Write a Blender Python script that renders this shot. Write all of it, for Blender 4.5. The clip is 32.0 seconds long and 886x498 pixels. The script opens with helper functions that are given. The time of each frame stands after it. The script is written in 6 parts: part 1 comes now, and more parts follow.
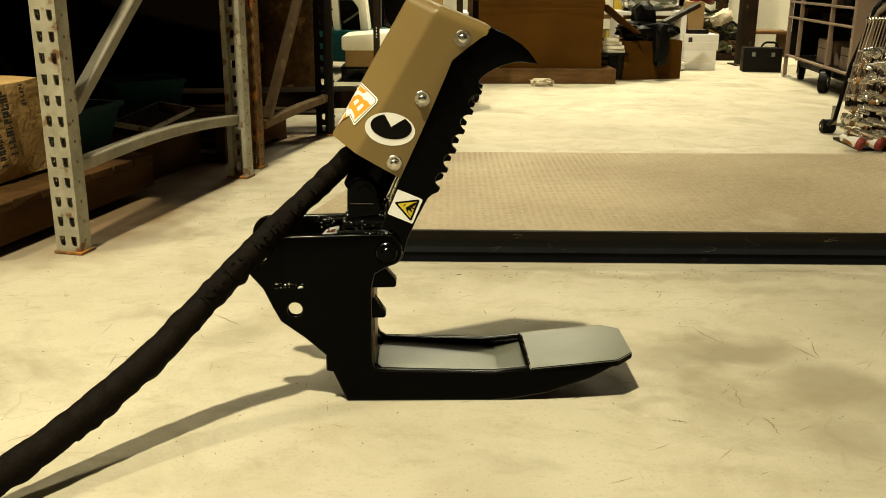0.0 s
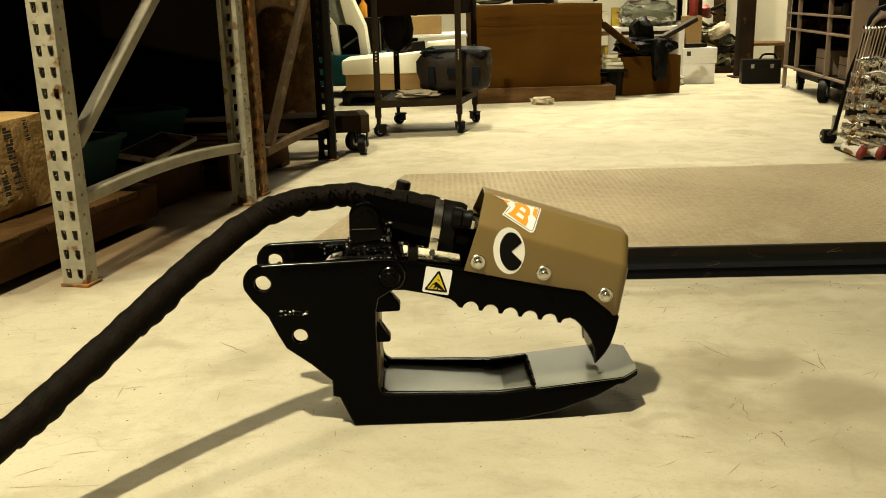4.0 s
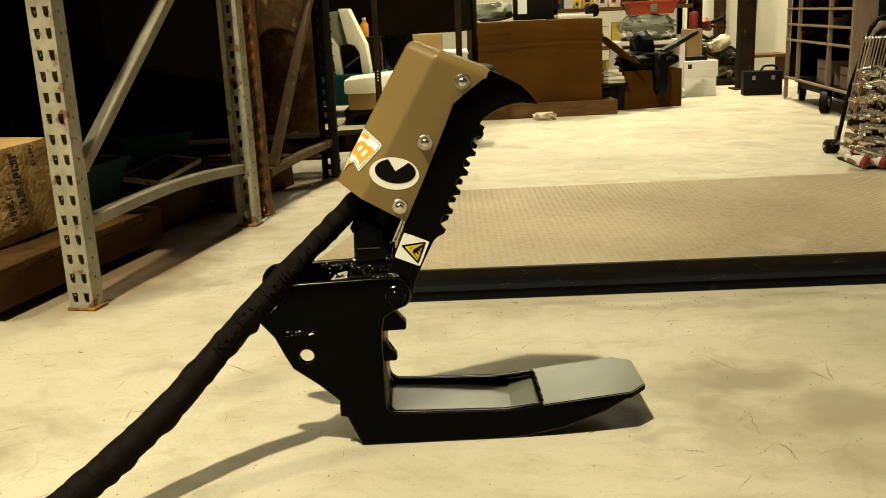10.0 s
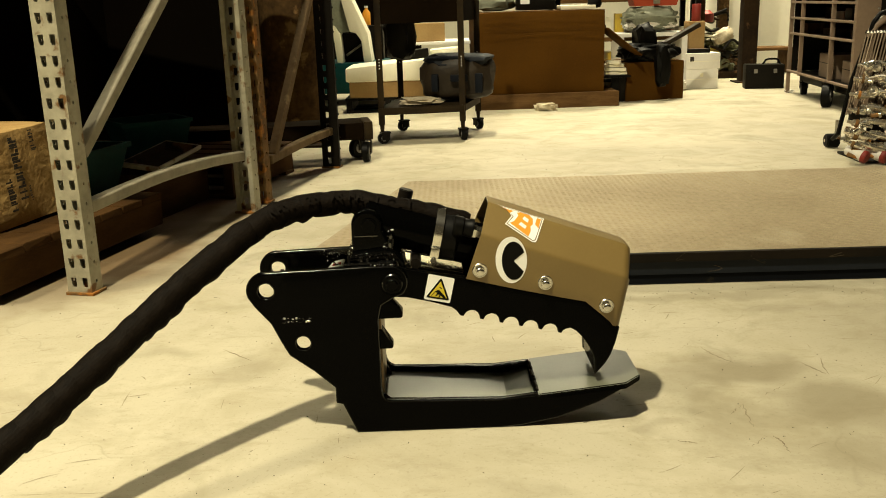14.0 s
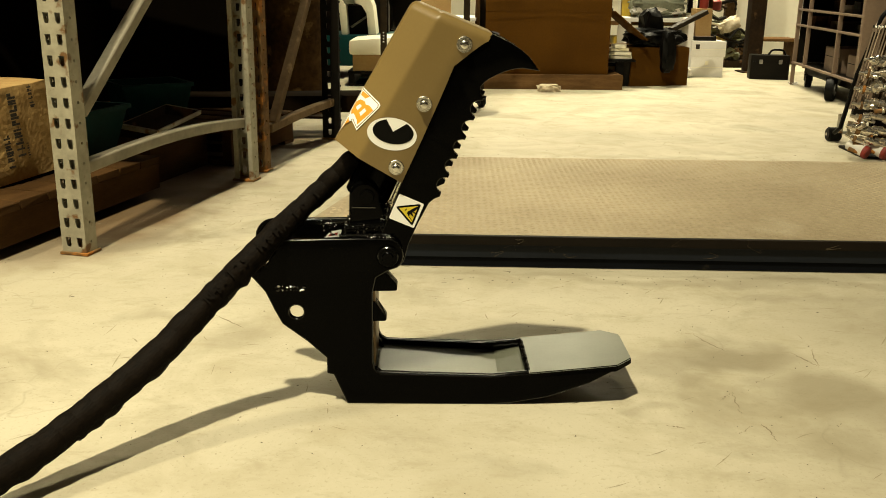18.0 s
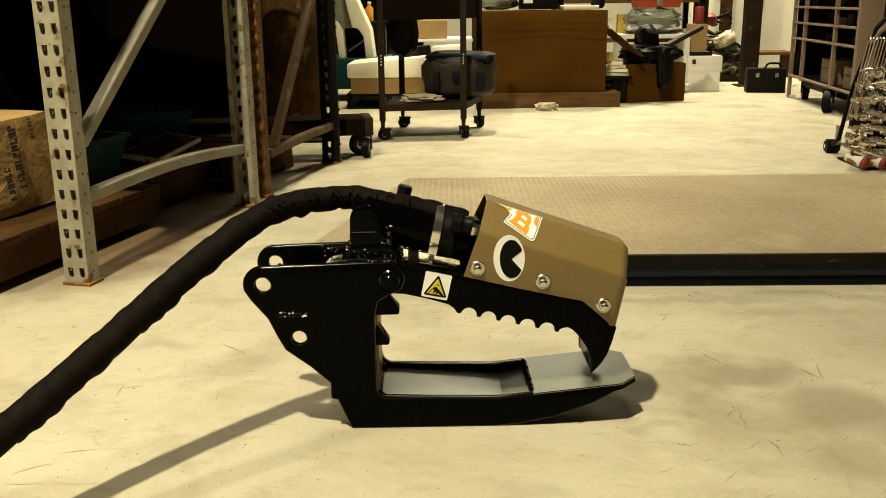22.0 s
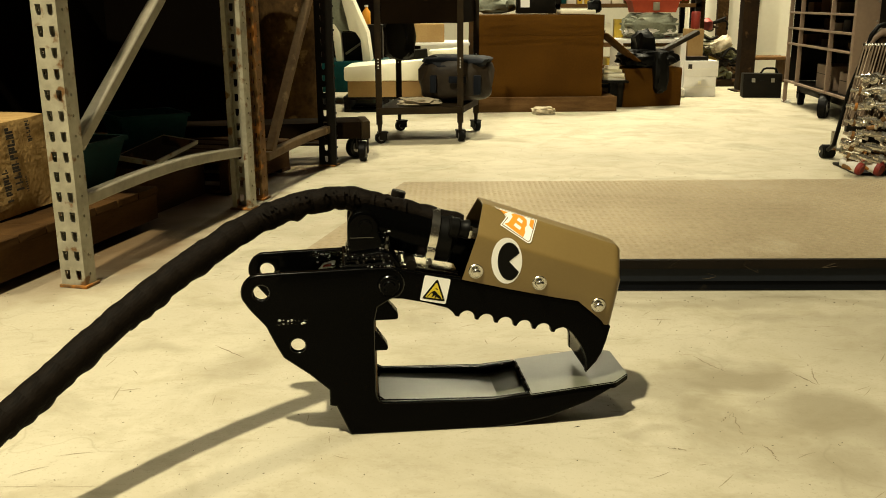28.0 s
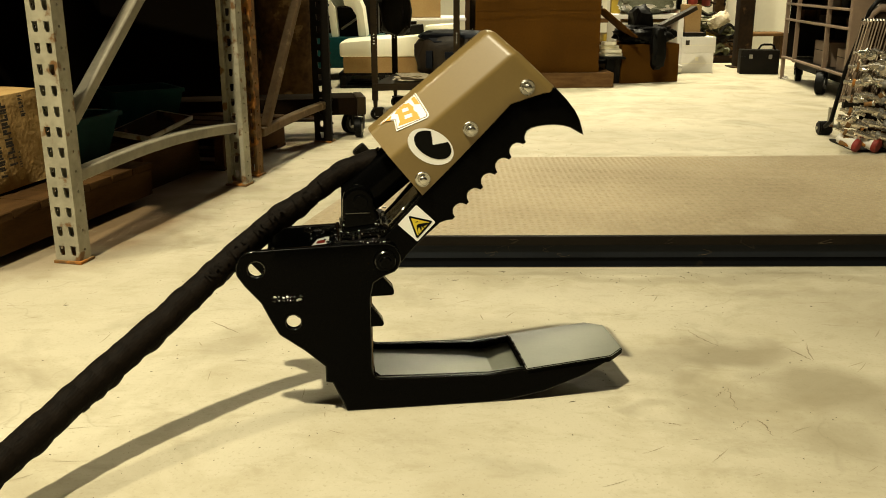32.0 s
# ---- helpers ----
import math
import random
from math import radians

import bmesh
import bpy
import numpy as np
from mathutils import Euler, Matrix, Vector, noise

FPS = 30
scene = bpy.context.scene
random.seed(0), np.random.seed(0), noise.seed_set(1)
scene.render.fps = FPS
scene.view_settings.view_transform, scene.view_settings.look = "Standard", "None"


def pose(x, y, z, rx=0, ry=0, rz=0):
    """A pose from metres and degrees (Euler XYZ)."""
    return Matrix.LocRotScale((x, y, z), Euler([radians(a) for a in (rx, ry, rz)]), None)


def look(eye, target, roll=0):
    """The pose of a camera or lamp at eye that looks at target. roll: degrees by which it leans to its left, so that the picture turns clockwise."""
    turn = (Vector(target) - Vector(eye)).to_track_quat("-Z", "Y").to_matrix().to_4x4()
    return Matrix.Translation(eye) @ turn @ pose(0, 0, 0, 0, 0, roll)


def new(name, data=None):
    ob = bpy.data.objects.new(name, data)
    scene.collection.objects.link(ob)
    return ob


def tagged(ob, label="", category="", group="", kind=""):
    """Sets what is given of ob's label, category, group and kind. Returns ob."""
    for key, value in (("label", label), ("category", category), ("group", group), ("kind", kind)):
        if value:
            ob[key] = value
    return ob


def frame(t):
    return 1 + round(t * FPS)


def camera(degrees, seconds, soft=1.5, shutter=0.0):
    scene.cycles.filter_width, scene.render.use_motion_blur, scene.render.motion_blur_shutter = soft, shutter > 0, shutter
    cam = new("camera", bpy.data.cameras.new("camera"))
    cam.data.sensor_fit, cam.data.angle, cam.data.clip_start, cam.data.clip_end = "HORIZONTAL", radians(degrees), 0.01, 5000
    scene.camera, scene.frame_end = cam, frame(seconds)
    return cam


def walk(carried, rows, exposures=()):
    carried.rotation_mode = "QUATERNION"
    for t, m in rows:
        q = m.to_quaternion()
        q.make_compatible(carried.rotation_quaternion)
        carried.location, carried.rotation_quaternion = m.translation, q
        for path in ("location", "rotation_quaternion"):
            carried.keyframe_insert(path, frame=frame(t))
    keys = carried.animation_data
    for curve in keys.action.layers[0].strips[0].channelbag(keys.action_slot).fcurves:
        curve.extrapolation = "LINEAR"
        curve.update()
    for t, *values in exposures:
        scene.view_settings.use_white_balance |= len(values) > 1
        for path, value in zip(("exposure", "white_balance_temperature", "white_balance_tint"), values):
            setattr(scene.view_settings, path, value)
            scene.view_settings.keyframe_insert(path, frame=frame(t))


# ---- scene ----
cam = camera(51.0, 32.0, soft=0.95, shutter=0.5)
PATH = [
    (0, (0.089, -0.073, 0.694), (0.085, 1.844, 0.125), 0.4),
    (0.5, (0.09, -0.075, 0.694), (0.082, 1.845, 0.134), 0.3),
    (1, (0.092, -0.076, 0.694), (0.079, 1.846, 0.141), -0.1),
    (1.5, (0.098, -0.075, 0.696), (0.086, 1.848, 0.145), -0.5),
    (2, (0.096, -0.076, 0.695), (0.083, 1.846, 0.145), -0.7),
    (2.5, (0.094, -0.077, 0.697), (0.076, 1.85, 0.16), -0.8),
    (3, (0.097, -0.078, 0.696), (0.079, 1.851, 0.169), -1.1),
    (3.5, (0.095, -0.08, 0.701), (0.079, 1.849, 0.173), -1.3),
    (5.5, (0.099, -0.078, 0.7), (0.077, 1.852, 0.176), -1.6),
    (6, (0.097, -0.08, 0.701), (0.076, 1.852, 0.182), -1.6),
    (6.5, (0.098, -0.078, 0.699), (0.07, 1.854, 0.18), -1.7),
    (7, (0.099, -0.079, 0.699), (0.07, 1.852, 0.179), -1.8),
    (7.5, (0.099, -0.08, 0.698), (0.068, 1.852, 0.184), -1.9),
    (8, (0.095, -0.079, 0.7), (0.069, 1.854, 0.19), -2.0),
    (8.5, (0.099, -0.081, 0.699), (0.073, 1.853, 0.191), -1.9),
    (9, (0.098, -0.082, 0.701), (0.071, 1.852, 0.191), -2.2),
    (9.5, (0.097, -0.08, 0.701), (0.071, 1.854, 0.193), -2.5),
    (10, (0.096, -0.081, 0.703), (0.069, 1.858, 0.21), -2.5),
    (10.5, (0.097, -0.084, 0.704), (0.066, 1.855, 0.213), -2.5),
    (11, (0.101, -0.081, 0.701), (0.07, 1.854, 0.196), -2.2),
    (11.5, (0.101, -0.083, 0.701), (0.065, 1.853, 0.2), -2.8),
    (12, (0.104, -0.082, 0.704), (0.068, 1.855, 0.207), -3.0),
    (12.5, (0.103, -0.086, 0.704), (0.066, 1.854, 0.219), -3.3),
    (13, (0.107, -0.085, 0.705), (0.075, 1.853, 0.209), -3.3),
    (13.5, (0.108, -0.085, 0.703), (0.073, 1.85, 0.2), -2.9),
    (14, (0.101, -0.086, 0.703), (0.073, 1.846, 0.189), -1.8),
    (14.5, (0.105, -0.087, 0.702), (0.065, 1.84, 0.17), -2.0),
    (15, (0.108, -0.086, 0.702), (0.069, 1.838, 0.156), -1.7),
    (15.5, (0.107, -0.082, 0.7), (0.08, 1.84, 0.146), -1.2),
    (17.5, (0.098, -0.085, 0.697), (0.078, 1.835, 0.137), 0.7),
    (18, (0.099, -0.083, 0.697), (0.08, 1.837, 0.137), 0.8),
    (18.5, (0.099, -0.081, 0.704), (0.079, 1.842, 0.155), 0.5),
    (19, (0.1, -0.082, 0.706), (0.079, 1.85, 0.186), 0.2),
    (19.5, (0.099, -0.081, 0.705), (0.079, 1.851, 0.187), 0.1),
    (20, (0.102, -0.082, 0.703), (0.079, 1.85, 0.187), -0.4),
    (20.5, (0.104, -0.081, 0.7), (0.08, 1.851, 0.184), -0.5),
    (21, (0.101, -0.082, 0.704), (0.084, 1.85, 0.184), -0.4),
    (21.5, (0.099, -0.083, 0.703), (0.084, 1.851, 0.193), -0.4),
    (22, (0.101, -0.084, 0.702), (0.077, 1.847, 0.183), -0.6),
    (22.5, (0.102, -0.082, 0.702), (0.083, 1.848, 0.181), -0.7),
    (23, (0.102, -0.083, 0.704), (0.086, 1.849, 0.188), -0.4),
    (23.5, (0.105, -0.088, 0.707), (0.097, 1.846, 0.198), -0.4),
    (24, (0.105, -0.088, 0.708), (0.091, 1.845, 0.195), -0.4),
    (24.5, (0.102, -0.086, 0.709), (0.086, 1.846, 0.193), -0.2),
    (25, (0.1, -0.088, 0.709), (0.085, 1.846, 0.2), -0.2),
    (25.5, (0.101, -0.089, 0.709), (0.082, 1.846, 0.203), -0.4),
    (27.5, (0.1, -0.091, 0.706), (0.085, 1.842, 0.191), -0.4),
    (28, (0.099, -0.089, 0.706), (0.084, 1.844, 0.193), -0.3),
    (28.5, (0.1, -0.089, 0.708), (0.088, 1.844, 0.194), -0.3),
    (29, (0.104, -0.088, 0.704), (0.091, 1.845, 0.19), -0.4),
    (29.5, (0.104, -0.089, 0.702), (0.093, 1.843, 0.184), -0.1),
    (30, (0.099, -0.089, 0.702), (0.091, 1.838, 0.168), 0.1),
    (30.5, (0.101, -0.086, 0.701), (0.095, 1.839, 0.16), -0.2),
    (31, (0.102, -0.086, 0.701), (0.09, 1.836, 0.147), -0.1),
    (31.5, (0.103, -0.086, 0.7), (0.09, 1.836, 0.148), -0.2),
    (32, (0.1, -0.085, 0.701), (0.093, 1.835, 0.141), -0.2),
]
walk(cam, [(t, look(eye, target, roll)) for t, eye, target, roll in PATH])

# ---- light ----
world = bpy.data.worlds.new("world")
scene.world = world
world.use_nodes = True
world.node_tree.nodes["Background"].inputs[0].default_value = (1.0, 0.8, 0.5, 1)
world.node_tree.nodes["Background"].inputs[1].default_value = 0.003
scene.view_settings.exposure = 0.0


def lamp(name, x, y, z, watts, size, tint=(1.0, 0.905, 0.615), size_y=None, beam=180):
    data = bpy.data.lights.new(name, "AREA")
    data.energy, data.color = watts, tint
    data.shape, data.size = ("RECTANGLE", size) if size_y else ("DISK", size)
    if size_y:
        data.size_y = size_y
    data.spread = radians(beam)
    ob = new(name, data)
    ob.matrix_world = pose(x, y, z)
    return ob


# high-bay lamps under the warehouse roof
lamp("high_bay_light_a", -1.26, -0.48, 5.8, 665, 0.21)
lamp("high_bay_light_b", -2.75, 1.0, 4.3, 65, 0.4, beam=84)
lamp("high_bay_light_c", 0.3, 5.3, 6.1, 75, 0.3, beam=70)
# added fill without a known fixture, lifts the far end of the aisle
lamp("background_fill_light", 2.2, 8.0, 4.3, 205, 1.0, beam=110)
# added lamp without a known fixture, puts sheen on the jaw's tray
lamp("tray_sheen_light", 0.5, 11.2, 4.3, 150, 1.5)

# ---- materials ----


def mat(name, a, b=None, rough=0.6, metal=0.0, scale=8.0, fine=60.0, bump=0.15, coat=0.0, rough_b=None, spots=None, spot_at=0.62, depth=0.002, spec=0.5, random_tone=0.0, stretch=(1, 1, 1)):
    """Two tones mixed by a coarse and a fine noise, with relief, and spots of a third tone (rust, dirt)."""
    m = bpy.data.materials.new(name)
    m.use_nodes = True
    nt = m.node_tree
    n, l = nt.nodes, nt.links
    bs = n["Principled BSDF"]
    b = b or tuple(c * 0.7 for c in a)
    tc = n.new("ShaderNodeTexCoord")
    mp = n.new("ShaderNodeMapping")
    mp.inputs["Scale"].default_value = stretch
    l.new(tc.outputs["Object"], mp.inputs[0])
    big, small = n.new("ShaderNodeTexNoise"), n.new("ShaderNodeTexNoise")
    for t, s, d in ((big, scale, 4), (small, fine, 3)):
        t.inputs["Scale"].default_value, t.inputs["Detail"].default_value = s, d
        l.new(mp.outputs[0], t.inputs["Vector"])
    mix = n.new("ShaderNodeMath")
    mix.operation = "MULTIPLY_ADD"
    l.new(small.outputs["Fac"], mix.inputs[0])
    mix.inputs[1].default_value = 0.4
    l.new(big.outputs["Fac"], mix.inputs[2])
    rng = n.new("ShaderNodeMapRange")
    rng.inputs[1].default_value, rng.inputs[2].default_value = 0.5, 0.9
    l.new(mix.outputs[0], rng.inputs[0])
    col = n.new("ShaderNodeMix")
    col.data_type = "RGBA"
    col.inputs[6].default_value, col.inputs[7].default_value = (*a, 1), (*b, 1)
    l.new(rng.outputs[0], col.inputs[0])
    out = col.outputs[2]
    if spots:
        sp = n.new("ShaderNodeTexNoise")
        sp.inputs["Scale"].default_value, sp.inputs["Detail"].default_value = scale * 2.3, 6
        l.new(tc.outputs["Object"], sp.inputs["Vector"])
        sr = n.new("ShaderNodeMapRange")
        sr.inputs[1].default_value, sr.inputs[2].default_value = spot_at, spot_at + 0.08
        l.new(sp.outputs["Fac"], sr.inputs[0])
        c2 = n.new("ShaderNodeMix")
        c2.data_type = "RGBA"
        c2.inputs[7].default_value = (*spots, 1)
        l.new(sr.outputs[0], c2.inputs[0])
        l.new(out, c2.inputs[6])
        out = c2.outputs[2]
    if random_tone:
        oi = n.new("ShaderNodeObjectInfo")
        hs = n.new("ShaderNodeHueSaturation")
        vr = n.new("ShaderNodeMapRange")
        vr.inputs[3].default_value, vr.inputs[4].default_value = 1 - random_tone, 1 + random_tone
        l.new(oi.outputs["Random"], vr.inputs[0])
        l.new(vr.outputs[0], hs.inputs["Value"])
        l.new(out, hs.inputs["Color"])
        out = hs.outputs[0]
    l.new(out, bs.inputs["Base Color"])
    rr = n.new("ShaderNodeMapRange")
    rr.inputs[3].default_value, rr.inputs[4].default_value = rough, rough_b if rough_b is not None else min(1, rough + 0.15)
    l.new(big.outputs["Fac"], rr.inputs[0])
    l.new(rr.outputs[0], bs.inputs["Roughness"])
    bs.inputs["Metallic"].default_value = metal
    bs.inputs["Specular IOR Level"].default_value = spec
    bs.inputs["Coat Weight"].default_value = coat
    bs.inputs["Coat Roughness"].default_value = 0.06
    if bump:
        bp = n.new("ShaderNodeBump")
        bp.inputs["Strength"].default_value, bp.inputs["Distance"].default_value = bump, depth
        l.new(mix.outputs[0], bp.inputs["Height"])
        l.new(bp.outputs[0], bs.inputs["Normal"])
    return m


BLACK_PAINT = mat("gloss_black_paint", (0.0008, 0.0008, 0.0008), (0.001, 0.001, 0.0009), rough=0.12, rough_b=0.2, scale=14, fine=120, bump=0.06, spec=0.04)
GLOSS_BLACK = mat("thick_gloss_black_paint", (0.0008, 0.0008, 0.0008), (0.001, 0.001, 0.0009), rough=0.05, rough_b=0.1, scale=30, fine=240, bump=0.12, depth=0.001, spec=0.05)
WET_EDGE = mat("glossy_black_paint_on_edges", (0.001, 0.001, 0.001), (0.002, 0.002, 0.0018), rough=0.12, rough_b=0.2, scale=30, fine=200, bump=0.1, spec=0.6)
WELD = mat("glossy_painted_weld", (0.002, 0.002, 0.002), (0.003, 0.003, 0.0027), rough=0.06, rough_b=0.14, scale=60, fine=420, bump=0.7, depth=0.002, spec=1.0)
# pale metal in place of lamp glints on the black paint
GLINT_BEAD = mat("painted_glint_bead", (0.9, 0.88, 0.82), (0.75, 0.73, 0.66), rough=0.22, metal=1.0, bump=0)
SATIN_PAINT = mat("satin_dark_paint", (0.112, 0.116, 0.085), (0.086, 0.09, 0.065), rough=0.33, rough_b=0.4, spec=1.0, scale=10, fine=200, bump=0.03)
TAN_PAINT = mat("tan_paint", (0.19, 0.129, 0.044), (0.168, 0.113, 0.038), rough=0.33, rough_b=0.42, scale=6, fine=250, bump=0.05, coat=0.12, spec=0.4)
CHROME = mat("bright_steel", (0.74, 0.72, 0.66), (0.52, 0.5, 0.45), rough=0.15, metal=1.0, scale=30, fine=200, bump=0.05)
DULL_STEEL = mat("dull_steel", (0.36, 0.35, 0.32), (0.22, 0.2, 0.17), rough=0.4, metal=0.85, scale=14, bump=0.1, spots=(0.14, 0.07, 0.03), spot_at=0.66)
SHOE_WELD = mat("smooth_black_weld", (0.0008, 0.0008, 0.0007), (0.0015, 0.0014, 0.0012), rough=0.1, rough_b=0.2, scale=90, fine=500, bump=0.5, depth=0.001, spec=0.12)
# tan that carries the floor's reflection in black paint
FLOOR_REFLECTION = mat("painted_floor_reflection", (0.26, 0.17, 0.085), (0.12, 0.08, 0.045), rough=0.35, metal=0.4, scale=20, fine=160, bump=0.15)
WHITE_VINYL = mat("white_vinyl", (0.9, 0.9, 0.87), (0.87, 0.86, 0.82), rough=0.35, bump=0)
BLACK_VINYL = mat("black_vinyl", (0.004, 0.004, 0.0035), rough=0.3, bump=0, spec=0.08)
ORANGE_VINYL = mat("orange_vinyl", (0.8, 0.34, 0.02), (0.75, 0.3, 0.02), rough=0.4, bump=0)
YELLOW_VINYL = mat("yellow_vinyl", (0.68, 0.53, 0.025), (0.62, 0.48, 0.025), rough=0.4, bump=0)
SLEEVE = mat("woven_nylon_sleeve", (0.001, 0.0009, 0.0008), (0.0085, 0.0058, 0.0038), rough=0.55, rough_b=0.8, scale=34, fine=300, bump=0.7, depth=0.004, spec=0.05, stretch=(0.45, 1, 1))
RUBBER = mat("black_rubber", (0.0015, 0.0015, 0.0013), (0.003, 0.0027, 0.0022), rough=0.4, scale=20, bump=0.2, spec=0.1)
GALV = mat("worn_grey_rack_paint", (0.38, 0.35, 0.26), (0.22, 0.2, 0.145), rough=0.45, metal=0.25, scale=11, fine=60, bump=0.2, spots=(0.15, 0.075, 0.025), spot_at=0.585)
BRACE_PAINT = mat("worn_pale_brace_paint", (0.28, 0.25, 0.185), (0.17, 0.15, 0.105), rough=0.5, metal=0.2, scale=6, fine=50, bump=0.2, spots=(0.15, 0.07, 0.025), spot_at=0.68)
RUST_POST = mat("rusted_grey_post", (0.2, 0.115, 0.045), (0.085, 0.042, 0.014), rough=0.8, scale=9, fine=60, bump=0.5, spots=(0.3, 0.12, 0.024), spot_at=0.52, spec=0.2)
BRACE_RUST = mat("rusted_brace_paint", (0.15, 0.1, 0.05), (0.08, 0.048, 0.022), rough=0.75, scale=7, fine=50, bump=0.3, spots=(0.2, 0.14, 0.07), spot_at=0.62, spec=0.2)
OLIVE = mat("oily_olive_castings", (0.11, 0.105, 0.035), (0.04, 0.04, 0.016), rough=0.5, scale=14, bump=0.4, depth=0.005)
COLUMN_RUST = mat("stained_column_paint", (0.1, 0.056, 0.02), (0.022, 0.012, 0.005), spec=0.08, rough=0.75, scale=5, fine=40, bump=0.4, spots=(0.2, 0.12, 0.05), spot_at=0.6)
PRINT_GREY = mat("faded_grey_print", (0.006, 0.0044, 0.003), (0.004, 0.0028, 0.002), rough=0.8, bump=0, spec=0.1)
RUST_DARK = mat("dark_rusty_steel", (0.036, 0.02, 0.009), (0.012, 0.008, 0.005), spec=0.12, rough=0.8, scale=4, fine=40, bump=0.5, spots=(0.13, 0.07, 0.03), spot_at=0.62)
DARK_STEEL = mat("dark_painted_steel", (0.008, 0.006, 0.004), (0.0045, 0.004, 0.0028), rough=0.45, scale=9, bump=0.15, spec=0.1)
BEAM_PAINT = mat("worn_black_beam_and_gap_paint", (0.0015, 0.002, 0.0035), (0.003, 0.004, 0.0065), rough=0.42, rough_b=0.6, scale=6, fine=80, bump=0.3, spec=0.08, spots=(0.05, 0.04, 0.025), spot_at=0.68)
NAVY_PAINT = mat("worn_navy_channel_paint", (0.006, 0.008, 0.012), (0.011, 0.014, 0.02), rough=0.4, rough_b=0.55, scale=3, fine=70, bump=0.3, spec=0.15, spots=(0.03, 0.024, 0.016), spot_at=0.7)
LIP_PAINT = mat("brown_black_lip_paint", (0.009, 0.006, 0.0035), (0.004, 0.003, 0.002), rough=0.45, rough_b=0.6, scale=4, fine=70, bump=0.3, spec=0.12, spots=(0.04, 0.025, 0.012), spot_at=0.7)
WEB = mat("dusty_cobweb", (0.16, 0.12, 0.07), (0.08, 0.06, 0.035), rough=0.9, bump=0)
WOOD = mat("weathered_pallet_wood", (0.15, 0.08, 0.028), (0.08, 0.04, 0.013), spec=0.15, rough=0.8, scale=5, fine=60, bump=0.5, random_tone=0.2, stretch=(1, 6, 6))
# brown timber, taken darker to carry the rack's shade
WOOD_DARK = mat("dark_brown_timber", (0.065, 0.031, 0.0085), (0.038, 0.018, 0.005), spec=0.1, rough=0.8, scale=5, fine=60, bump=0.5, random_tone=0.15, stretch=(4, 1, 4))
CARD = mat("brown_cardboard", (0.078, 0.033, 0.0036), (0.052, 0.021, 0.0022), spec=0.06, rough=0.8, scale=3, fine=90, bump=0.15)
CARD_PALE = mat("pale_cardboard", (0.36, 0.24, 0.1), (0.28, 0.17, 0.066), spec=0.2, rough=0.8, scale=4, fine=90, bump=0.3, depth=0.004)
CARD_CRUMPLED = mat("crumpled_cardboard", (0.4, 0.26, 0.1), (0.27, 0.165, 0.06), spec=0.2, rough=0.8, scale=16, fine=70, bump=0.9, depth=0.012)
GREASY = mat("oily_slide_steel", (0.8, 0.77, 0.66), (0.5, 0.46, 0.36), rough=0.1, rough_b=0.2, metal=1.0, scale=45, fine=150, bump=0.25, spots=(0.03, 0.03, 0.02), spot_at=0.62)
DECK_BROWN = mat("dark_oiled_deck", (0.008, 0.0045, 0.0017), (0.005, 0.0028, 0.0012), spec=0.03, rough=0.8, scale=5, fine=60, bump=0.4)
GRIT = mat("dark_grit", (0.09, 0.07, 0.04), (0.05, 0.04, 0.025), rough=0.8, bump=0)
SCUFF = mat("dark_floor_scuff", (0.24, 0.2, 0.13), (0.3, 0.26, 0.17), rough=0.7, bump=0)
CRACK_DIRT = mat("dirt_in_cracks", (0.17, 0.138, 0.085), (0.27, 0.225, 0.145), rough=0.9, scale=30, bump=0)
INK = mat("faded_black_ink", (0.015, 0.011, 0.007), (0.03, 0.02, 0.011), rough=0.8, bump=0)
PAPER = mat("white_card", (0.74, 0.72, 0.68), (0.66, 0.63, 0.57), rough=0.6, scale=4, bump=0.1)
CREAM = mat("cream_plastic", (0.86, 0.82, 0.66), (0.82, 0.77, 0.6), rough=0.5, scale=4, bump=0.1)
TEAL = mat("dark_teal_plastic", (0.005, 0.06, 0.06), (0.003, 0.04, 0.04), rough=0.45, scale=5, bump=0.1, spec=0.15)
# deeper copy of TEAL with the rack's shade in its colour
TEAL_DEEP = mat("shade_darkened_teal", (0.003, 0.034, 0.033), (0.002, 0.022, 0.021), rough=0.4, scale=5, bump=0.1, spec=0.12)
RED = mat("red_plastic", (0.26, 0.024, 0.013), (0.18, 0.016, 0.009), rough=0.5, scale=10, bump=0.1)
RED_BRIGHT = mat("orange_red_plastic", (0.5, 0.07, 0.02), (0.4, 0.05, 0.015), rough=0.5, scale=10, bump=0.1)
BLUE_BAG = mat("navy_blue_print", (0.003, 0.004, 0.008), (0.005, 0.007, 0.011), spec=0.12, rough=0.5, scale=8, bump=0.4, depth=0.006)
CART_BROWN = mat("worn_brown_black_enamel", (0.026, 0.016, 0.006), (0.012, 0.008, 0.004), rough=0.5, scale=9, fine=60, bump=0.15, spec=0.12)
TRUCK_STEEL = mat("nickel_plated_steel", (0.82, 0.77, 0.68), (0.55, 0.48, 0.38), rough=0.2, metal=1.0, scale=30, fine=200, bump=0.05)
ROD_STEEL = mat("brown_grey_rod_steel", (0.2, 0.15, 0.1), (0.1, 0.07, 0.045), rough=0.35, metal=0.7, scale=14, bump=0.1)
BAG = mat("grey_bag_film", (0.03, 0.021, 0.012), (0.016, 0.011, 0.007), rough=0.4, scale=9, bump=0.5, depth=0.006, spec=0.25)
GREEN_GREY = mat("grey_green_tarpaulin", (0.26, 0.27, 0.2), (0.14, 0.15, 0.105), rough=0.6, scale=5, bump=0.5, depth=0.01)
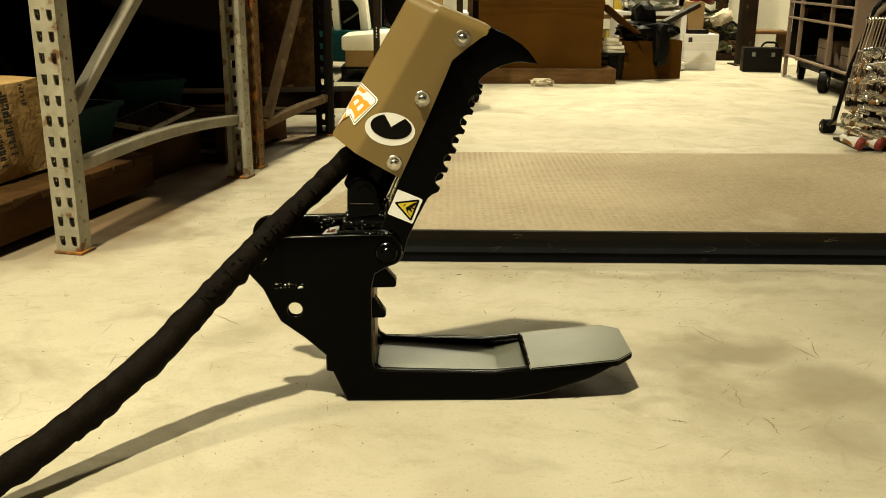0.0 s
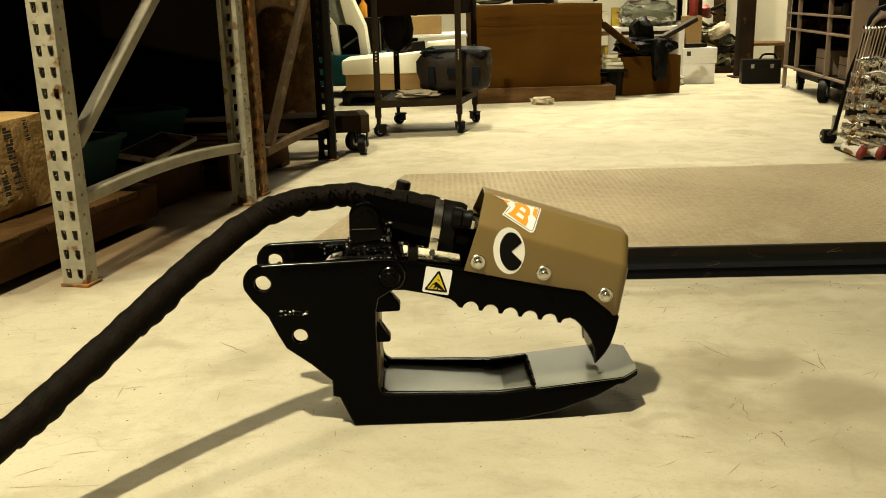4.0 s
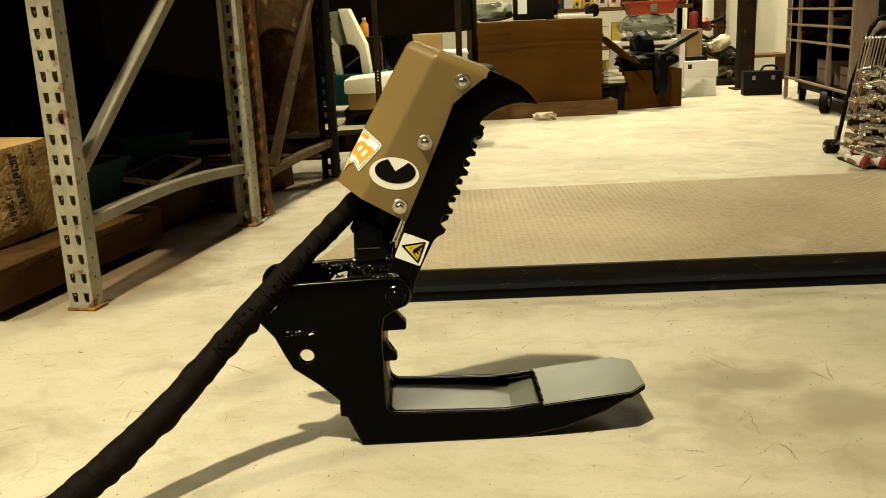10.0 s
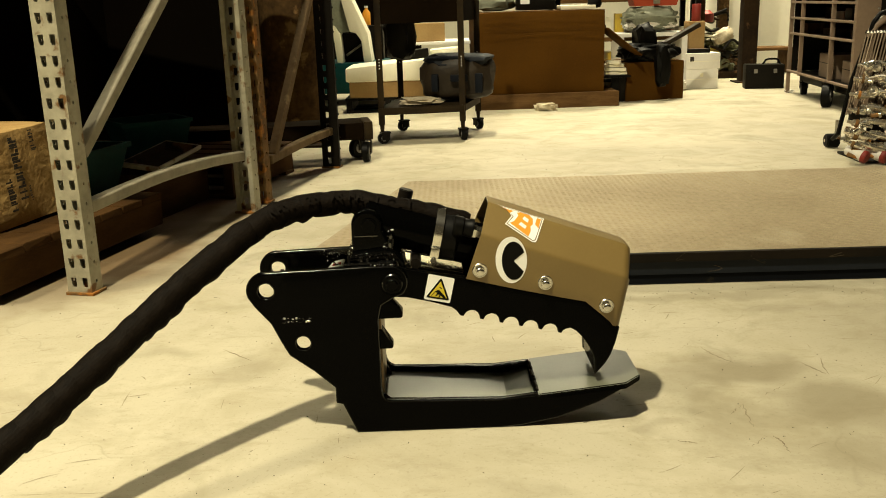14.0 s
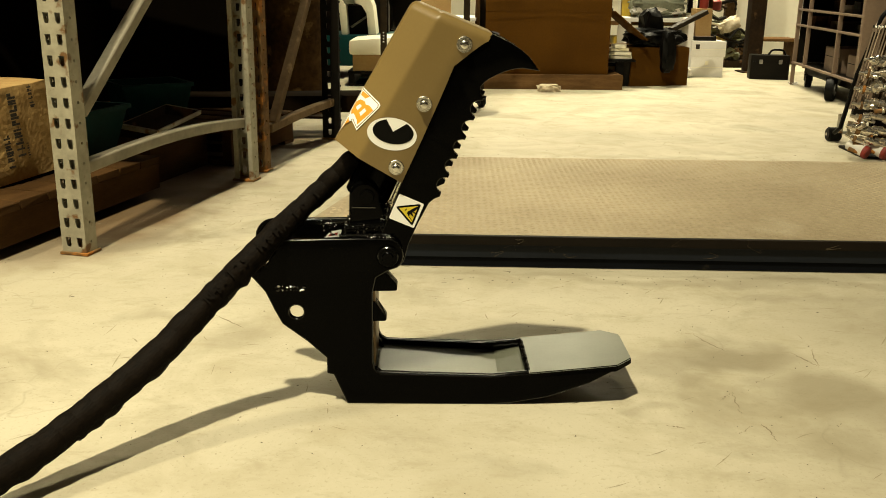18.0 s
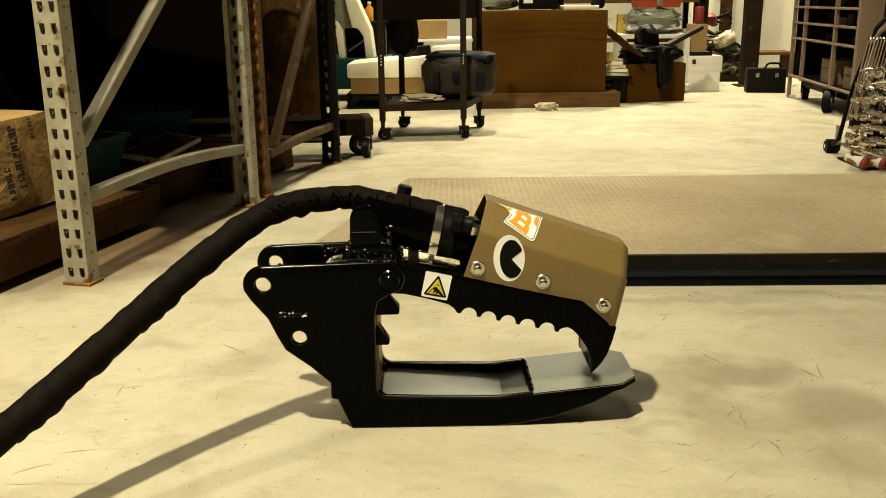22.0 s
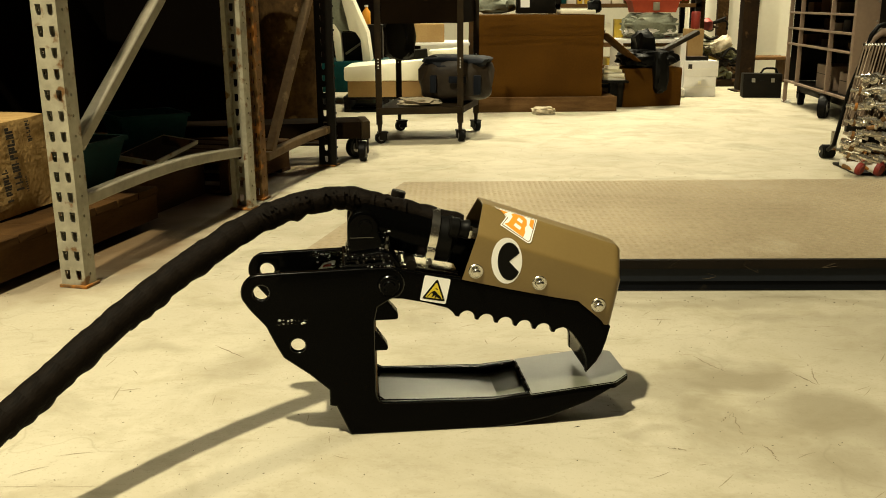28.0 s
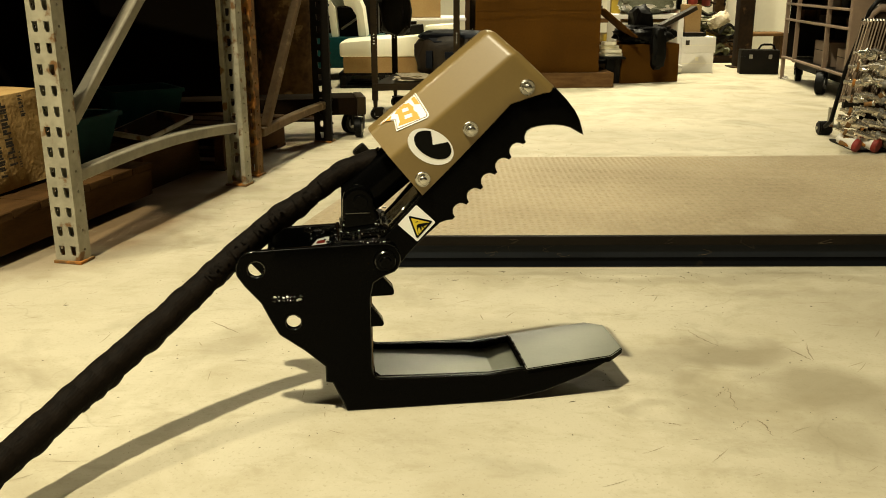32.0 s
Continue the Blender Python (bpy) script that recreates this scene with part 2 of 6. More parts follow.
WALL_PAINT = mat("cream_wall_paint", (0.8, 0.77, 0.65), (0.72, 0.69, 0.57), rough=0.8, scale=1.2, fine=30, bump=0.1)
WALL_DARK = mat("dark_unseen_shell", (0.055, 0.045, 0.03), (0.035, 0.029, 0.02), rough=0.85, scale=1.5, fine=30, bump=0.3)
# near-black, for sheets that stand in for deep shade
DARK_BACKDROP = mat("near_black_backdrop", (0.004, 0.003, 0.002), (0.003, 0.002, 0.0015), rough=0.95, scale=2, bump=0.2, spec=0.0)
YELLOW = mat("yellow_plastic", (0.7, 0.48, 0.04), rough=0.45, bump=0.1)
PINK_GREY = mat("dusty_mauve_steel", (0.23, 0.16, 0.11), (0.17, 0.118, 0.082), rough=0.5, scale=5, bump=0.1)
RAG = mat("off_white_rag", (0.55, 0.48, 0.35), (0.4, 0.33, 0.22), rough=0.9, scale=30, bump=0.5)


def floor_mat():
    """Trowelled concrete: broad blotches, grey stains, scuffs, hairline cracks and browned-in rack shade."""
    m = bpy.data.materials.new("trowelled_concrete")
    m.use_nodes = True
    nt = m.node_tree
    n, l = nt.nodes, nt.links
    bs = n["Principled BSDF"]
    tc = n.new("ShaderNodeTexCoord")

    def noise_tex(scale, detail, rough=0.55, distort=0.0, stretch=None):
        t = n.new("ShaderNodeTexNoise")
        t.inputs["Scale"].default_value, t.inputs["Detail"].default_value = scale, detail
        t.inputs["Roughness"].default_value, t.inputs["Distortion"].default_value = rough, distort
        if stretch:
            mp = n.new("ShaderNodeMapping")
            mp.inputs["Scale"].default_value = stretch
            mp.inputs["Rotation"].default_value = (0, 0, 0.4)
            l.new(tc.outputs["Object"], mp.inputs[0])
            l.new(mp.outputs[0], t.inputs["Vector"])
        else:
            l.new(tc.outputs["Object"], t.inputs["Vector"])
        return t.outputs["Fac"]

    def ramp(v, lo, hi, a=0.0, b=1.0):
        r = n.new("ShaderNodeMapRange")
        for i, x in zip((1, 2, 3, 4), (lo, hi, a, b)):
            r.inputs[i].default_value = x
        l.new(v, r.inputs[0])
        return r.outputs[0]

    def blend(f, a, b):
        c = n.new("ShaderNodeMix")
        c.data_type = "RGBA"
        l.new(f, c.inputs[0])
        for i, x in ((6, a), (7, b)):
            if isinstance(x, tuple):
                c.inputs[i].default_value = (*x, 1)
            else:
                l.new(x, c.inputs[i])
        return c.outputs[2]

    broad, mid, grit = noise_tex(1.3, 5), noise_tex(5.5, 6, 0.62, 0.6), noise_tex(140, 3)
    c = blend(ramp(broad, 0.35, 0.68), (0.5, 0.455, 0.34), (0.4, 0.36, 0.262))
    c = blend(ramp(mid, 0.46, 0.72), c, (0.375, 0.33, 0.225))
    c = blend(ramp(noise_tex(2.4, 7, 0.6, 0.5), 0.55, 0.7, 0, 0.8), c, (0.265, 0.23, 0.15))
    c = blend(ramp(noise_tex(9, 8, 0.7, 0.4, (1, 2.2, 1)), 0.53, 0.68, 0, 0.45), c, (0.3, 0.255, 0.165))
    c = blend(ramp(noise_tex(38, 6, 0.7), 0.6, 0.72, 0, 0.4), c, (0.3, 0.26, 0.17))
    c = blend(ramp(grit, 0.58, 0.72, 0, 0.5), c, (0.28, 0.24, 0.16))
    c = blend(ramp(noise_tex(16, 5, 0.6, 1.2, (1, 5, 1)), 0.7, 0.78, 0, 0.6), c, (0.2, 0.165, 0.1))
    vo = n.new("ShaderNodeTexVoronoi")
    vo.feature = "DISTANCE_TO_EDGE"
    vo.inputs["Scale"].default_value = 2.6
    wob = n.new("ShaderNodeVectorMath")
    wob.operation = "ADD"
    wn = n.new("ShaderNodeTexNoise")
    wn.inputs["Scale"].default_value = 7
    l.new(tc.outputs["Object"], wn.inputs["Vector"])
    sc = n.new("ShaderNodeVectorMath")
    sc.operation = "SCALE"
    sc.inputs["Scale"].default_value = 0.22
    l.new(wn.outputs["Color"], sc.inputs[0])
    l.new(tc.outputs["Object"], wob.inputs[0])
    l.new(sc.outputs[0], wob.inputs[1])
    l.new(wob.outputs[0], vo.inputs["Vector"])
    line = ramp(vo.outputs["Distance"], 0.0, 0.012, 1.0, 0.0)
    gate = ramp(noise_tex(1.9, 3), 0.52, 0.62)
    mul = n.new("ShaderNodeMath")
    mul.operation = "MULTIPLY"
    l.new(line, mul.inputs[0])
    l.new(gate, mul.inputs[1])
    half = ramp(mul.outputs[0], 0, 1, 0, 0.25)
    c = blend(half, c, (0.17, 0.14, 0.085))
    # stains and darker patches, each with its own place and reach
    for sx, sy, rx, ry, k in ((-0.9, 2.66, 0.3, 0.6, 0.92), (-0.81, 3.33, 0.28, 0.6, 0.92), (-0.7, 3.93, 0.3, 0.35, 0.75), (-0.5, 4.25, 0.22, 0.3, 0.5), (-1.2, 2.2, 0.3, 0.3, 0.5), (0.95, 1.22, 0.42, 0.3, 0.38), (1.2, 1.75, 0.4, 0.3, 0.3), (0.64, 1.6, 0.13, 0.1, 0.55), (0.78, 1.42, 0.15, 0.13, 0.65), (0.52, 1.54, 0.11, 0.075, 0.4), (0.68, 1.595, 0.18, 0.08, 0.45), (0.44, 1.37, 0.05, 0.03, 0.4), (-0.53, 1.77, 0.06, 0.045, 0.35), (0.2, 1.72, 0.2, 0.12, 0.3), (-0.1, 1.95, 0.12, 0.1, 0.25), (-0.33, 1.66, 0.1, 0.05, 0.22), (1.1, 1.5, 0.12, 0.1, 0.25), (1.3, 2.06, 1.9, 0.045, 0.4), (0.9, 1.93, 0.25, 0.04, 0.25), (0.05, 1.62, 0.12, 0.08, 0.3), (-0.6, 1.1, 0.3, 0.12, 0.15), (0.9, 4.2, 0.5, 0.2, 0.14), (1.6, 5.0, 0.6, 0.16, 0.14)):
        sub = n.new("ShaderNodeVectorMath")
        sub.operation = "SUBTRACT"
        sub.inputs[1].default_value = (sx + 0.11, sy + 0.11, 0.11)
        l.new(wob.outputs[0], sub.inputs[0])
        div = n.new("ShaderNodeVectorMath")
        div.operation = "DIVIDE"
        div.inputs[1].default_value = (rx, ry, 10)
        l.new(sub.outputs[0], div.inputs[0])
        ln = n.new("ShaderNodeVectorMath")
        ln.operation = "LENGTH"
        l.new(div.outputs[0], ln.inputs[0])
        # brown under the rack: floor dirt with the rack's shade painted in
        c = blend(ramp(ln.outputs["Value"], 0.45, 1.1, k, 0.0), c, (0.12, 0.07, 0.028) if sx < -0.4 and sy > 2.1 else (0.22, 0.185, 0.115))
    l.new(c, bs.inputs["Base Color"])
    l.new(ramp(mid, 0.3, 0.75, 0.5, 0.75), bs.inputs["Roughness"])
    bp = n.new("ShaderNodeBump")
    bp.inputs["Strength"].default_value, bp.inputs["Distance"].default_value = 0.25, 0.002
    l.new(grit, bp.inputs["Height"])
    l.new(bp.outputs[0], bs.inputs["Normal"])
    return m


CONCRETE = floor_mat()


def tread_mat():
    """Steel tread plate worn to a dusty tan; the raised lozenges nearest the camera are real."""
    return mat("dusty_tread_plate", (0.42, 0.345, 0.225), (0.265, 0.208, 0.127), rough=0.5, metal=0.25, scale=1.5, fine=45, bump=0.25, spots=(0.36, 0.3, 0.2), spot_at=0.6)


TREAD = tread_mat()

# ---- mesh tools ----


def mesh_of(name, bm, *materials, smooth=False):
    bmesh.ops.recalc_face_normals(bm, faces=bm.faces)
    me = bpy.data.meshes.new(name)
    bm.to_mesh(me)
    bm.free()
    for m in materials:
        me.materials.append(m)
    if smooth:
        me.polygons.foreach_set("use_smooth", [True] * len(me.polygons))
        me.set_sharp_from_angle(angle=radians(38))
    return me


def thing(name, m, label, category, group="", kind=""):
    ob = new(name)
    ob.matrix_world = m
    ob.empty_display_size = 0.1
    return tagged(ob, label, category, group, kind)


def part(name, bm, material, parent=None, label="", m=None, smooth=True):
    mats = material if isinstance(material, (list, tuple)) else (material,)
    ob = new(name, mesh_of(name, bm, *mats, smooth=smooth) if isinstance(bm, bmesh.types.BMesh) else bm)
    ob.parent = parent
    if m is not None:
        ob.matrix_basis = m
    if label:
        ob["label"] = label
    return ob


def box(x0, x1, y0, y1, z0, z1, bevel=0.0, bm=None, seg=2):
    own = bmesh.new()
    vs = [own.verts.new((x, y, z)) for x in (x0, x1) for y in (y0, y1) for z in (z0, z1)]
    for f in ((0, 1, 3, 2), (4, 6, 7, 5), (0, 4, 5, 1), (2, 3, 7, 6), (0, 2, 6, 4), (1, 5, 7, 3)):
        own.faces.new([vs[i] for i in f])
    if bevel:
        bmesh.ops.bevel(own, geom=own.edges[:], offset=bevel, segments=seg, affect="EDGES", profile=0.6)
    return own if bm is None else join(bm, own)


def join(bm, other, m=None, index=None):
    if index is not None:
        for f in other.faces:
            f.material_index = index
    if m is not None:
        bmesh.ops.transform(other, matrix=m, verts=other.verts)
    me = bpy.data.meshes.new("tmp")
    other.to_mesh(me)
    other.free()
    bm.from_mesh(me)
    bpy.data.meshes.remove(me)
    return bm


def prism(outline, y0, y1, bevel=0.0, seg=1, angle=20):
    """A plate: an outline in x and z, from y0 to y1."""
    bm = bmesh.new()
    a = [bm.verts.new((x, y0, z)) for x, z in outline]
    b = [bm.verts.new((x, y1, z)) for x, z in outline]
    k = len(outline)
    bm.faces.new(a)
    bm.faces.new(b[::-1])
    for i in range(k):
        bm.faces.new((a[i], b[i], b[(i + 1) % k], a[(i + 1) % k]))
    bmesh.ops.recalc_face_normals(bm, faces=bm.faces)
    if bevel:
        es = [e for e in bm.edges if len(e.link_faces) == 2 and e.calc_face_angle(0) > radians(angle)]
        bmesh.ops.bevel(bm, geom=es, offset=bevel, segments=seg, affect="EDGES", profile=0.7)
    return bm


def rod(p, q, r, sides=16, r2=None, bevel=0.0):
    p, q = Vector(p), Vector(q)
    bm = bmesh.new()
    bmesh.ops.create_cone(bm, cap_ends=True, segments=sides, radius1=r, radius2=r if r2 is None else r2, depth=(q - p).length)
    if bevel:
        es = [e for e in bm.edges if len(e.link_faces) == 2 and e.calc_face_angle(0) > radians(50)]
        bmesh.ops.bevel(bm, geom=es, offset=bevel, segments=3, affect="EDGES")
    turn = (q - p).to_track_quat("Z", "Y").to_matrix().to_4x4()
    bmesh.ops.transform(bm, matrix=Matrix.Translation((p + q) / 2) @ turn, verts=bm.verts)
    return bm


def tube(points, r, sides=10, flat=1.0, phase=0.0):
    """A bar or pipe along points; flat squeezes it across."""
    pts = [Vector(p) for p in points]
    bm = bmesh.new()
    rings = []
    for i, p in enumerate(pts):
        d = (pts[min(i + 1, len(pts) - 1)] - pts[max(i - 1, 0)]).normalized()
        side = d.cross(Vector((0, 0, 1)))
        side = side.normalized() if side.length > 1e-4 else Vector((1, 0, 0))
        up = side.cross(d)
        rr = r[i] if isinstance(r, (list, tuple)) else r
        rings.append([bm.verts.new(p + (side * math.cos(a) * flat + up * math.sin(a)) * rr) for a in (phase + 2 * math.pi * k / sides for k in range(sides))])
    for a, b in zip(rings, rings[1:]):
        for k in range(sides):
            bm.faces.new((a[k], a[(k + 1) % sides], b[(k + 1) % sides], b[k]))
    bm.faces.new(rings[0][::-1])
    bm.faces.new(rings[-1])
    return bm


def lathe(profile, sides=20):
    """Turned about z: pairs of radius and height."""
    bm = bmesh.new()
    rings = [[bm.verts.new((r * math.cos(2 * math.pi * k / sides), r * math.sin(2 * math.pi * k / sides), z)) for k in range(sides)] for r, z in profile]
    for a, b in zip(rings, rings[1:]):
        for k in range(sides):
            bm.faces.new((a[k], a[(k + 1) % sides], b[(k + 1) % sides], b[k]))
    bm.faces.new(rings[0][::-1])
    bm.faces.new(rings[-1])
    return bm


def lump(sx, sy, sz, seed, rough=0.25, freq=2.2, sub=3, flat_base=True):
    """A crumpled bag, cloth or heap with its base on z = 0."""
    bm = bmesh.new()
    bmesh.ops.create_icosphere(bm, subdivisions=sub, radius=1)
    for v in bm.verts:
        k = 1 + rough * noise.noise(v.co * freq + Vector((seed * 7.3, seed, 0))) + rough * 0.5 * noise.noise(v.co * freq * 2.7 + Vector((seed, 3.1, 0)))
        q = Vector([math.copysign(abs(c) ** 0.65, c) for c in v.co]) * k
        v.co = Vector((q.x * sx / 2, q.y * sy / 2, q.z * sz / 2 + sz / 2))
        if flat_base:
            v.co.z = max(v.co.z, 0.0)
    return bm


def arc(cx, cz, r, a0, a1, k):
    return [(cx + r * math.cos(radians(a0 + (a1 - a0) * i / k)), cz + r * math.sin(radians(a0 + (a1 - a0) * i / k))) for i in range(k + 1)]


def flat_shape(outline, y, material_index=0, bm=None):
    bm = bm or bmesh.new()
    f = bm.faces.new([bm.verts.new((x, y, z)) for x, z in outline])
    f.material_index = material_index
    return bm


def plate(outline, holes, y0, y1, bevel=0.0, sides=18):
    """A plate in x and z with round holes (x, z, radius) right through it."""
    bm = bmesh.new()
    edges = []
    loops = [outline] + [h if isinstance(h, list) else [(h[0] + h[2] * math.cos(2 * math.pi * k / sides), h[1] + h[2] * math.sin(2 * math.pi * k / sides)) for k in range(sides)] for h in holes]
    for loop in loops:
        vs = [bm.verts.new((x, y0, z)) for x, z in loop]
        edges += [bm.edges.new((vs[i], vs[(i + 1) % len(vs)])) for i in range(len(vs))]
    bmesh.ops.triangle_fill(bm, use_beauty=True, use_dissolve=False, edges=edges, normal=(0, -1, 0))
    up = bmesh.ops.extrude_face_region(bm, geom=bm.faces[:])
    bmesh.ops.translate(bm, vec=(0, y1 - y0, 0), verts=[g for g in up["geom"] if isinstance(g, bmesh.types.BMVert)])
    bmesh.ops.recalc_face_normals(bm, faces=bm.faces)
    if bevel:
        es = [e for e in bm.edges if len(e.link_faces) == 2 and e.calc_face_angle(0) > radians(60)]
        bmesh.ops.bevel(bm, geom=es, offset=bevel, segments=3, affect="EDGES", profile=0.5)
    return bm


def edged(bm):
    """Gives the rounded edges of a plate its second material."""
    bmesh.ops.recalc_face_normals(bm, faces=bm.faces)
    for f in bm.faces:
        f.normal_update()
        f.material_index = 1 if 0.15 < abs(f.normal.y) < 0.985 else 0
    return bm


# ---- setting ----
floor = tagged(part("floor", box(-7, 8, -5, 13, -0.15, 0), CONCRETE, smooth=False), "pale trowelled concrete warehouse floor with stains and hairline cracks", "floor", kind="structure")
# unseen shell: north wall pale for reflections, the rest dark against bounce
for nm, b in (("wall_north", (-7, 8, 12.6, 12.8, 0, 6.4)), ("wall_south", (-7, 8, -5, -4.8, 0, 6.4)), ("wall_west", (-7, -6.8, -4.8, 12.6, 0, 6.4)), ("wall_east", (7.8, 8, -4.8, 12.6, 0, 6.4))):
    tagged(part(nm, box(*b), WALL_PAINT if nm == "wall_north" else WALL_DARK, smooth=False), "enclosing warehouse wall, toned to set the bounce light", "wall", kind="structure")
tagged(part("ceiling", box(-7, 8, -5, 12.8, 6.4, 6.6), WALL_DARK, smooth=False), "unseen warehouse roof, dark to limit bounce light", "ceiling", kind="structure")

# added sheet: makes the rack's depth black and blocks lamp light
tagged(part("backdrop_west", box(-0.05, 0, -0.15, 9.0, 0, 4.78), DARK_BACKDROP, m=pose(-0.904, 2.202, 0, 0, 0, -13.6) @ pose(-1.5, 0, 0), smooth=False), "near-black backdrop added for the darkness behind the rack", "wall", kind="structure")

CRACKS = [[(0.598, 1.711), (0.614, 1.665), (0.641, 1.62)], [(0.768, 1.618), (0.783, 1.584), (0.798, 1.554)], [(0.816, 1.638), (0.806, 1.604), (0.8, 1.554)], [(0.648, 1.468), (0.676, 1.49), (0.711, 1.523)], [(0.599, 1.431), (0.58, 1.408), (0.566, 1.392)],
          [(0.599, 1.431), (0.595, 1.392), (0.59, 1.342)], [(0.611, 1.307), (0.618, 1.293), (0.619, 1.249)], [(0.603, 1.311), (0.582, 1.287), (0.564, 1.272)], [(0.455, 1.298), (0.47, 1.294), (0.482, 1.288)], [(-0.402, 1.773), (-0.326, 1.701)]]


def crack(line, seed):
    r = random.Random(seed)
    pts = []
    for (ax, ay), (bx, by) in zip(line, line[1:]):
        for k in range(8):
            pts.append((ax + (bx - ax) * k / 8 + r.uniform(-1, 1) * 0.0022, ay + (by - ay) * k / 8 + r.uniform(-1, 1) * 0.0022))
    pts.append(line[-1])
    bm = bmesh.new()
    rows = []
    for k, (x, y) in enumerate(pts):
        w = 0.0015 * math.sin(math.pi * (k + 0.6) / (len(pts) + 0.2)) * r.uniform(0.5, 1.3) + 0.0002
        rows.append((bm.verts.new((x - w, y, 0.0004)), bm.verts.new((x + w * 0.4, y + w, 0.0004))))
    for a, b in zip(rows, rows[1:]):
        bm.faces.new((a[0], a[1], b[1], b[0]))
    return bm


for i, line in enumerate(CRACKS):
    part("crack", crack(line, i), CRACK_DIRT, floor, smooth=False)


def specks():
    """Grit, chips and short scuffs scattered over the concrete."""
    r = random.Random(3)
    vs, fs = [], []
    for i in range(1500):
        x, y = r.uniform(-1.3, 1.9), r.uniform(0.75, 4.5)
        a, l, w = r.uniform(0, 6.3), r.uniform(0.0008, 0.003), r.uniform(0.0005, 0.0014)
        if i % 9 == 0 and i < 900:
            x, y = r.uniform(0.1, 2.2), r.gauss(2.06, 0.03)
            l, w = l * 1.3, w * 1.1
        if i % 40 == 0:
            l *= 4
            a = r.uniform(-0.5, 0.5)
        c, s = math.cos(a), math.sin(a)
        k = len(vs)
        vs.extend((x + px * c - py * s, y + px * s + py * c, pz) for px, py, pz in ((-l, 0, 0.0003), (0, -w, 0.0003), (l, 0, 0.0003), (0, w, 0.0003), (0, 0, 0.0003 + min(w, 0.0012))))
        fs.extend(((k, k + 1, k + 4), (k + 1, k + 2, k + 4), (k + 2, k + 3, k + 4), (k + 3, k, k + 4)))
    me = bpy.data.meshes.new("grit")
    me.from_pydata(vs, [], fs)
    me.materials.append(GRIT)
    return me


def scuffs():
    """Long faint scrapes and trowel marks in the concrete."""
    r = random.Random(14)
    vs, fs = [], []
    for i in range(800):
        x, y, a = r.uniform(-1.4, 2.0), r.uniform(0.75, 6.0), r.gauss(0.35, 0.5)
        if i % 5 == 0:
            a += 1.5
        l, w, bend = r.uniform(0.012, 0.07), r.uniform(0.0004, 0.0011) * (1 + 0.25 * y), r.uniform(-0.25, 0.25)
        k = len(vs)
        for j in range(7):
            u = j / 6 - 0.5
            px, py = x + u * l * math.cos(a + bend * u), y + u * l * math.sin(a + bend * u)
            h = w * (1 - abs(2 * u)) + 0.0001
            vs += [(px - h * math.sin(a), py + h * math.cos(a), 0.00035), (px + h * math.sin(a), py - h * math.cos(a), 0.00035)]
        fs += [(k + 2 * j, k + 2 * j + 1, k + 2 * j + 3, k + 2 * j + 2) for j in range(6)]
    me = bpy.data.meshes.new("floor_scuff")
    me.from_pydata(vs, [], fs)
    me.materials.append(SCUFF)
    return me


tagged(part("floor_scuff", scuffs(), None), "faint scrapes and trowel marks in the concrete", "scuff", kind="stuff")
tagged(part("floor_grit", specks(), None), "dark grit and chips scattered on the concrete", "grit", kind="stuff")

# added sheet: closes off the lit floor left of the column
tagged(part("backdrop_north", box(-2.4, -0.72, 5.06, 5.11, 0, 4.78), DARK_BACKDROP, smooth=False), "near-black backdrop added for the darkness beside the column", "wall", kind="structure")

# ---- hydraulic jaw attachment ----
REST = (-0.074, 1.358, 1.6)
PIVOT = (0.0697, 0.2621)
W = 0.165

jaw_thing = thing("excavator_jaw_attachment", pose(REST[0], REST[1], 0, 0, 0, REST[2]), "gloss black hydraulic jaw attachment with tan cover standing on concrete", "excavator attachment")

# body side plates: mounting ears with two pin holes, stepped heel
EAR = [(0.0, 0.0), (-0.0223, 0.053), (-0.0335, 0.0555), (-0.0335, 0.0835), (-0.066, 0.1135), (-0.1055, 0.1435), (-0.1175, 0.167), (-0.132, 0.1995), (-0.1565, 0.229)]
EAR += arc(-0.1385, 0.2565, 0.0305, 200, 80, 9)
EAR += [(-0.102, 0.288), (0.03, 0.2915)]
EAR += arc(0.0675, 0.264, 0.0275, 80, -50, 9)
EAR += [(0.07, 0.237), (0.05, 0.225), (0.0445, 0.2), (0.0445, 0.076), (0.0465, 0.066), (0.0505, 0.0595), (0.057, 0.0562), (0.113, 0.0545), (0.2444, 0.0515), (0.306, 0.0575), (0.31, 0.0555), (0.454, 0.0705), (0.456, 0.066), (0.41, 0.04), (0.34, 0.014), (0.28, 0.003), (0.24, 0.0)]
HOLES = [(-0.1365, 0.2562, 0.0128), (-0.0815, 0.1645, 0.0118)]
part("side_plate", edged(plate(EAR, HOLES, 0.0, 0.012, 0.0018)), (BLACK_PAINT, WET_EDGE), jaw_thing)
FAR = EAR[:27] + [(0.0445, 0.2), (0.0445, 0.076), (0.0465, 0.066), (0.052, 0.0595), (0.06, 0.03), (0.06, 0.0)]
part("far_side_plate", edged(plate(FAR, HOLES, W - 0.03, W - 0.018, 0.0012)), (BLACK_PAINT, WET_EDGE), jaw_thing)
RAIL = [(-0.02, 0.0), (-0.03, 0.05), (0.0445, 0.0835), (0.0475, 0.069), (0.052, 0.061), (0.06, 0.0565), (0.113, 0.0545), (0.2444, 0.0515), (0.306, 0.0575), (0.31, 0.0555), (0.44, 0.069), (0.447, 0.064), (0.41, 0.04), (0.34, 0.014), (0.28, 0.003), (0.24, 0.0)]
part("far_rail", prism(RAIL, W - 0.012, W, 0.0016, 2), BLACK_PAINT, jaw_thing)
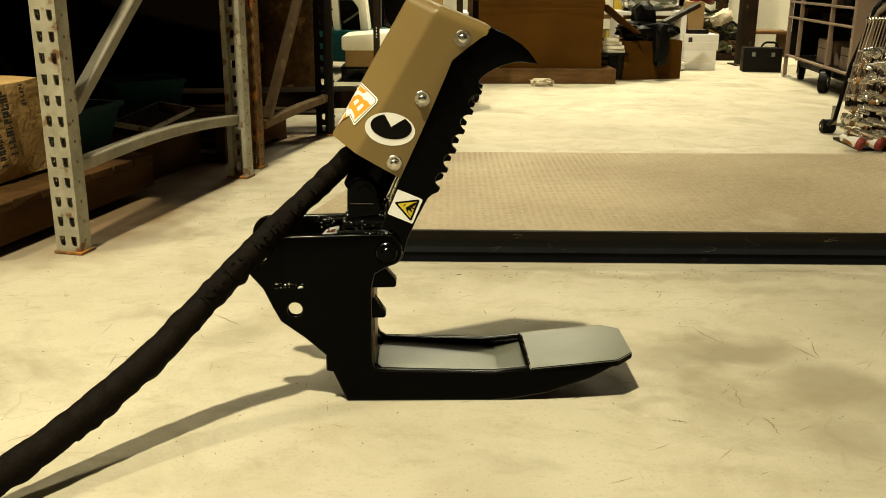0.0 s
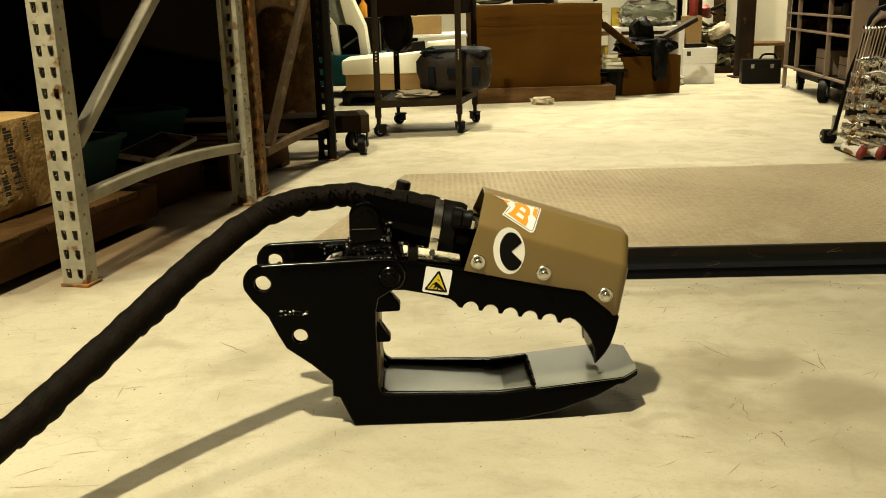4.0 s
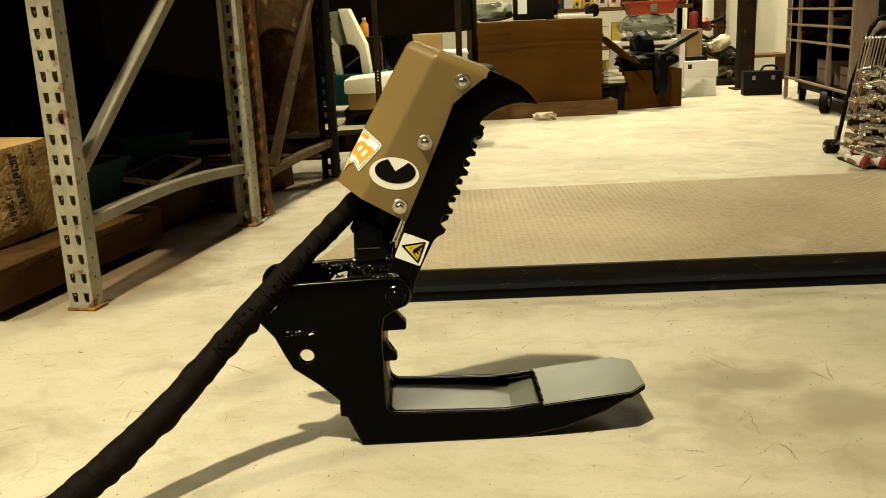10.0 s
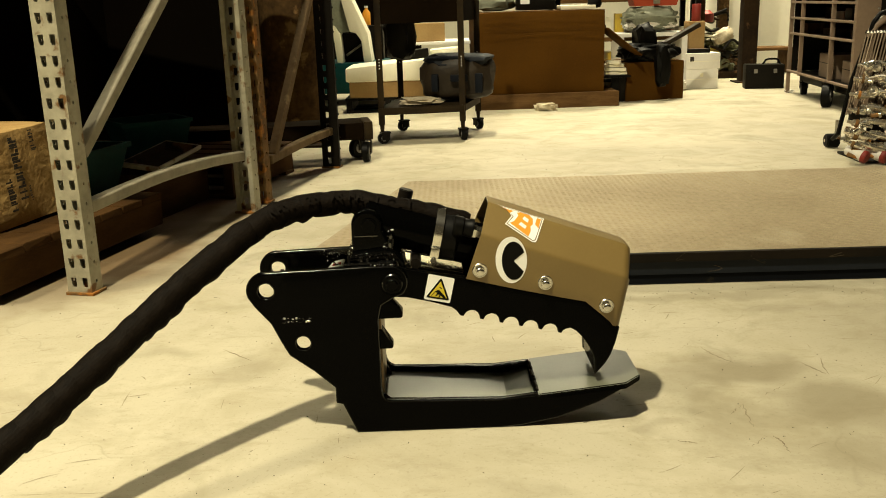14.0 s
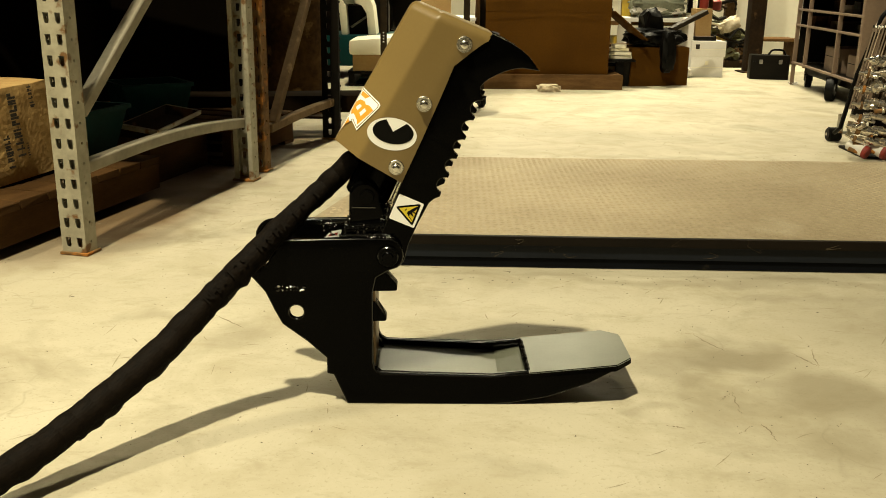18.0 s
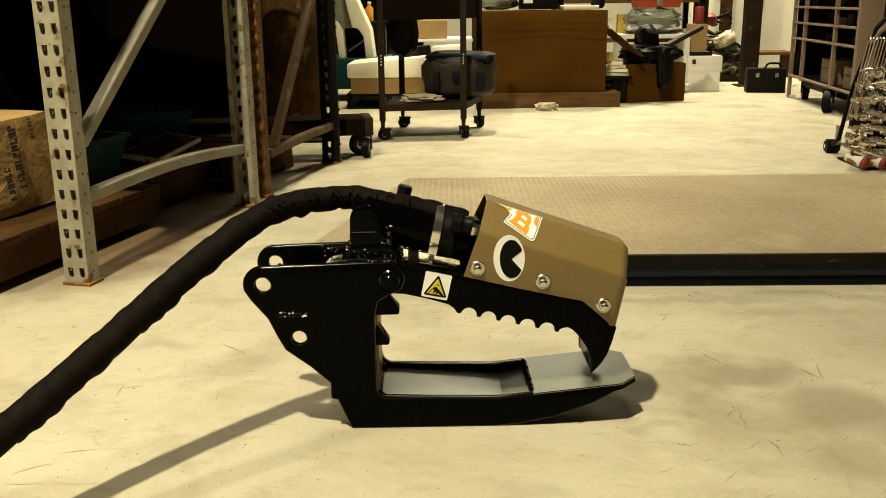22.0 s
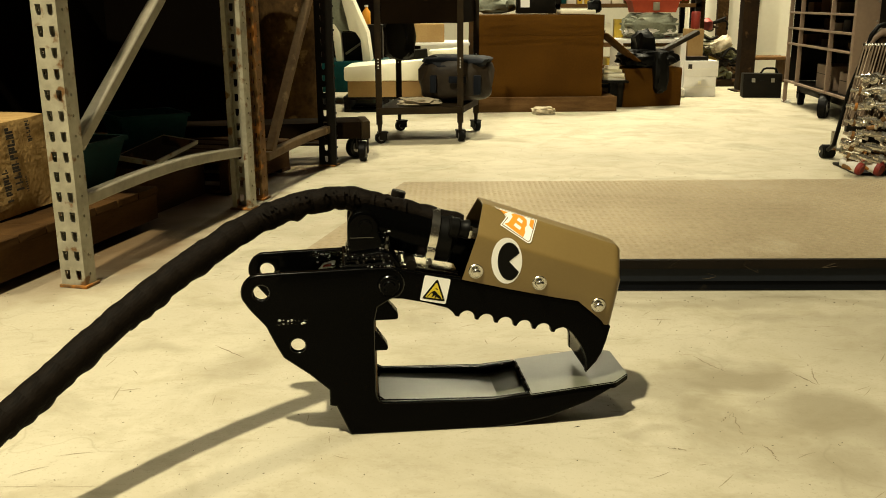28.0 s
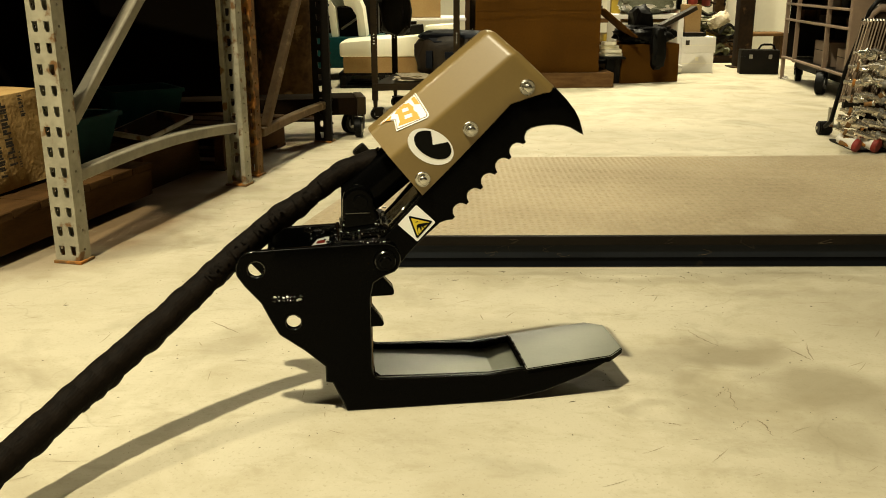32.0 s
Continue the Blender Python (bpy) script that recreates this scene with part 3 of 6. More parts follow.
# central box column between the plates
part("column", box(-0.006, 0.041, 0.012, W - 0.012, 0.012, 0.285, 0.003), BLACK_PAINT, jaw_thing)
part("cross_tube", rod((-0.085, 0.01, 0.232), (-0.085, W - 0.01, 0.232), 0.012, 18), BLACK_PAINT, jaw_thing)
# teeth on the front of the column
TOOTH_HIGH = [(0.03, 0.236), (0.062, 0.2345), (0.083, 0.2095), (0.0842, 0.205), (0.0838, 0.2), (0.081, 0.198), (0.03, 0.197)]
TOOTH_LOW = [(0.03, 0.182), (0.049, 0.1765), (0.0655, 0.152), (0.0665, 0.148), (0.064, 0.1445), (0.03, 0.144)]
for outline in (TOOTH_HIGH, TOOTH_LOW):
    part("tooth", prism(outline, 0.014, 0.042, 0.0015, 2), BLACK_PAINT, jaw_thing)
# added strip, coloured as the floor mirrored in the column front
part("reflection_strip", box(0.041, 0.0475, 0.02, 0.125, 0.062, 0.235, 0.0015), FLOOR_REFLECTION, jaw_thing)
# shoe: tray between the side plates, bent up past the middle, then the lipped tip plate
TRAY = [(0.04, 0.036), (0.253, 0.027), (0.312, 0.039), (0.312, 0.048), (0.258, 0.0362), (0.052, 0.0482), (0.0465, 0.051), (0.0435, 0.06), (0.04, 0.06)]
part("tray", prism(TRAY, 0.012, W - 0.012), SATIN_PAINT, jaw_thing, "satin dark grey-green tray", smooth=False)
TRIM = [(0.057, 0.0522), (0.113, 0.0505), (0.2444, 0.0475), (0.305, 0.0535), (0.305, 0.0577), (0.2444, 0.0518), (0.113, 0.0548), (0.057, 0.0565)]
part("tray_rail", prism(TRIM, 0.0121, 0.0142, 0.0005), GLOSS_BLACK, jaw_thing)
part("far_tray_rail", prism(TRIM, W - 0.0142, W - 0.0121, 0.0005), GLOSS_BLACK, jaw_thing)


def tip_plate():
    bm = bmesh.new()
    rows = [(0.308, 0.0, W), (0.36, 0.0, W), (0.456, 0.0, W), (0.485, 0.026, W - 0.028)]
    top = [bm.verts.new((x, y, 0.0583 + (x - 0.308) * 0.104)) for x, a, b in rows for y in (a, b)]
    low = [bm.verts.new((x, y, 0.0463 + (x - 0.308) * 0.104)) for x, a, b in rows for y in (a, b)]
    for r in range(3):
        i = 2 * r
        bm.faces.new((top[i], top[i + 1], top[i + 3], top[i + 2]))
        bm.faces.new((low[i], low[i + 2], low[i + 3], low[i + 1]))
        bm.faces.new((top[i], top[i + 2], low[i + 2], low[i]))
        bm.faces.new((top[i + 1], low[i + 1], low[i + 3], top[i + 3]))
    bm.faces.new((top[0], low[0], low[1], top[1]))
    bm.faces.new((top[6], top[7], low[7], low[6]))
    bmesh.ops.recalc_face_normals(bm, faces=bm.faces)
    es = [e for e in bm.edges if e.calc_face_angle(0) > radians(25)]
    bmesh.ops.bevel(bm, geom=es, offset=0.0018, segments=2, affect="EDGES")
    for f in bm.faces:
        f.material_index = 0 if f.normal.z > 0.9 else 1
    return bm


part("tip_plate", tip_plate(), (SATIN_PAINT, BLACK_PAINT), jaw_thing, "satin dark grey-green pointed tip plate")
part("keel", prism([(0.2, 0.002), (0.25, 0.005), (0.36, 0.04), (0.43, 0.055), (0.43, 0.058), (0.3, 0.04), (0.25, 0.025), (0.2, 0.025)], 0.06, 0.105, 0.001), BLACK_PAINT, jaw_thing)


def bead(p, q, r, seed, ripple=0.3):
    """A rippled weld bead."""
    rnd = random.Random(seed)
    p, q = Vector(p), Vector(q)
    k = max(4, int((q - p).length / 0.004))
    return tube([p.lerp(q, i / k) + Vector((0, 0, rnd.uniform(-1, 1) * r * 0.25)) for i in range(k + 1)], [r * (1 + ripple * (i % 2 - 0.5) + rnd.uniform(-0.3, 0.3) * ripple) for i in range(k + 1)], 8)


for i, (p, q) in enumerate((((0.3065, 0.018, 0.0555), (0.3065, W - 0.016, 0.0555)), ((0.235, W - 0.016, 0.0475), (0.3065, W - 0.016, 0.0555)), ((0.0495, 0.016, 0.0535), (0.0495, 0.105, 0.0535)), ((0.0475, 0.0135, 0.0635), (0.057, 0.0135, 0.0555)),
                         ((-0.004, 0.014, 0.292), (0.06, 0.014, 0.294)), ((0.0, 0.032, 0.292), (0.07, 0.03, 0.293)), ((0.07, 0.034, 0.29), (0.068, 0.033, 0.33)), ((-0.03, 0.1335, 0.284), (-0.004, 0.1335, 0.288)))):
    part("weld_bead", bead(p, q, (0.0052, 0.0045, 0.0016, 0.0016)[i] if i < 4 else 0.003, 10 + i, 0.06 if i < 4 else 0.3), SHOE_WELD if i < 4 else WELD, jaw_thing)

# cylinder lugs over the column
LUG = [(0.003, 0.27)] + arc(0.0305, 0.354, 0.0255, 180, 0, 12) + [(0.0555, 0.346), (0.062, 0.333), (0.0685, 0.305), (0.076, 0.27)]
for y0 in (0.034, 0.113):
    lug = part("cylinder_lug", prism(LUG, y0, y0 + 0.02, 0.0085, 5, 40), GLOSS_BLACK, jaw_thing)
    part("lug_seam", box(0.009, 0.048, y0 - 0.0016, y0 + 0.002, 0.334, 0.3365, 0.0008), WELD, lug)
BASE = [(-0.003, 0.272), (0.0, 0.3), (0.006, 0.309), (0.06, 0.315), (0.076, 0.31), (0.09, 0.292), (0.094, 0.275), (0.09, 0.262)]
part("lug_base", prism(BASE, 0.022, W - 0.024, 0.006, 3), GLOSS_BLACK, jaw_thing)
for i, (p, q) in enumerate((((0.002, 0.022, 0.302), (0.07, 0.021, 0.308)), ((0.0, 0.024, 0.29), (0.0, 0.032, 0.31)), ((0.066, 0.032, 0.312), (0.07, 0.032, 0.338)))):
    part("weld_bead", bead(p, q, 0.003, 60 + i, 0.5), WELD, jaw_thing)
part("lug_pin", rod((0.034, 0.028, 0.352), (0.034, 0.139, 0.352), 0.013, 20, bevel=0.002), GLOSS_BLACK, jaw_thing)
part("top_plate", box(-0.006, 0.06, 0.012, W - 0.012, 0.28, 0.291, 0.002), GLOSS_BLACK, jaw_thing)
# hinge pin with its bosses
part("hinge_pin", rod((PIVOT[0], -0.014, PIVOT[1]), (PIVOT[0], W + 0.014, PIVOT[1]), 0.0125, 22, bevel=0.004), GLOSS_BLACK, jaw_thing)
for y0, y1 in ((-0.007, 0.001), (W - 0.001, W + 0.007)):
    part("hinge_boss", edged(rod((PIVOT[0], y0, PIVOT[1]), (PIVOT[0], y1, PIVOT[1]), 0.0195, 24, bevel=0.004)), (GLOSS_BLACK, WET_EDGE), jaw_thing)
for x, y, z in ((0.07, 0.05, 0.33), (-0.108, 0.006, 0.291), (0.078, 0.02, 0.296), (0.03, 0.02, 0.302), (0.062, 0.02, 0.301), (0.055, 0.06, 0.303), (0.02, 0.02, 0.3), (0.088, 0.036, 0.305)):
    part("grease_nipple", rod((x, y, z - 0.012), (x, y, z), 0.005, 10, 0.003), WELD, jaw_thing)
part("spatter_pad", lump(0.06, 0.05, 0.008, 5, 0.9, 9, 3), WELD, jaw_thing, "", pose(0.05, 0.045, 0.29))
plate_label = flat_shape([(-0.048, 0.255), (-0.022, 0.257), (-0.016, 0.271), (-0.038, 0.266)], 0.1346)
flat_shape([(-0.041, 0.258), (-0.026, 0.2595), (-0.024, 0.265), (-0.038, 0.263)], 0.1343, 1, plate_label)
part("data_label", plate_label, (WHITE_VINYL, RED), jaw_thing, "small white data label", smooth=False)


def spatter():
    """Beads of weld spatter under gloss paint, some pale for lamp glints, on the top plate, at the lugs and on the
    ear's weld.
    """
    r = random.Random(8)
    bm = bmesh.new()
    for i in range(410):
        if i < 40:
            p = (-0.114 + 0.048 * r.random(), -0.0005, 0.2085 - 0.0055 * (i % 2) + r.uniform(-0.0012, 0.0012))
            k = 0.001 + 0.0025 * r.random() ** 2
        elif i < 110:
            p = (r.uniform(-0.03, 0.075), r.uniform(0.004, 0.034), 0.2925 + r.uniform(-0.001, 0.001))
            k = r.uniform(0.0012, 0.0032)
        elif i < 150:
            p = (r.uniform(-0.06, 0.0), r.uniform(0.105, 0.117), r.uniform(0.285, 0.292))
            k = r.uniform(0.001, 0.0025)
        elif i >= 190:
            p = (r.uniform(0.05, 0.071), 0.0335, 0.292 + 0.04 * r.random() ** 2)
            k = r.uniform(0.0004, 0.0012)
        else:
            p = (r.choice((0.067, 0.072, 0.005)) + r.uniform(-0.003, 0.003), 0.0335, r.uniform(0.29, 0.335))
            k = r.uniform(0.001, 0.0024)
        if i >= 270:
            # drops on the lug's foot, over the hinge and inside the far ear
            spot = i % 4
            if spot == 0:
                p = (r.uniform(-0.002, 0.085), 0.0215 + r.uniform(-0.001, 0.001), 0.297 + 0.012 * r.random())
            elif spot == 1:
                p = (r.uniform(0.03, 0.08), r.uniform(0.004, 0.02), 0.2925 - 0.001 * r.random())
            elif spot == 2:
                p = (r.uniform(-0.05, -0.004), 0.134, 0.268 + 0.018 * r.random())
            else:
                p = (r.uniform(0.056, 0.074), 0.0325, r.uniform(0.3, 0.345))
            k = 0.0007 + 0.0017 * r.random() ** 2
        k *= 0.75
        m = Matrix.Translation(p) @ Matrix.Diagonal((k * r.uniform(0.8, 1.8), k, k * 0.8, 1))
        start = len(bm.faces)
        bmesh.ops.create_icosphere(bm, subdivisions=2, radius=1, matrix=m)
        # some beads get the pale metal that imitates glints
        if i < 40 and i % 3 == 0 or i % 9 == 0 or i >= 270 and i % 3 == 0:
            bm.faces.ensure_lookup_table()
            for f in bm.faces[start:]:
                f.material_index = 1
    return bm


tagged(part("weld_spatter", spatter(), (WELD, GLINT_BEAD), jaw_thing), kind="stuff")

# upper jaw, in the hinge's own space


def tooth_row(drop=0.0):
    """Six blunt teeth with round gullets along the jaw's lower edge."""
    row = []
    for i in range(6):
        x, z = 0.127 + 0.0333 * i, -0.0286 + 0.0028 * i - drop
        row += [(x - 0.0032, z), (x + 0.0032, z + 0.0003)]
        if i < 5:
            row += [(x + 0.01665 + 0.0133 * math.cos(radians(a)), z + 0.0012 + 0.0133 * math.sin(radians(a))) for a in (172, 150, 128, 106, 84, 62, 40, 18)]
    return row


HOOK = [(0.2975, -0.0095), (0.3016, -0.0052), (0.309, -0.0018), (0.3173, -0.0035), (0.3255, -0.0075), (0.337, -0.0152), (0.348, -0.0245), (0.357, -0.034), (0.3645, -0.045), (0.369, -0.058), (0.3735, -0.0705), (0.3795, -0.058), (0.3845, -0.047), (0.3885, -0.03), (0.3895, -0.007), (0.388, 0.0205)]
HEEL = arc(0, 0, 0.028, 95, 285, 10) + [(0.03, -0.0215), (0.068, -0.0187)]
BACK = [(0.3185, 0.0522), (0.2, 0.0427), (0.1155, 0.0365), (0.06, 0.029), (0.02, 0.026)]
ARM = HEEL + [(0.106, -0.0184), (0.1155, -0.0222)] + tooth_row() + HOOK + BACK
FAR_ARM = HEEL + [(0.106, -0.0244), (0.1155, -0.032)] + tooth_row(0.01) + HOOK + BACK
upper_jaw = part("upper_jaw", edged(plate(ARM, [], 0.016, 0.03, 0.001)), (BLACK_PAINT, WET_EDGE), jaw_thing, "toothed black upper jaw with a hooked tip")
part("far_cheek", plate(FAR_ARM, [], W - 0.03, W - 0.016, 0.001), BLACK_PAINT, upper_jaw)
HOOK_CORE = [(0.292, 0.012), (0.3, -0.002), (0.309, 0.0), (0.3175, -0.0018), (0.326, -0.0058), (0.3375, -0.0135), (0.3485, -0.023), (0.3575, -0.0325), (0.365, -0.044), (0.3695, -0.057), (0.3735, -0.0685), (0.379, -0.057), (0.384, -0.046), (0.3875, -0.03), (0.3885, -0.007), (0.386, 0.02), (0.3185, 0.048)]
part("hook_tooth", prism(HOOK_CORE, 0.03, W - 0.03, 0.0008), BLACK_PAINT, upper_jaw)
part("inner_web", prism([(0.024, -0.012), (0.114, -0.009), (0.294, 0.012), (0.294, 0.018), (0.114, -0.001), (0.024, -0.005)], 0.03, W - 0.03), BLACK_PAINT, upper_jaw)
part("slide_plate", prism([(0.0095, 0.0229), (0.1115, 0.0309), (0.1115, 0.0384), (0.0095, 0.0309)], 0.038, 0.1, 0.001), GREASY, upper_jaw, "pale oily steel slide plate")
part("stop_bar", rod((0.03, 0.03, 0.034), (0.03, W - 0.03, 0.034), 0.009, 16), DARK_STEEL, upper_jaw)


def cover_shell():
    """Folded sheet cover: two sides, sloped shoulders, top, closed front, open at the back."""
    bm = bmesh.new()
    c0, c1 = 0.013, W - 0.013

    def x_back(z):
        return 0.1155 + (z - 0.036) * 0.035

    def x_front(z):
        return 0.3885 - (z - 0.022) * 0.085

    prof = [(c0, 0.036)] + [(c0, z) for z in (0.07, 0.105)] + [(c0 + 0.012 * (1 - math.cos(radians(a))), 0.111 + 0.012 * math.sin(radians(a))) for a in (0, 16, 32, 48)]
    upper = [(c0 + 0.046 + 0.01 * math.sin(radians(a)), 0.158 + 0.0075 * math.cos(radians(a)) - 0.0035) for a in (-40, -15, 10)]
    (ya, za), (yb, zb) = prof[-1], upper[0]
    prof += [(ya + (yb - ya) * u, za + (zb - za) * u) for u in (0.1, 0.9)] + upper + [(c0 + 0.062, 0.163)]
    prof += [(W - y, z) for y, z in reversed(prof)]
    mid, low_edge = W / 2, {0.0: 0.036, 0.3: 0.0405, 0.6: 0.0465, 0.745: 0.0525, 0.86: 0.036, 0.93: 0.0265}
    rings = []
    round_r = 0.016
    for s, turn in [(s, 0.0) for s in low_edge] + [(1.0, a) for a in (10, 30, 50, 70, 90)]:
        ring = []
        shrink = round_r * (1 - math.cos(radians(turn)))
        for k, (y, z) in enumerate(prof):
            zz = z
            if k in (0, len(prof) - 1):
                zz = low_edge.get(s, 0.0215)
            x = x_back(zz) * (1 - s) + x_front(zz) * s
            if s == 1.0:
                x += round_r * (math.sin(radians(turn)) - 1)
            drop = 0.036 * (x - 0.118) * max(0.0, (zz - 0.05) / 0.11) ** 0.3 if zz > 0.05 else 0.0
            inset = shrink * (0.85 if zz > 0.115 else 0.3 if zz > 0.1 else 0.0)
            side = 1 if y < mid else -1
            ring.append(bm.verts.new((x, y + side * shrink * min(1.0, abs(mid - y) / 0.05), zz - drop - inset)))
        rings.append(ring)
    for a, b in zip(rings, rings[1:]):
        for k in range(len(prof) - 1):
            bm.faces.new((a[k], a[k + 1], b[k + 1], b[k]))
    bm.faces.new(rings[-1])
    bmesh.ops.recalc_face_normals(bm, faces=bm.faces)
    return bm


cover = part("cover", cover_shell(), TAN_PAINT, upper_jaw, "tan painted folded steel cover")
shell = cover.modifiers.new("thickness", "SOLIDIFY")
shell.thickness, shell.offset = 0.004, -1
flats = cover.modifiers.new("flat_faces", "WEIGHTED_NORMAL")
flats.keep_sharp = True
flats.weight = 80
FACE = 0.013


def bolt(x, z):
    bm = lathe([(0.0125, 0), (0.0127, 0.0012), (0.0115, 0.0026), (0.0105, 0.0026), (0.0102, 0.001)], 20)
    join(bm, lathe([(0.0101, 0.0008), (0.008, 0.0009)], 16), index=1)
    join(bm, rod((0, 0, 0.001), (0, 0, 0.0105), 0.0082, 6, bevel=0.0014))
    join(bm, lathe([(0.006, 0.0105), (0.0045, 0.0118), (0.0025, 0.012)], 12))
    bmesh.ops.transform(bm, matrix=pose(x, FACE, z, 90, 0, 0), verts=bm.verts)
    return bm


for x, z in ((0.1335, 0.0555), (0.2435, 0.0635), (0.3535, 0.052)):
    part("bolt", bolt(x, z), (CHROME, DARK_STEEL), upper_jaw, "zinc-plated hex bolt and washer")


def oval(cx, cz, a, b, lean, k=36, skip=None):
    pts = []
    for i in range(k):
        t = 2 * math.pi * i / k
        if skip and abs((math.degrees(t) - skip[0] + 180) % 360 - 180) < skip[1]:
            if not pts or pts[-1] != (cx, cz):
                pts.append((cx, cz))
            continue
        x, z = a * math.cos(t), b * math.sin(t)
        c, s = math.cos(radians(lean)), math.sin(radians(lean))
        pts.append((cx + x * c - z * s, cz + x * s + z * c))
    return pts


eye = flat_shape(oval(0.178, 0.0862, 0.0258, 0.0395, 19), FACE - 0.0006)
flat_shape(oval(0.1822, 0.0862, 0.0194, 0.0325, 19, 60, (357, 27)), FACE - 0.0011, 1, eye)
part("eye_decal", eye, (WHITE_VINYL, BLACK_VINYL), upper_jaw, "white oval decal with a black notched disc", smooth=False)

# warning sticker on the near cheek
CORNERS = [Vector((0.0538, 0.0274)), Vector((0.0977, 0.031)), Vector((0.1014, -0.0124)), Vector((0.0578, -0.0164))]


def rounded(pts, r):
    """An outline with its corners cut to short arcs."""
    out = []
    for i, p in enumerate(pts):
        a, b = (pts[i - 1] - p).normalized(), (pts[(i + 1) % len(pts)] - p).normalized()
        out += [tuple(p + (a * (1 - u) ** 2 + b * u * u) * r) for u in (0, 0.25, 0.5, 0.75, 1)]
    return out


def on_sticker(u, v):
    return CORNERS[0].lerp(CORNERS[1], u).lerp(CORNERS[3].lerp(CORNERS[2], u), v)


warn = flat_shape(rounded(CORNERS, 0.003), 0.0155)
tri = [on_sticker(0.5, 0.05), on_sticker(0.97, 0.9), on_sticker(0.05, 0.92)]
flat_shape(rounded(tri, 0.005), 0.0151, 1, warn)
centre = (tri[0] + tri[1] + tri[2]) / 3
flat_shape(rounded([centre + (p - centre) * 0.74 for p in tri], 0.002), 0.0147, 2, warn)
for q in (((0.4, 0.56), (0.5, 0.54), (0.78, 0.76), (0.84, 0.86), (0.66, 0.8), (0.52, 0.7)), ((0.42, 0.58), (0.52, 0.66), (0.34, 0.66)), ((0.46, 0.64), (0.54, 0.7), (0.42, 0.82), (0.4, 0.8)), ((0.54, 0.7), (0.6, 0.74), (0.56, 0.86), (0.53, 0.84)), ((0.5, 0.42), (0.6, 0.46), (0.59, 0.49), (0.49, 0.45)), ((0.36, 0.62), (0.4, 0.6), (0.26, 0.82), (0.23, 0.82))):
    flat_shape([tuple(on_sticker(u, v)) for u, v in q], 0.0143, 1, warn)
part("warning_sticker", warn, (WHITE_VINYL, BLACK_VINYL, YELLOW_VINYL), upper_jaw, "white sticker with yellow warning triangle", smooth=False)

# maker's sticker on the sloped shoulder, drawn as plain shapes
SLOPE = Matrix.Translation((0.118, 0.0168, 0.1201)) @ Matrix.Rotation(0.034, 4, "Y") @ Matrix.Translation((-0.118, 0, 0)) @ Matrix.Rotation(math.atan2(0.0403, 0.0357) - radians(90), 4, "X")
tag = flat_shape([(0.134, 0.0555), (0.149, 0.0545), (0.161, 0.043), (0.153, 0.0245), (0.2035, 0.0065), (0.2085, 0.0075), (0.2105, 0.011), (0.2155, 0.0555)], -0.0012)
flat_shape([(0.1355, 0.0548), (0.15, 0.0535), (0.163, 0.0428), (0.1552, 0.0255), (0.204, 0.0083), (0.2085, 0.011), (0.2138, 0.0548)], -0.0014, 2, tag)
flat_shape([(0.138, 0.0538), (0.1515, 0.0525), (0.1648, 0.0425), (0.1572, 0.0268), (0.2038, 0.0099), (0.2072, 0.0125), (0.2122, 0.0538)], -0.0016, 0, tag)
for q in (((0.16, 0.029), (0.195, 0.0138), (0.1975, 0.025), (0.1955, 0.0335), (0.1985, 0.038), (0.197, 0.0485), (0.19, 0.0535), (0.1735, 0.0535), (0.1685, 0.051), (0.172, 0.0465), (0.1665, 0.0335)), ((0.2025, 0.04), (0.2095, 0.034), (0.2105, 0.0525), (0.2035, 0.0525)), ((0.141, 0.0525), (0.15, 0.0515), (0.156, 0.0465), (0.163, 0.0525))):
    flat_shape(q, -0.0019, 1, tag)
for q in (((0.1755, 0.0305), (0.1875, 0.0255), (0.1895, 0.0315), (0.1785, 0.0365)), ((0.1795, 0.0425), (0.1895, 0.0385), (0.1905, 0.0445), (0.1825, 0.0485))):
    flat_shape(q, -0.0022, 0, tag)
part("maker_sticker", tag, (WHITE_VINYL, ORANGE_VINYL, PINK_GREY), upper_jaw, "white sticker with orange print", m=SLOPE, smooth=False)

# hose clamp, rubber boot and fittings, which ride on the cylinder and slide into the cover as the jaw opens


def band(cx, cz, rx, rz, x0, x1, thick=0.0015, k=32):
    bm = bmesh.new()
    rings = []
    for x, g in ((x0, 0), (x1, 0), (x1, -thick), (x0, -thick)):
        rings.append([bm.verts.new((x, cx + (rx + g) * math.cos(2 * math.pi * i / k), cz + (rz + g) * math.sin(2 * math.pi * i / k))) for i in range(k)])
    for a, b in zip(rings, rings[1:] + rings[:1]):
        for i in range(k):
            bm.faces.new((a[i], a[(i + 1) % k], b[(i + 1) % k], b[i]))
    return bm


# hydraulic cylinder, which swings on the lug pin
ram = part("cylinder_barrel", rod((-0.012, 0, 0), (0.2, 0, 0), 0.037, 28, bevel=0.003), BLACK_PAINT, jaw_thing, "black hydraulic cylinder barrel")
part("port_cap", rod((0.049, 0.045, 0.015), (0.049, 0.045, 0.056), 0.0125, 18, bevel=0.0015), DARK_STEEL, ram)
part("port_block", box(0.03, 0.075, 0.02, 0.06, 0.0, 0.032, 0.003), BLACK_PAINT, ram)
part("end_eye", rod((0, -0.03, 0), (0, 0.03, 0), 0.026, 24, bevel=0.002), BLACK_PAINT, ram)


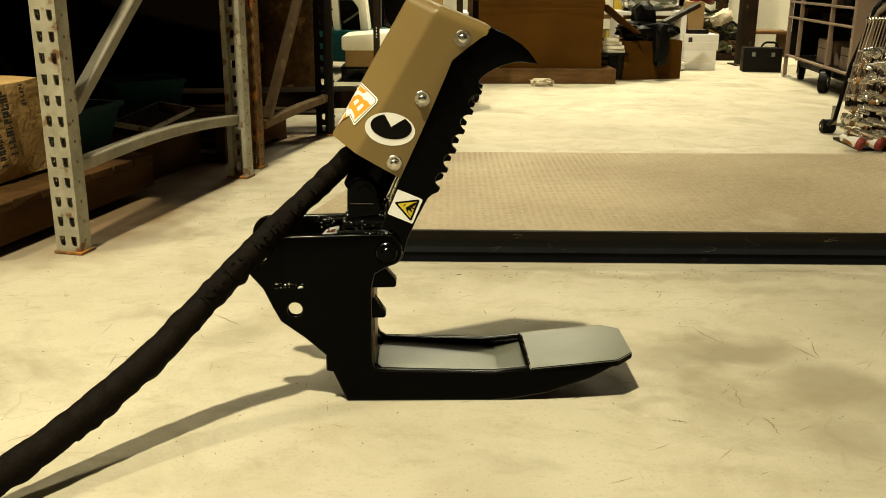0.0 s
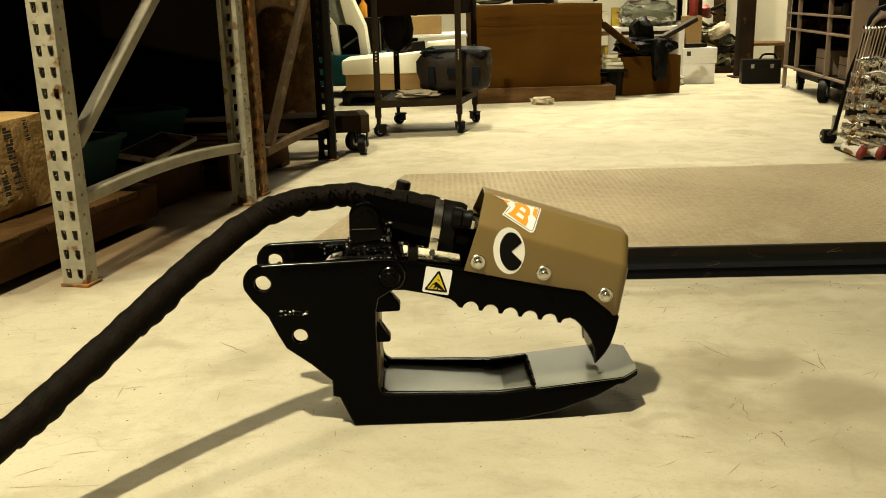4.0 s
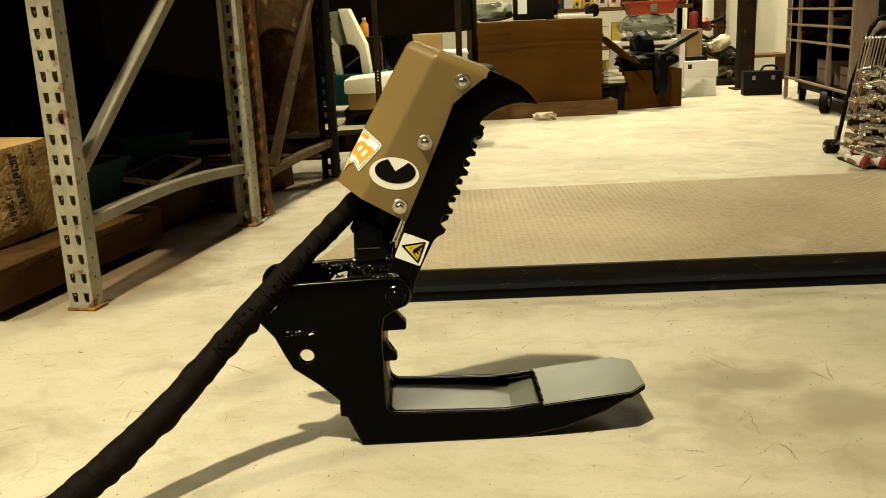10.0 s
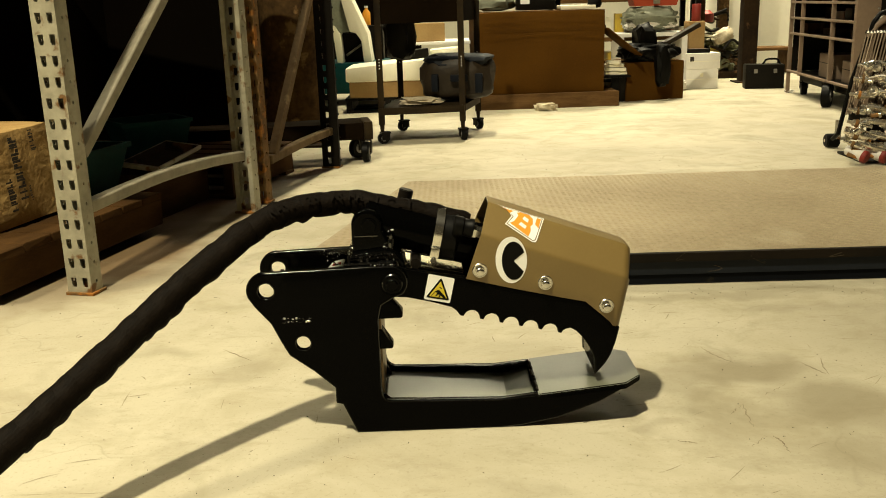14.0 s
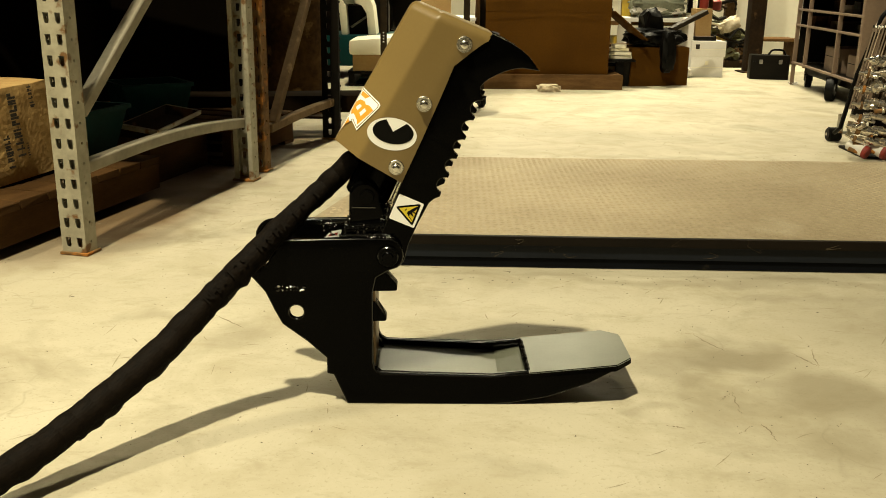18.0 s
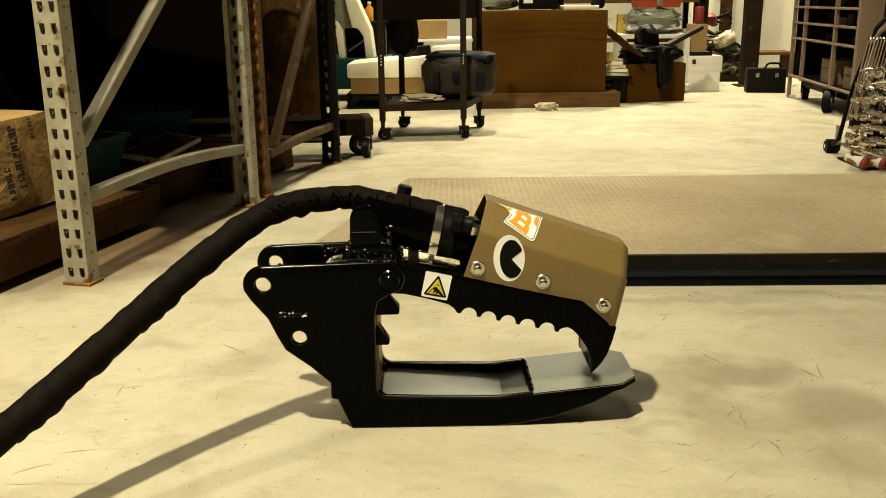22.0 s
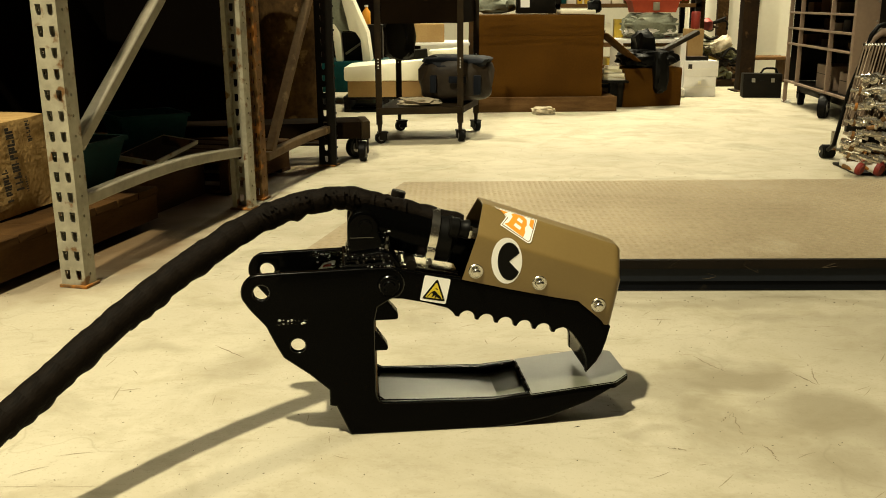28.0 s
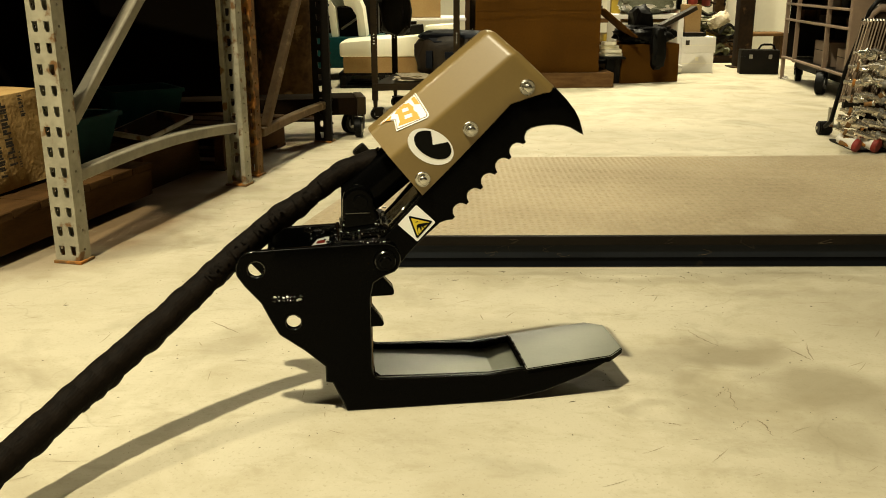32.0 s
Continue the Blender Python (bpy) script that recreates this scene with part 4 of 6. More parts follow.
def ram_pose(a):
    """The cylinder's pose at a degrees of the jaw: it points from the lug pin to a pin inside the cover."""
    a = radians(a)
    far = Vector((PIVOT[0] + 0.2935 * math.cos(a) - 0.085 * math.sin(a), 0.083, PIVOT[1] + 0.2935 * math.sin(a) + 0.085 * math.cos(a)))
    d = far - Vector((0.034, 0.083, 0.352))
    return pose(0.034, 0.083, 0.352, 0, -math.degrees(math.atan2(d.z, d.x)), 0)


AT_CLOSED = ram_pose(-17.4).inverted() @ pose(PIVOT[0], 0, PIVOT[1], 0, 17.4, 0) @ pose(-0.0065, 0, -0.0031)
clamp = part("hose_clamp", band(0.083, 0.083, 0.043, 0.044, 0.046, 0.06), CHROME, ram, "bright steel worm-drive hose clamp", m=AT_CLOSED @ pose(0.015, 0, 0, 0, -5, 0))
part("clamp_screw", rod((0.053, 0.034, 0.044), (0.053, 0.043, 0.042), 0.0052, 16, bevel=0.0015), CHROME, clamp)
part("clamp_housing", box(0.0455, 0.0605, 0.039, 0.047, 0.047, 0.064, 0.002), CHROME, clamp)
part("boot", lathe([(0.03, 0), (0.0415, 0.003), (0.0425, 0.03), (0.037, 0.036), (0.034, 0.045)], 28), RUBBER, ram, m=AT_CLOSED @ pose(0.062, 0.083, 0.083, 0, 82, 0))
part("hose_ferrule", lathe([(0.014, 0), (0.0175, 0.003), (0.0175, 0.016), (0.015, 0.018), (0.015, 0.026), (0.0165, 0.028), (0.0165, 0.034)], 20), RUBBER, ram, m=AT_CLOSED @ pose(0.08, 0.05, 0.112, 0, 84, 0))
part("hose_fitting", lathe([(0.0115, 0), (0.0115, 0.012), (0.013, 0.013), (0.013, 0.02), (0.011, 0.021), (0.011, 0.03)], 6), CHROME, ram, m=AT_CLOSED @ pose(0.1, 0.05, 0.109, 0, 86, 0))

# ---- hose ----
hose = thing("hydraulic_hose", pose(REST[0], REST[1], 0, 0, 0, REST[2]), "black nylon-sleeved hydraulic hose from the jaw to the floor", "hose")
SEG = 0.032


def hose_piece(seed, r=0.0215):
    rnd = random.Random(seed)
    bm = bmesh.new()
    k, sides = 7, 20
    rings = []
    for i in range(k + 1):
        s = i / k
        x = -0.008 + (SEG + 0.016) * s
        rr = r * (0.93 + 0.1 * math.sin(math.pi * s) ** 0.6)
        rings.append([bm.verts.new((x, rr * math.cos(a) * (1 + 0.12 * noise.noise(Vector((seed * 3.1, s * 2.5, math.cos(a) * 1.5)))), rr * math.sin(a) * (1 + (0.16 if math.sin(a) > 0 else 0.34) * noise.noise(Vector((seed * 1.7, s * 2.2, math.sin(a) * 2)))))) for a in (2 * math.pi * j / sides for j in range(sides))])
    for a, b in zip(rings, rings[1:]):
        for j in range(sides):
            bm.faces.new((a[j], a[(j + 1) % sides], b[(j + 1) % sides], b[j]))
    bm.faces.new(rings[0][::-1])
    bm.faces.new(rings[-1])
    return mesh_of("hose_piece", bm, SLEEVE, smooth=True)


PIECES = [[hose_piece(s + 10 * k, 0.0178 + 0.0016 * k) for s in range(1, 8)] for k in range(4)]
hose_parts = [part("sleeve_section", PIECES[min(3, i // 4)][(i * 3) % 7], None, hose) for i in range(48)]


def glyph(ch, x, radius):
    """One printed character wrapped on the sleeve's near side, reading towards the jaw."""
    cu = bpy.data.curves.new("glyph", "FONT")
    cu.body, cu.size, cu.offset = ch, 0.024, 0.0006
    ob = bpy.data.objects.new("glyph", cu)
    me = bpy.data.meshes.new_from_object(ob)
    bpy.data.objects.remove(ob)
    for v in me.vertices:
        a = radians(38) + (v.co.y - 0.0075) / radius
        v.co = (x - 0.78 * v.co.x, radius * math.cos(a), radius * math.sin(a))
    me.materials.append(PRINT_GREY)
    return me


for text, start, step in (("NHS-125", 0.345, 0.0136), ("MSHA IC-1", 0.235, 0.0168)):
    for k, ch in enumerate(text):
        if ch != " ":
            s = start - step * k
            i = int(s / SEG)
            part("print_mark", glyph(ch, s - i * SEG, 0.0252), None, hose_parts[i], "faded grey printed character")
# the hose's line in the attachment's space for four openings of the jaw
LINES = [(-18, [(0.193, 0.085, 0.34), (0.136, 0.085, 0.357), (0.068, 0.085, 0.372), (-0.02, 0.085, 0.384), (-0.121, 0.032, 0.374), (-0.214, -0.051, 0.32), (-0.322, -0.169, 0.237), (-0.426, -0.307, 0.16), (-0.538, -0.462, 0.103)])]
LINES.append((3, [(0.156, 0.085, 0.38), (0.096, 0.085, 0.384), (0.027, 0.084, 0.385), (-0.056, 0.077, 0.362), (-0.144, 0.005, 0.329), (-0.229, -0.081, 0.269), (-0.335, -0.198, 0.181), (-0.44, -0.337, 0.106), (-0.553, -0.492, 0.052)]))
LINES.append((16.8, [(0.122, 0.085, 0.392), (0.063, 0.085, 0.387), (-0.003, 0.082, 0.379), (-0.077, 0.063, 0.345), (-0.159, -0.008, 0.301), (-0.247, -0.095, 0.236), (-0.35, -0.217, 0.155), (-0.456, -0.359, 0.087), (-0.57, -0.516, 0.042)]))
LINES.append((24.8, [(0.102, 0.085, 0.398), (0.045, 0.084, 0.389), (-0.016, 0.075, 0.369), (-0.09, 0.03, 0.335), (-0.17, -0.045, 0.286), (-0.255, -0.13, 0.218), (-0.361, -0.25, 0.141), (-0.466, -0.39, 0.077), (-0.581, -0.55, 0.038)]))
LINES.append((33.3, [(0.081, 0.085, 0.405), (0.025, 0.084, 0.391), (-0.033, 0.068, 0.36), (-0.103, 0, 0.322), (-0.177, -0.055, 0.262), (-0.262, -0.135, 0.194), (-0.367, -0.255, 0.12), (-0.473, -0.4, 0.061), (-0.588, -0.56, 0.027)]))
LINES.append((62.3, [(0.008, 0.085, 0.403), (-0.035, 0.084, 0.362), (-0.085, 0.04, 0.32), (-0.144, -0.03, 0.268), (-0.214, -0.07, 0.199), (-0.293, -0.145, 0.127), (-0.401, -0.272, 0.061), (-0.51, -0.422, 0.028), (-0.627, -0.584, 0.024)]))
# its line after the attachment has turned, the hose lying behind the near ear
HOSE_END = [Vector((-0.79, -0.77, 0.024)), Vector((-1.0, -0.98, 0.024)), Vector((-1.25, -1.12, 0.024))]
TURNED = []
TURNED.append((-17, [(0.191, 0.085, 0.342), (0.134, 0.085, 0.358), (0.066, 0.085, 0.378), (-0.021, 0.085, 0.392), (-0.122, 0.06, 0.37), (-0.22, -0.01, 0.326), (-0.336, -0.12, 0.257), (-0.442, -0.25, 0.183), (-0.554, -0.4, 0.126)]))
TURNED.append((41.3, [(0.061, 0.085, 0.412), (0.006, 0.084, 0.393), (-0.049, 0.08, 0.353), (-0.116, 0.068, 0.311), (-0.194, 0.03, 0.253), (-0.282, -0.04, 0.19), (-0.388, -0.15, 0.125), (-0.494, -0.3, 0.07), (-0.61, -0.45, 0.041)]))
TURNED.append((63.8, [(0.008, 0.085, 0.403), (-0.035, 0.084, 0.362), (-0.086, 0.082, 0.323), (-0.15, 0.07, 0.275), (-0.224, 0.035, 0.213), (-0.312, -0.035, 0.152), (-0.417, -0.14, 0.092), (-0.526, -0.29, 0.059), (-0.643, -0.45, 0.055)]))


def spline(pts, s):
    """Catmull-Rom through points, s from 0 to len - 1."""
    k = min(int(s), len(pts) - 2)
    t = s - k
    p = [Vector(pts[min(max(k + j, 0), len(pts) - 1)]) for j in (-1, 0, 1, 2)]
    return 0.5 * (2 * p[1] + (p[2] - p[0]) * t + (2 * p[0] - 5 * p[1] + 4 * p[2] - p[3]) * t * t + (3 * p[1] - p[0] - 3 * p[2] + p[3]) * t ** 3)


# ---- what moves: seconds and degrees of the jaw; seconds, place, turn and tilt of the whole ----
JAW = [(0, 62.3), (1.2, 62.4), (1.5, 55.5), (2, 33.3), (2.5, 13.9), (3, -7.9), (3.3, -17.4), (3.5, -17.4), (3.9, -17.4), (4.2, -8), (4.7, 22), (5.2, 45), (5.5, 56.3), (5.8, 62.3), (6.2, 62.5), (6.5, 58.3), (7, 24.8), (7.5, -8.3),
       (7.75, -17.2), (8, -17.4), (8.6, -17.4), (8.75, -11), (9, 3), (9.5, 32.5), (10, 61.7), (10.2, 63), (11, 63.2), (11.2, 57), (11.5, 39.2), (12, 15.9), (12.5, -10.9), (12.7, -17.2), (15.1, -17.3), (15.25, -12), (15.5, 0.4), (16, 29)]
JAW += [(16.5, 57), (16.8, 62.3), (19.6, 62.4), (20, 59.2), (20.5, 35.2), (21, 16.8), (21.5, -2.7), (21.9, -16.5), (22.05, -17.1), (23.1, -17.0), (23.5, -5.2), (24, 38.4), (24.4, 61), (24.6, 62.7), (25.1, 62.9), (25.5, 45), (25.9, 2),
       (26.15, -17), (26.4, -17), (26.7, 14), (27.1, 61), (27.3, 63), (27.5, 54.5), (27.75, 15), (27.95, -16.8), (28.3, -17), (28.5, 9), (28.75, 42), (29, 63.8), (29.3, 63), (29.5, 60.5), (29.65, 49), (30, 2.4), (30.2, -15.5), (30.5, -16.6),
       (30.6, -9), (31, 39.3), (31.25, 57), (31.5, 59.5), (31.7, 57), (32, 41.3)]
BODY = [(0, -0.074, 1.358, 1.6, 0), (27.2, -0.074, 1.358, 1.6, 0), (27.5, -0.0745, 1.357, 2.6, 2.6), (27.75, -0.072, 1.352, 4.5, 0.6), (28, -0.069, 1.347, 6.6, 0), (28.6, -0.069, 1.345, 7.4, 0), (29, -0.071, 1.3435, 8.2, 2.2), (29.25, -0.069, 1.343, 8.0, 0.8),
        (29.45, -0.0675, 1.342, 7.8, 0), (30, -0.066, 1.341, 8.0, 0), (32, -0.0675, 1.342, 8.0, 0)]


def between(rows, t, k):
    """Value k of the rows at t, gliding from row to row."""
    ts, vs = [r[0] for r in rows], [r[k] for r in rows]
    i = max(0, min(len(ts) - 2, int(np.searchsorted(ts, t, side="right")) - 1))

    def slope(j):
        if j <= 0 or j >= len(ts) - 1:
            return 0.0
        a, b = (vs[j] - vs[j - 1]) / (ts[j] - ts[j - 1]), (vs[j + 1] - vs[j]) / (ts[j + 1] - ts[j])
        return 0.0 if a * b <= 0 else 2 * a * b / (a + b)
    h = ts[i + 1] - ts[i]
    u = min(max((t - ts[i]) / h, 0), 1)
    return vs[i] * (1 + 2 * u) * (1 - u) ** 2 + slope(i) * h * u * (1 - u) ** 2 + vs[i + 1] * u * u * (3 - 2 * u) + slope(i + 1) * h * u * u * (u - 1)


def body_pose(t):
    x, y, turn, tilt = [between(BODY, t, k) for k in (1, 2, 3, 4)]
    return pose(x, y, 0, 0, 0, turn) @ pose(0, 0, 0, 0, -tilt, 0)


# the hose sinks further where the jaw flies open: seconds and degrees
SWING = [(0, 0), (23.3, 0), (24, 14), (24.6, 0), (28.3, 0), (28.75, 12), (29.1, 0), (30.5, 0), (31, 22), (31.5, 0), (32, 0)]


def hose_line(lines, a):
    """The hose's line at a degrees of the jaw."""
    j = 0
    while j < len(lines) - 2 and a > lines[j + 1][0]:
        j += 1
    w = min(1, max(0, (a - lines[j][0]) / (lines[j + 1][0] - lines[j][0])))
    return [Vector(p).lerp(Vector(q), w) for p, q in zip(lines[j][1], lines[j + 1][1])]


def motions():
    times = [0.0]
    while times[-1] < 31.95:
        t = round(times[-1] + 0.1, 2)
        still = abs(between(JAW, t, 1) - between(JAW, times[-1], 1)) < 0.15 and abs(between(JAW, min(32, t + 0.1), 1) - between(JAW, t, 1)) < 0.15 and t < 27
        if still and t - times[-1] < 0.05:
            continue
        times.append(t)
    rest = pose(REST[0], REST[1], 0, 0, 0, REST[2])
    walk(jaw_thing, [(t, body_pose(t)) for t in times])
    walk(upper_jaw, [(t, pose(PIVOT[0], 0, PIVOT[1], 0, -between(JAW, t, 1), 0)) for t in times])
    walk(ram, [(t, ram_pose(between(JAW, t, 1))) for t in times])
    keyed = [[] for _ in hose_parts]
    for t in times:
        a = between(JAW, t, 1)
        turned = rest.inverted() @ body_pose(t)
        u = min(1, max(0, (t - 26.9) / 0.9))
        u = u * u * (3 - 2 * u)
        pts = [p.lerp(turned @ q, u) for p, q in zip(hose_line(LINES, a), hose_line(TURNED, a))]
        swung = min(63, a + between(SWING, t, 1))
        low = [p.lerp(turned @ q, u) for p, q in zip(hose_line(LINES, swung), hose_line(TURNED, swung))]
        pts = pts[:2] + low[2:] + HOSE_END
        fine = [spline(pts, i * (len(pts) - 1) / 160) for i in range(161)]
        run, at = [0.0], []
        for p, q in zip(fine, fine[1:]):
            run.append(run[-1] + (q - p).length)
        joints = []
        for i in range(len(hose_parts) + 1):
            s = i * SEG
            m = min(len(run) - 2, max(0, int(np.searchsorted(run, s)) - 1))
            joints.append(fine[m].lerp(fine[m + 1], (s - run[m]) / max(1e-6, run[m + 1] - run[m])))
        for i, (p, q) in enumerate(zip(joints, joints[1:])):
            d = q - p
            keyed[i].append((t, Matrix.Translation(p) @ (Matrix.Rotation(math.atan2(d.y, d.x), 4, "Z") @ Matrix.Rotation(-math.atan2(d.z, math.hypot(d.x, d.y)), 4, "Y"))))
    for ob, rows in zip(hose_parts, keyed):
        walk(ob, rows)


# ---- tread-plate deck with its black edge beam ----
deck = tagged(new("tread_plate_deck"), "low dusty steel tread-plate deck with a black edge beam", "floor scale")


def slab(outline, z0, z1):
    """A level sheet: an outline in x and y, from z0 to z1."""
    bm = prism(outline, -z1, -z0)
    bmesh.ops.transform(bm, matrix=Matrix.Rotation(radians(-90), 4, "X"), verts=bm.verts)
    return bm


# the sheet's outer end is cut aslant
SLANT = 0.228
part("deck_sheet", slab([(-0.301, 2.15), (3.4, 2.15), (3.4, 3.25), (-0.301 + SLANT * 1.04, 3.19)], 0.078, 0.085), TREAD, deck, smooth=False)
part("edge_beam", box(-0.3, 3.4, 2.144, 2.2, 0.027, 0.0775, 0.003), NAVY_PAINT, deck, "worn navy-black channel")
part("lip", box(-0.3, 3.4, 2.134, 2.15, 0.062, 0.0855, 0.003), LIP_PAINT, deck, "brown-black angle-iron lip")
# black strip drawn for the shadow gap below the channel
part("shadow_gap_strip", box(-0.3, 3.4, 2.15, 2.19, 0.002, 0.0268, 0.003), BEAM_PAINT, deck)
part("side_beam", slab([(-0.288, 2.202), (-0.24, 2.202), (-0.02, 3.17), (-0.068, 3.17)], 0.004, 0.0775), BEAM_PAINT, deck)


def lozenges():
    """Raised lozenges in alternating directions."""
    vs, fs = [], []
    pitch = 0.019
    for i in range(int(2.35 / pitch)):
        for j in range(int(1.1 / pitch)):
            x, y = -0.285 + i * pitch, 2.175 + j * pitch
            if (i + j) % 2 == 0:
                x += 0.002
            if x < -0.288 + SLANT * (y - 2.15) or y > 3.185:
                continue
            a = radians(26 if (i + j) % 2 else -26)
            c, s = math.cos(a), math.sin(a)
            k = len(vs)
            for px, py, pz in ((-0.0076, 0, 0.0852), (0, -0.0032, 0.0852), (0.0076, 0, 0.0852), (0, 0.0032, 0.0852), (-0.004, 0, 0.0866), (0.004, 0, 0.0866)):
                vs.append((x + px * c - py * s, y + px * s + py * c, pz))
            fs += [(k, k + 1, k + 4), (k + 1, k + 5, k + 4), (k + 1, k + 2, k + 5), (k + 2, k + 3, k + 5), (k + 3, k + 4, k + 5), (k + 3, k, k + 4)]
    me = bpy.data.meshes.new("tread_pattern")
    me.from_pydata(vs, [], fs)
    me.materials.append(TREAD)
    return me


tagged(part("tread_pattern", lozenges(), None, deck), kind="stuff")
rnd = random.Random(5)
for i in range(14):
    x, z = rnd.uniform(0.2, 1.55), rnd.uniform(0.032, 0.078)
    q = [(x + rnd.uniform(-0.02, 0.02), 2.1325 if z > 0.062 else 2.1425, z + rnd.uniform(-0.011, 0.011)) for _ in range(4)]
    part("cobweb_strand", tube([spline(q, k * 0.3) for k in range(11)], rnd.uniform(0.00015, 0.00035), 5), WEB, deck, "pale dusty strand")

# ---- pallet rack ----
RACK = pose(-0.904, 2.202, 0, 0, 0, -13.6)
PITCH = 0.0508


def hole_shape(cx, cz, w=0.0078, h=0.0128):
    return [(cx - w, cz + h), (cx + w, cz + h), (cx + w, cz - h * 0.5), (cx + w * 0.75, cz - h), (cx - w * 0.45, cz - h), (cx - w * 0.8, cz - h * 0.5)]


def post_mesh(material, rows=46, wide=0.07, deep=0.044, lip=0.033, slots=(0.02, 0.0525)):
    """A rolled upright: slotted face, two punched sides, return lips at the back."""
    cell = plate([(0, 0), (wide, 0), (wide, PITCH), (0, PITCH)], [hole_shape(x, 0.026) for x in slots], 0, 0.003)
    for x in (0.0, wide - 0.003):
        side = plate([(0.003, 0), (deep, 0), (deep, PITCH), (0.003, PITCH)], [(0.024, 0.026, 0.0042)], 0, 0.003, sides=8)
        join(cell, side, Matrix.Translation((x + 0.003, 0, 0)) @ Matrix.Rotation(radians(90), 4, "Z"))
    for x0, x1 in ((0, lip), (wide - lip, wide)):
        join(cell, box(x0, x1, deep, deep + 0.003, 0, PITCH))
    me = bpy.data.meshes.new("tmp_cell")
    cell.to_mesh(me)
    cell.free()
    bm = bmesh.new()
    for k in range(rows):
        start = len(bm.verts)
        bm.from_mesh(me)
        bm.verts.ensure_lookup_table()
        for v in bm.verts[start:]:
            v.co.z += 0.008 + k * PITCH
    bpy.data.meshes.remove(me)
    bmesh.ops.remove_doubles(bm, verts=bm.verts, dist=0.0002)
    return mesh_of("upright", bm, material)


POST_OPEN = post_mesh(GALV, lip=0.016)
POST_GREY, POST_RUST, POST_DARK = post_mesh(GALV), post_mesh(RUST_POST), post_mesh(DARK_STEEL, wide=0.08, deep=0.012, lip=0.004, slots=(0.034,))
rack = tagged(new("pallet_rack"), "tall worn grey pallet rack with slotted uprights and bent braces", "pallet rack")
rack.matrix_world = RACK
for me, m, lab in ((POST_GREY, pose(0, 0, 0), ""), (POST_OPEN, pose(0.08, 1.0, 0, 0, 0, 180), ""), (POST_RUST, pose(-0.02, 1.12, 0), "grey upright with orange rust"), (POST_DARK, pose(-0.02, 1.87, 0), "black painted upright")):
    up = part("upright", me, None, rack, lab, m)
    part("foot_plate", box(-0.004, 0.076, -0.006, 0.055, 0.001, 0.008, 0.001), RUST_POST, up, "rusty foot plate")


def bowed(p, q, sag, k=10):
    p, q = Vector(p), Vector(q)
    return [p.lerp(q, i / k) + Vector((0.3 * sag, 0, sag)) * math.sin(math.pi * i / k) for i in range(k + 1)]


for p, q, sag, mt in (((0.05, 0.05, 0.222), (0.04, 0.96, 0.205), 0.022, BRACE_PAINT), ((0.05, 0.05, 0.36), (0.04, 0.97, 1.09), 0.0, BRACE_PAINT), ((0.03, 1.2, 0.15), (0.02, 1.88, 0.165), 0.006, BRACE_RUST), ((0.03, 1.24, 0.16), (0.02, 1.88, 0.93), 0.0, BRACE_RUST), ((0.05, 0.05, 1.2), (0.04, 0.97, 1.2), 0, BRACE_PAINT)):
    br = part("brace", tube(bowed(p, q, sag), 0.0235, 4, 1.0, radians(45)), mt, rack, "scuffed square-tube brace")
    soft = br.modifiers.new("edges", "BEVEL")
    soft.width, soft.segments = 0.005, 2
# unseen shelf level, its height set to shade the bay below
for y in (0.04, 0.94, 1.24, 1.84):
    part("load_beam", box(-2.7, 0.02, y, y + 0.05, 1.0, 1.1, 0.004), RUST_POST, rack)
part("shelf_deck", box(-2.7, 0.05, 0.0, 1.06, 1.1, 1.122), WOOD, rack, smooth=False)
part("shelf_deck", box(-2.7, 0.05, 1.12, 1.98, 1.1, 1.122), WOOD, rack, smooth=False)
for x in (-2.75,):
    for y in (0.0, 0.93, 1.2, 1.8):
        part("upright", POST_RUST, None, rack, "", pose(x, y, 0))


def board(x0, x1, y0, y1, z0, z1, seed):
    bm = box(x0, x1, y0, y1, z0, z1, 0.002, seg=1)
    r = random.Random(seed)
    for v in bm.verts:
        v.co += Vector((r.uniform(-1, 1), r.uniform(-1, 1), r.uniform(-1, 1))) * 0.0015
    return bm


def pallet(name, m, w, d, label, h=0.13, boards=7, timber=None):
    timber = timber or WOOD
    p = tagged(new(name), label, "pallet")
    p.matrix_world = m
    for i in range(3):
        x = (w - 0.04) * i / 2
        part("stringer", board(x, x + 0.04, 0, d, 0.016, h - 0.017, i), timber, p, smooth=False)
    for i in range(boards):
        y = (d - 0.09) * i / (boards - 1)
        part("deck_board", board(-0.004, w + 0.004, y, y + 0.09, h - 0.0168, h, 30 + i), timber, p, smooth=False)
    for i in range(3):
        y = (d - 0.09) * i / 2
        part("base_board", board(-0.002, w + 0.002, y, y + 0.09, 0, 0.0158, 60 + i), timber, p, smooth=False)
    return p


skid = tagged(new("timber_skid"), "solid dark brown timber skid on the floor under the rack", "skid")
skid.matrix_world = RACK @ pose(-1.24, -0.12, 0)
for i, (x0, x1, y0, y1, z0, z1) in enumerate(((1.05, 1.13, 0, 0.78, 0.028, 0.112), (0, 0.08, 0, 0.78, 0.028, 0.112), (0.081, 1.049, 0, 0.05, 0.028, 0.112), (0.081, 1.049, 0.73, 0.78, 0.028, 0.112), (0.1, 0.2, 0.1, 0.2, 0, 0.112), (0.95, 1.04, 0.1, 0.2, 0, 0.112), (0.95, 1.04, 0.6, 0.7, 0, 0.112), (0.1, 0.2, 0.6, 0.7, 0, 0.112))):
    part("timber", board(x0, x1, y0, y1, z0, z1, 90 + i), WOOD_DARK, skid, smooth=False)
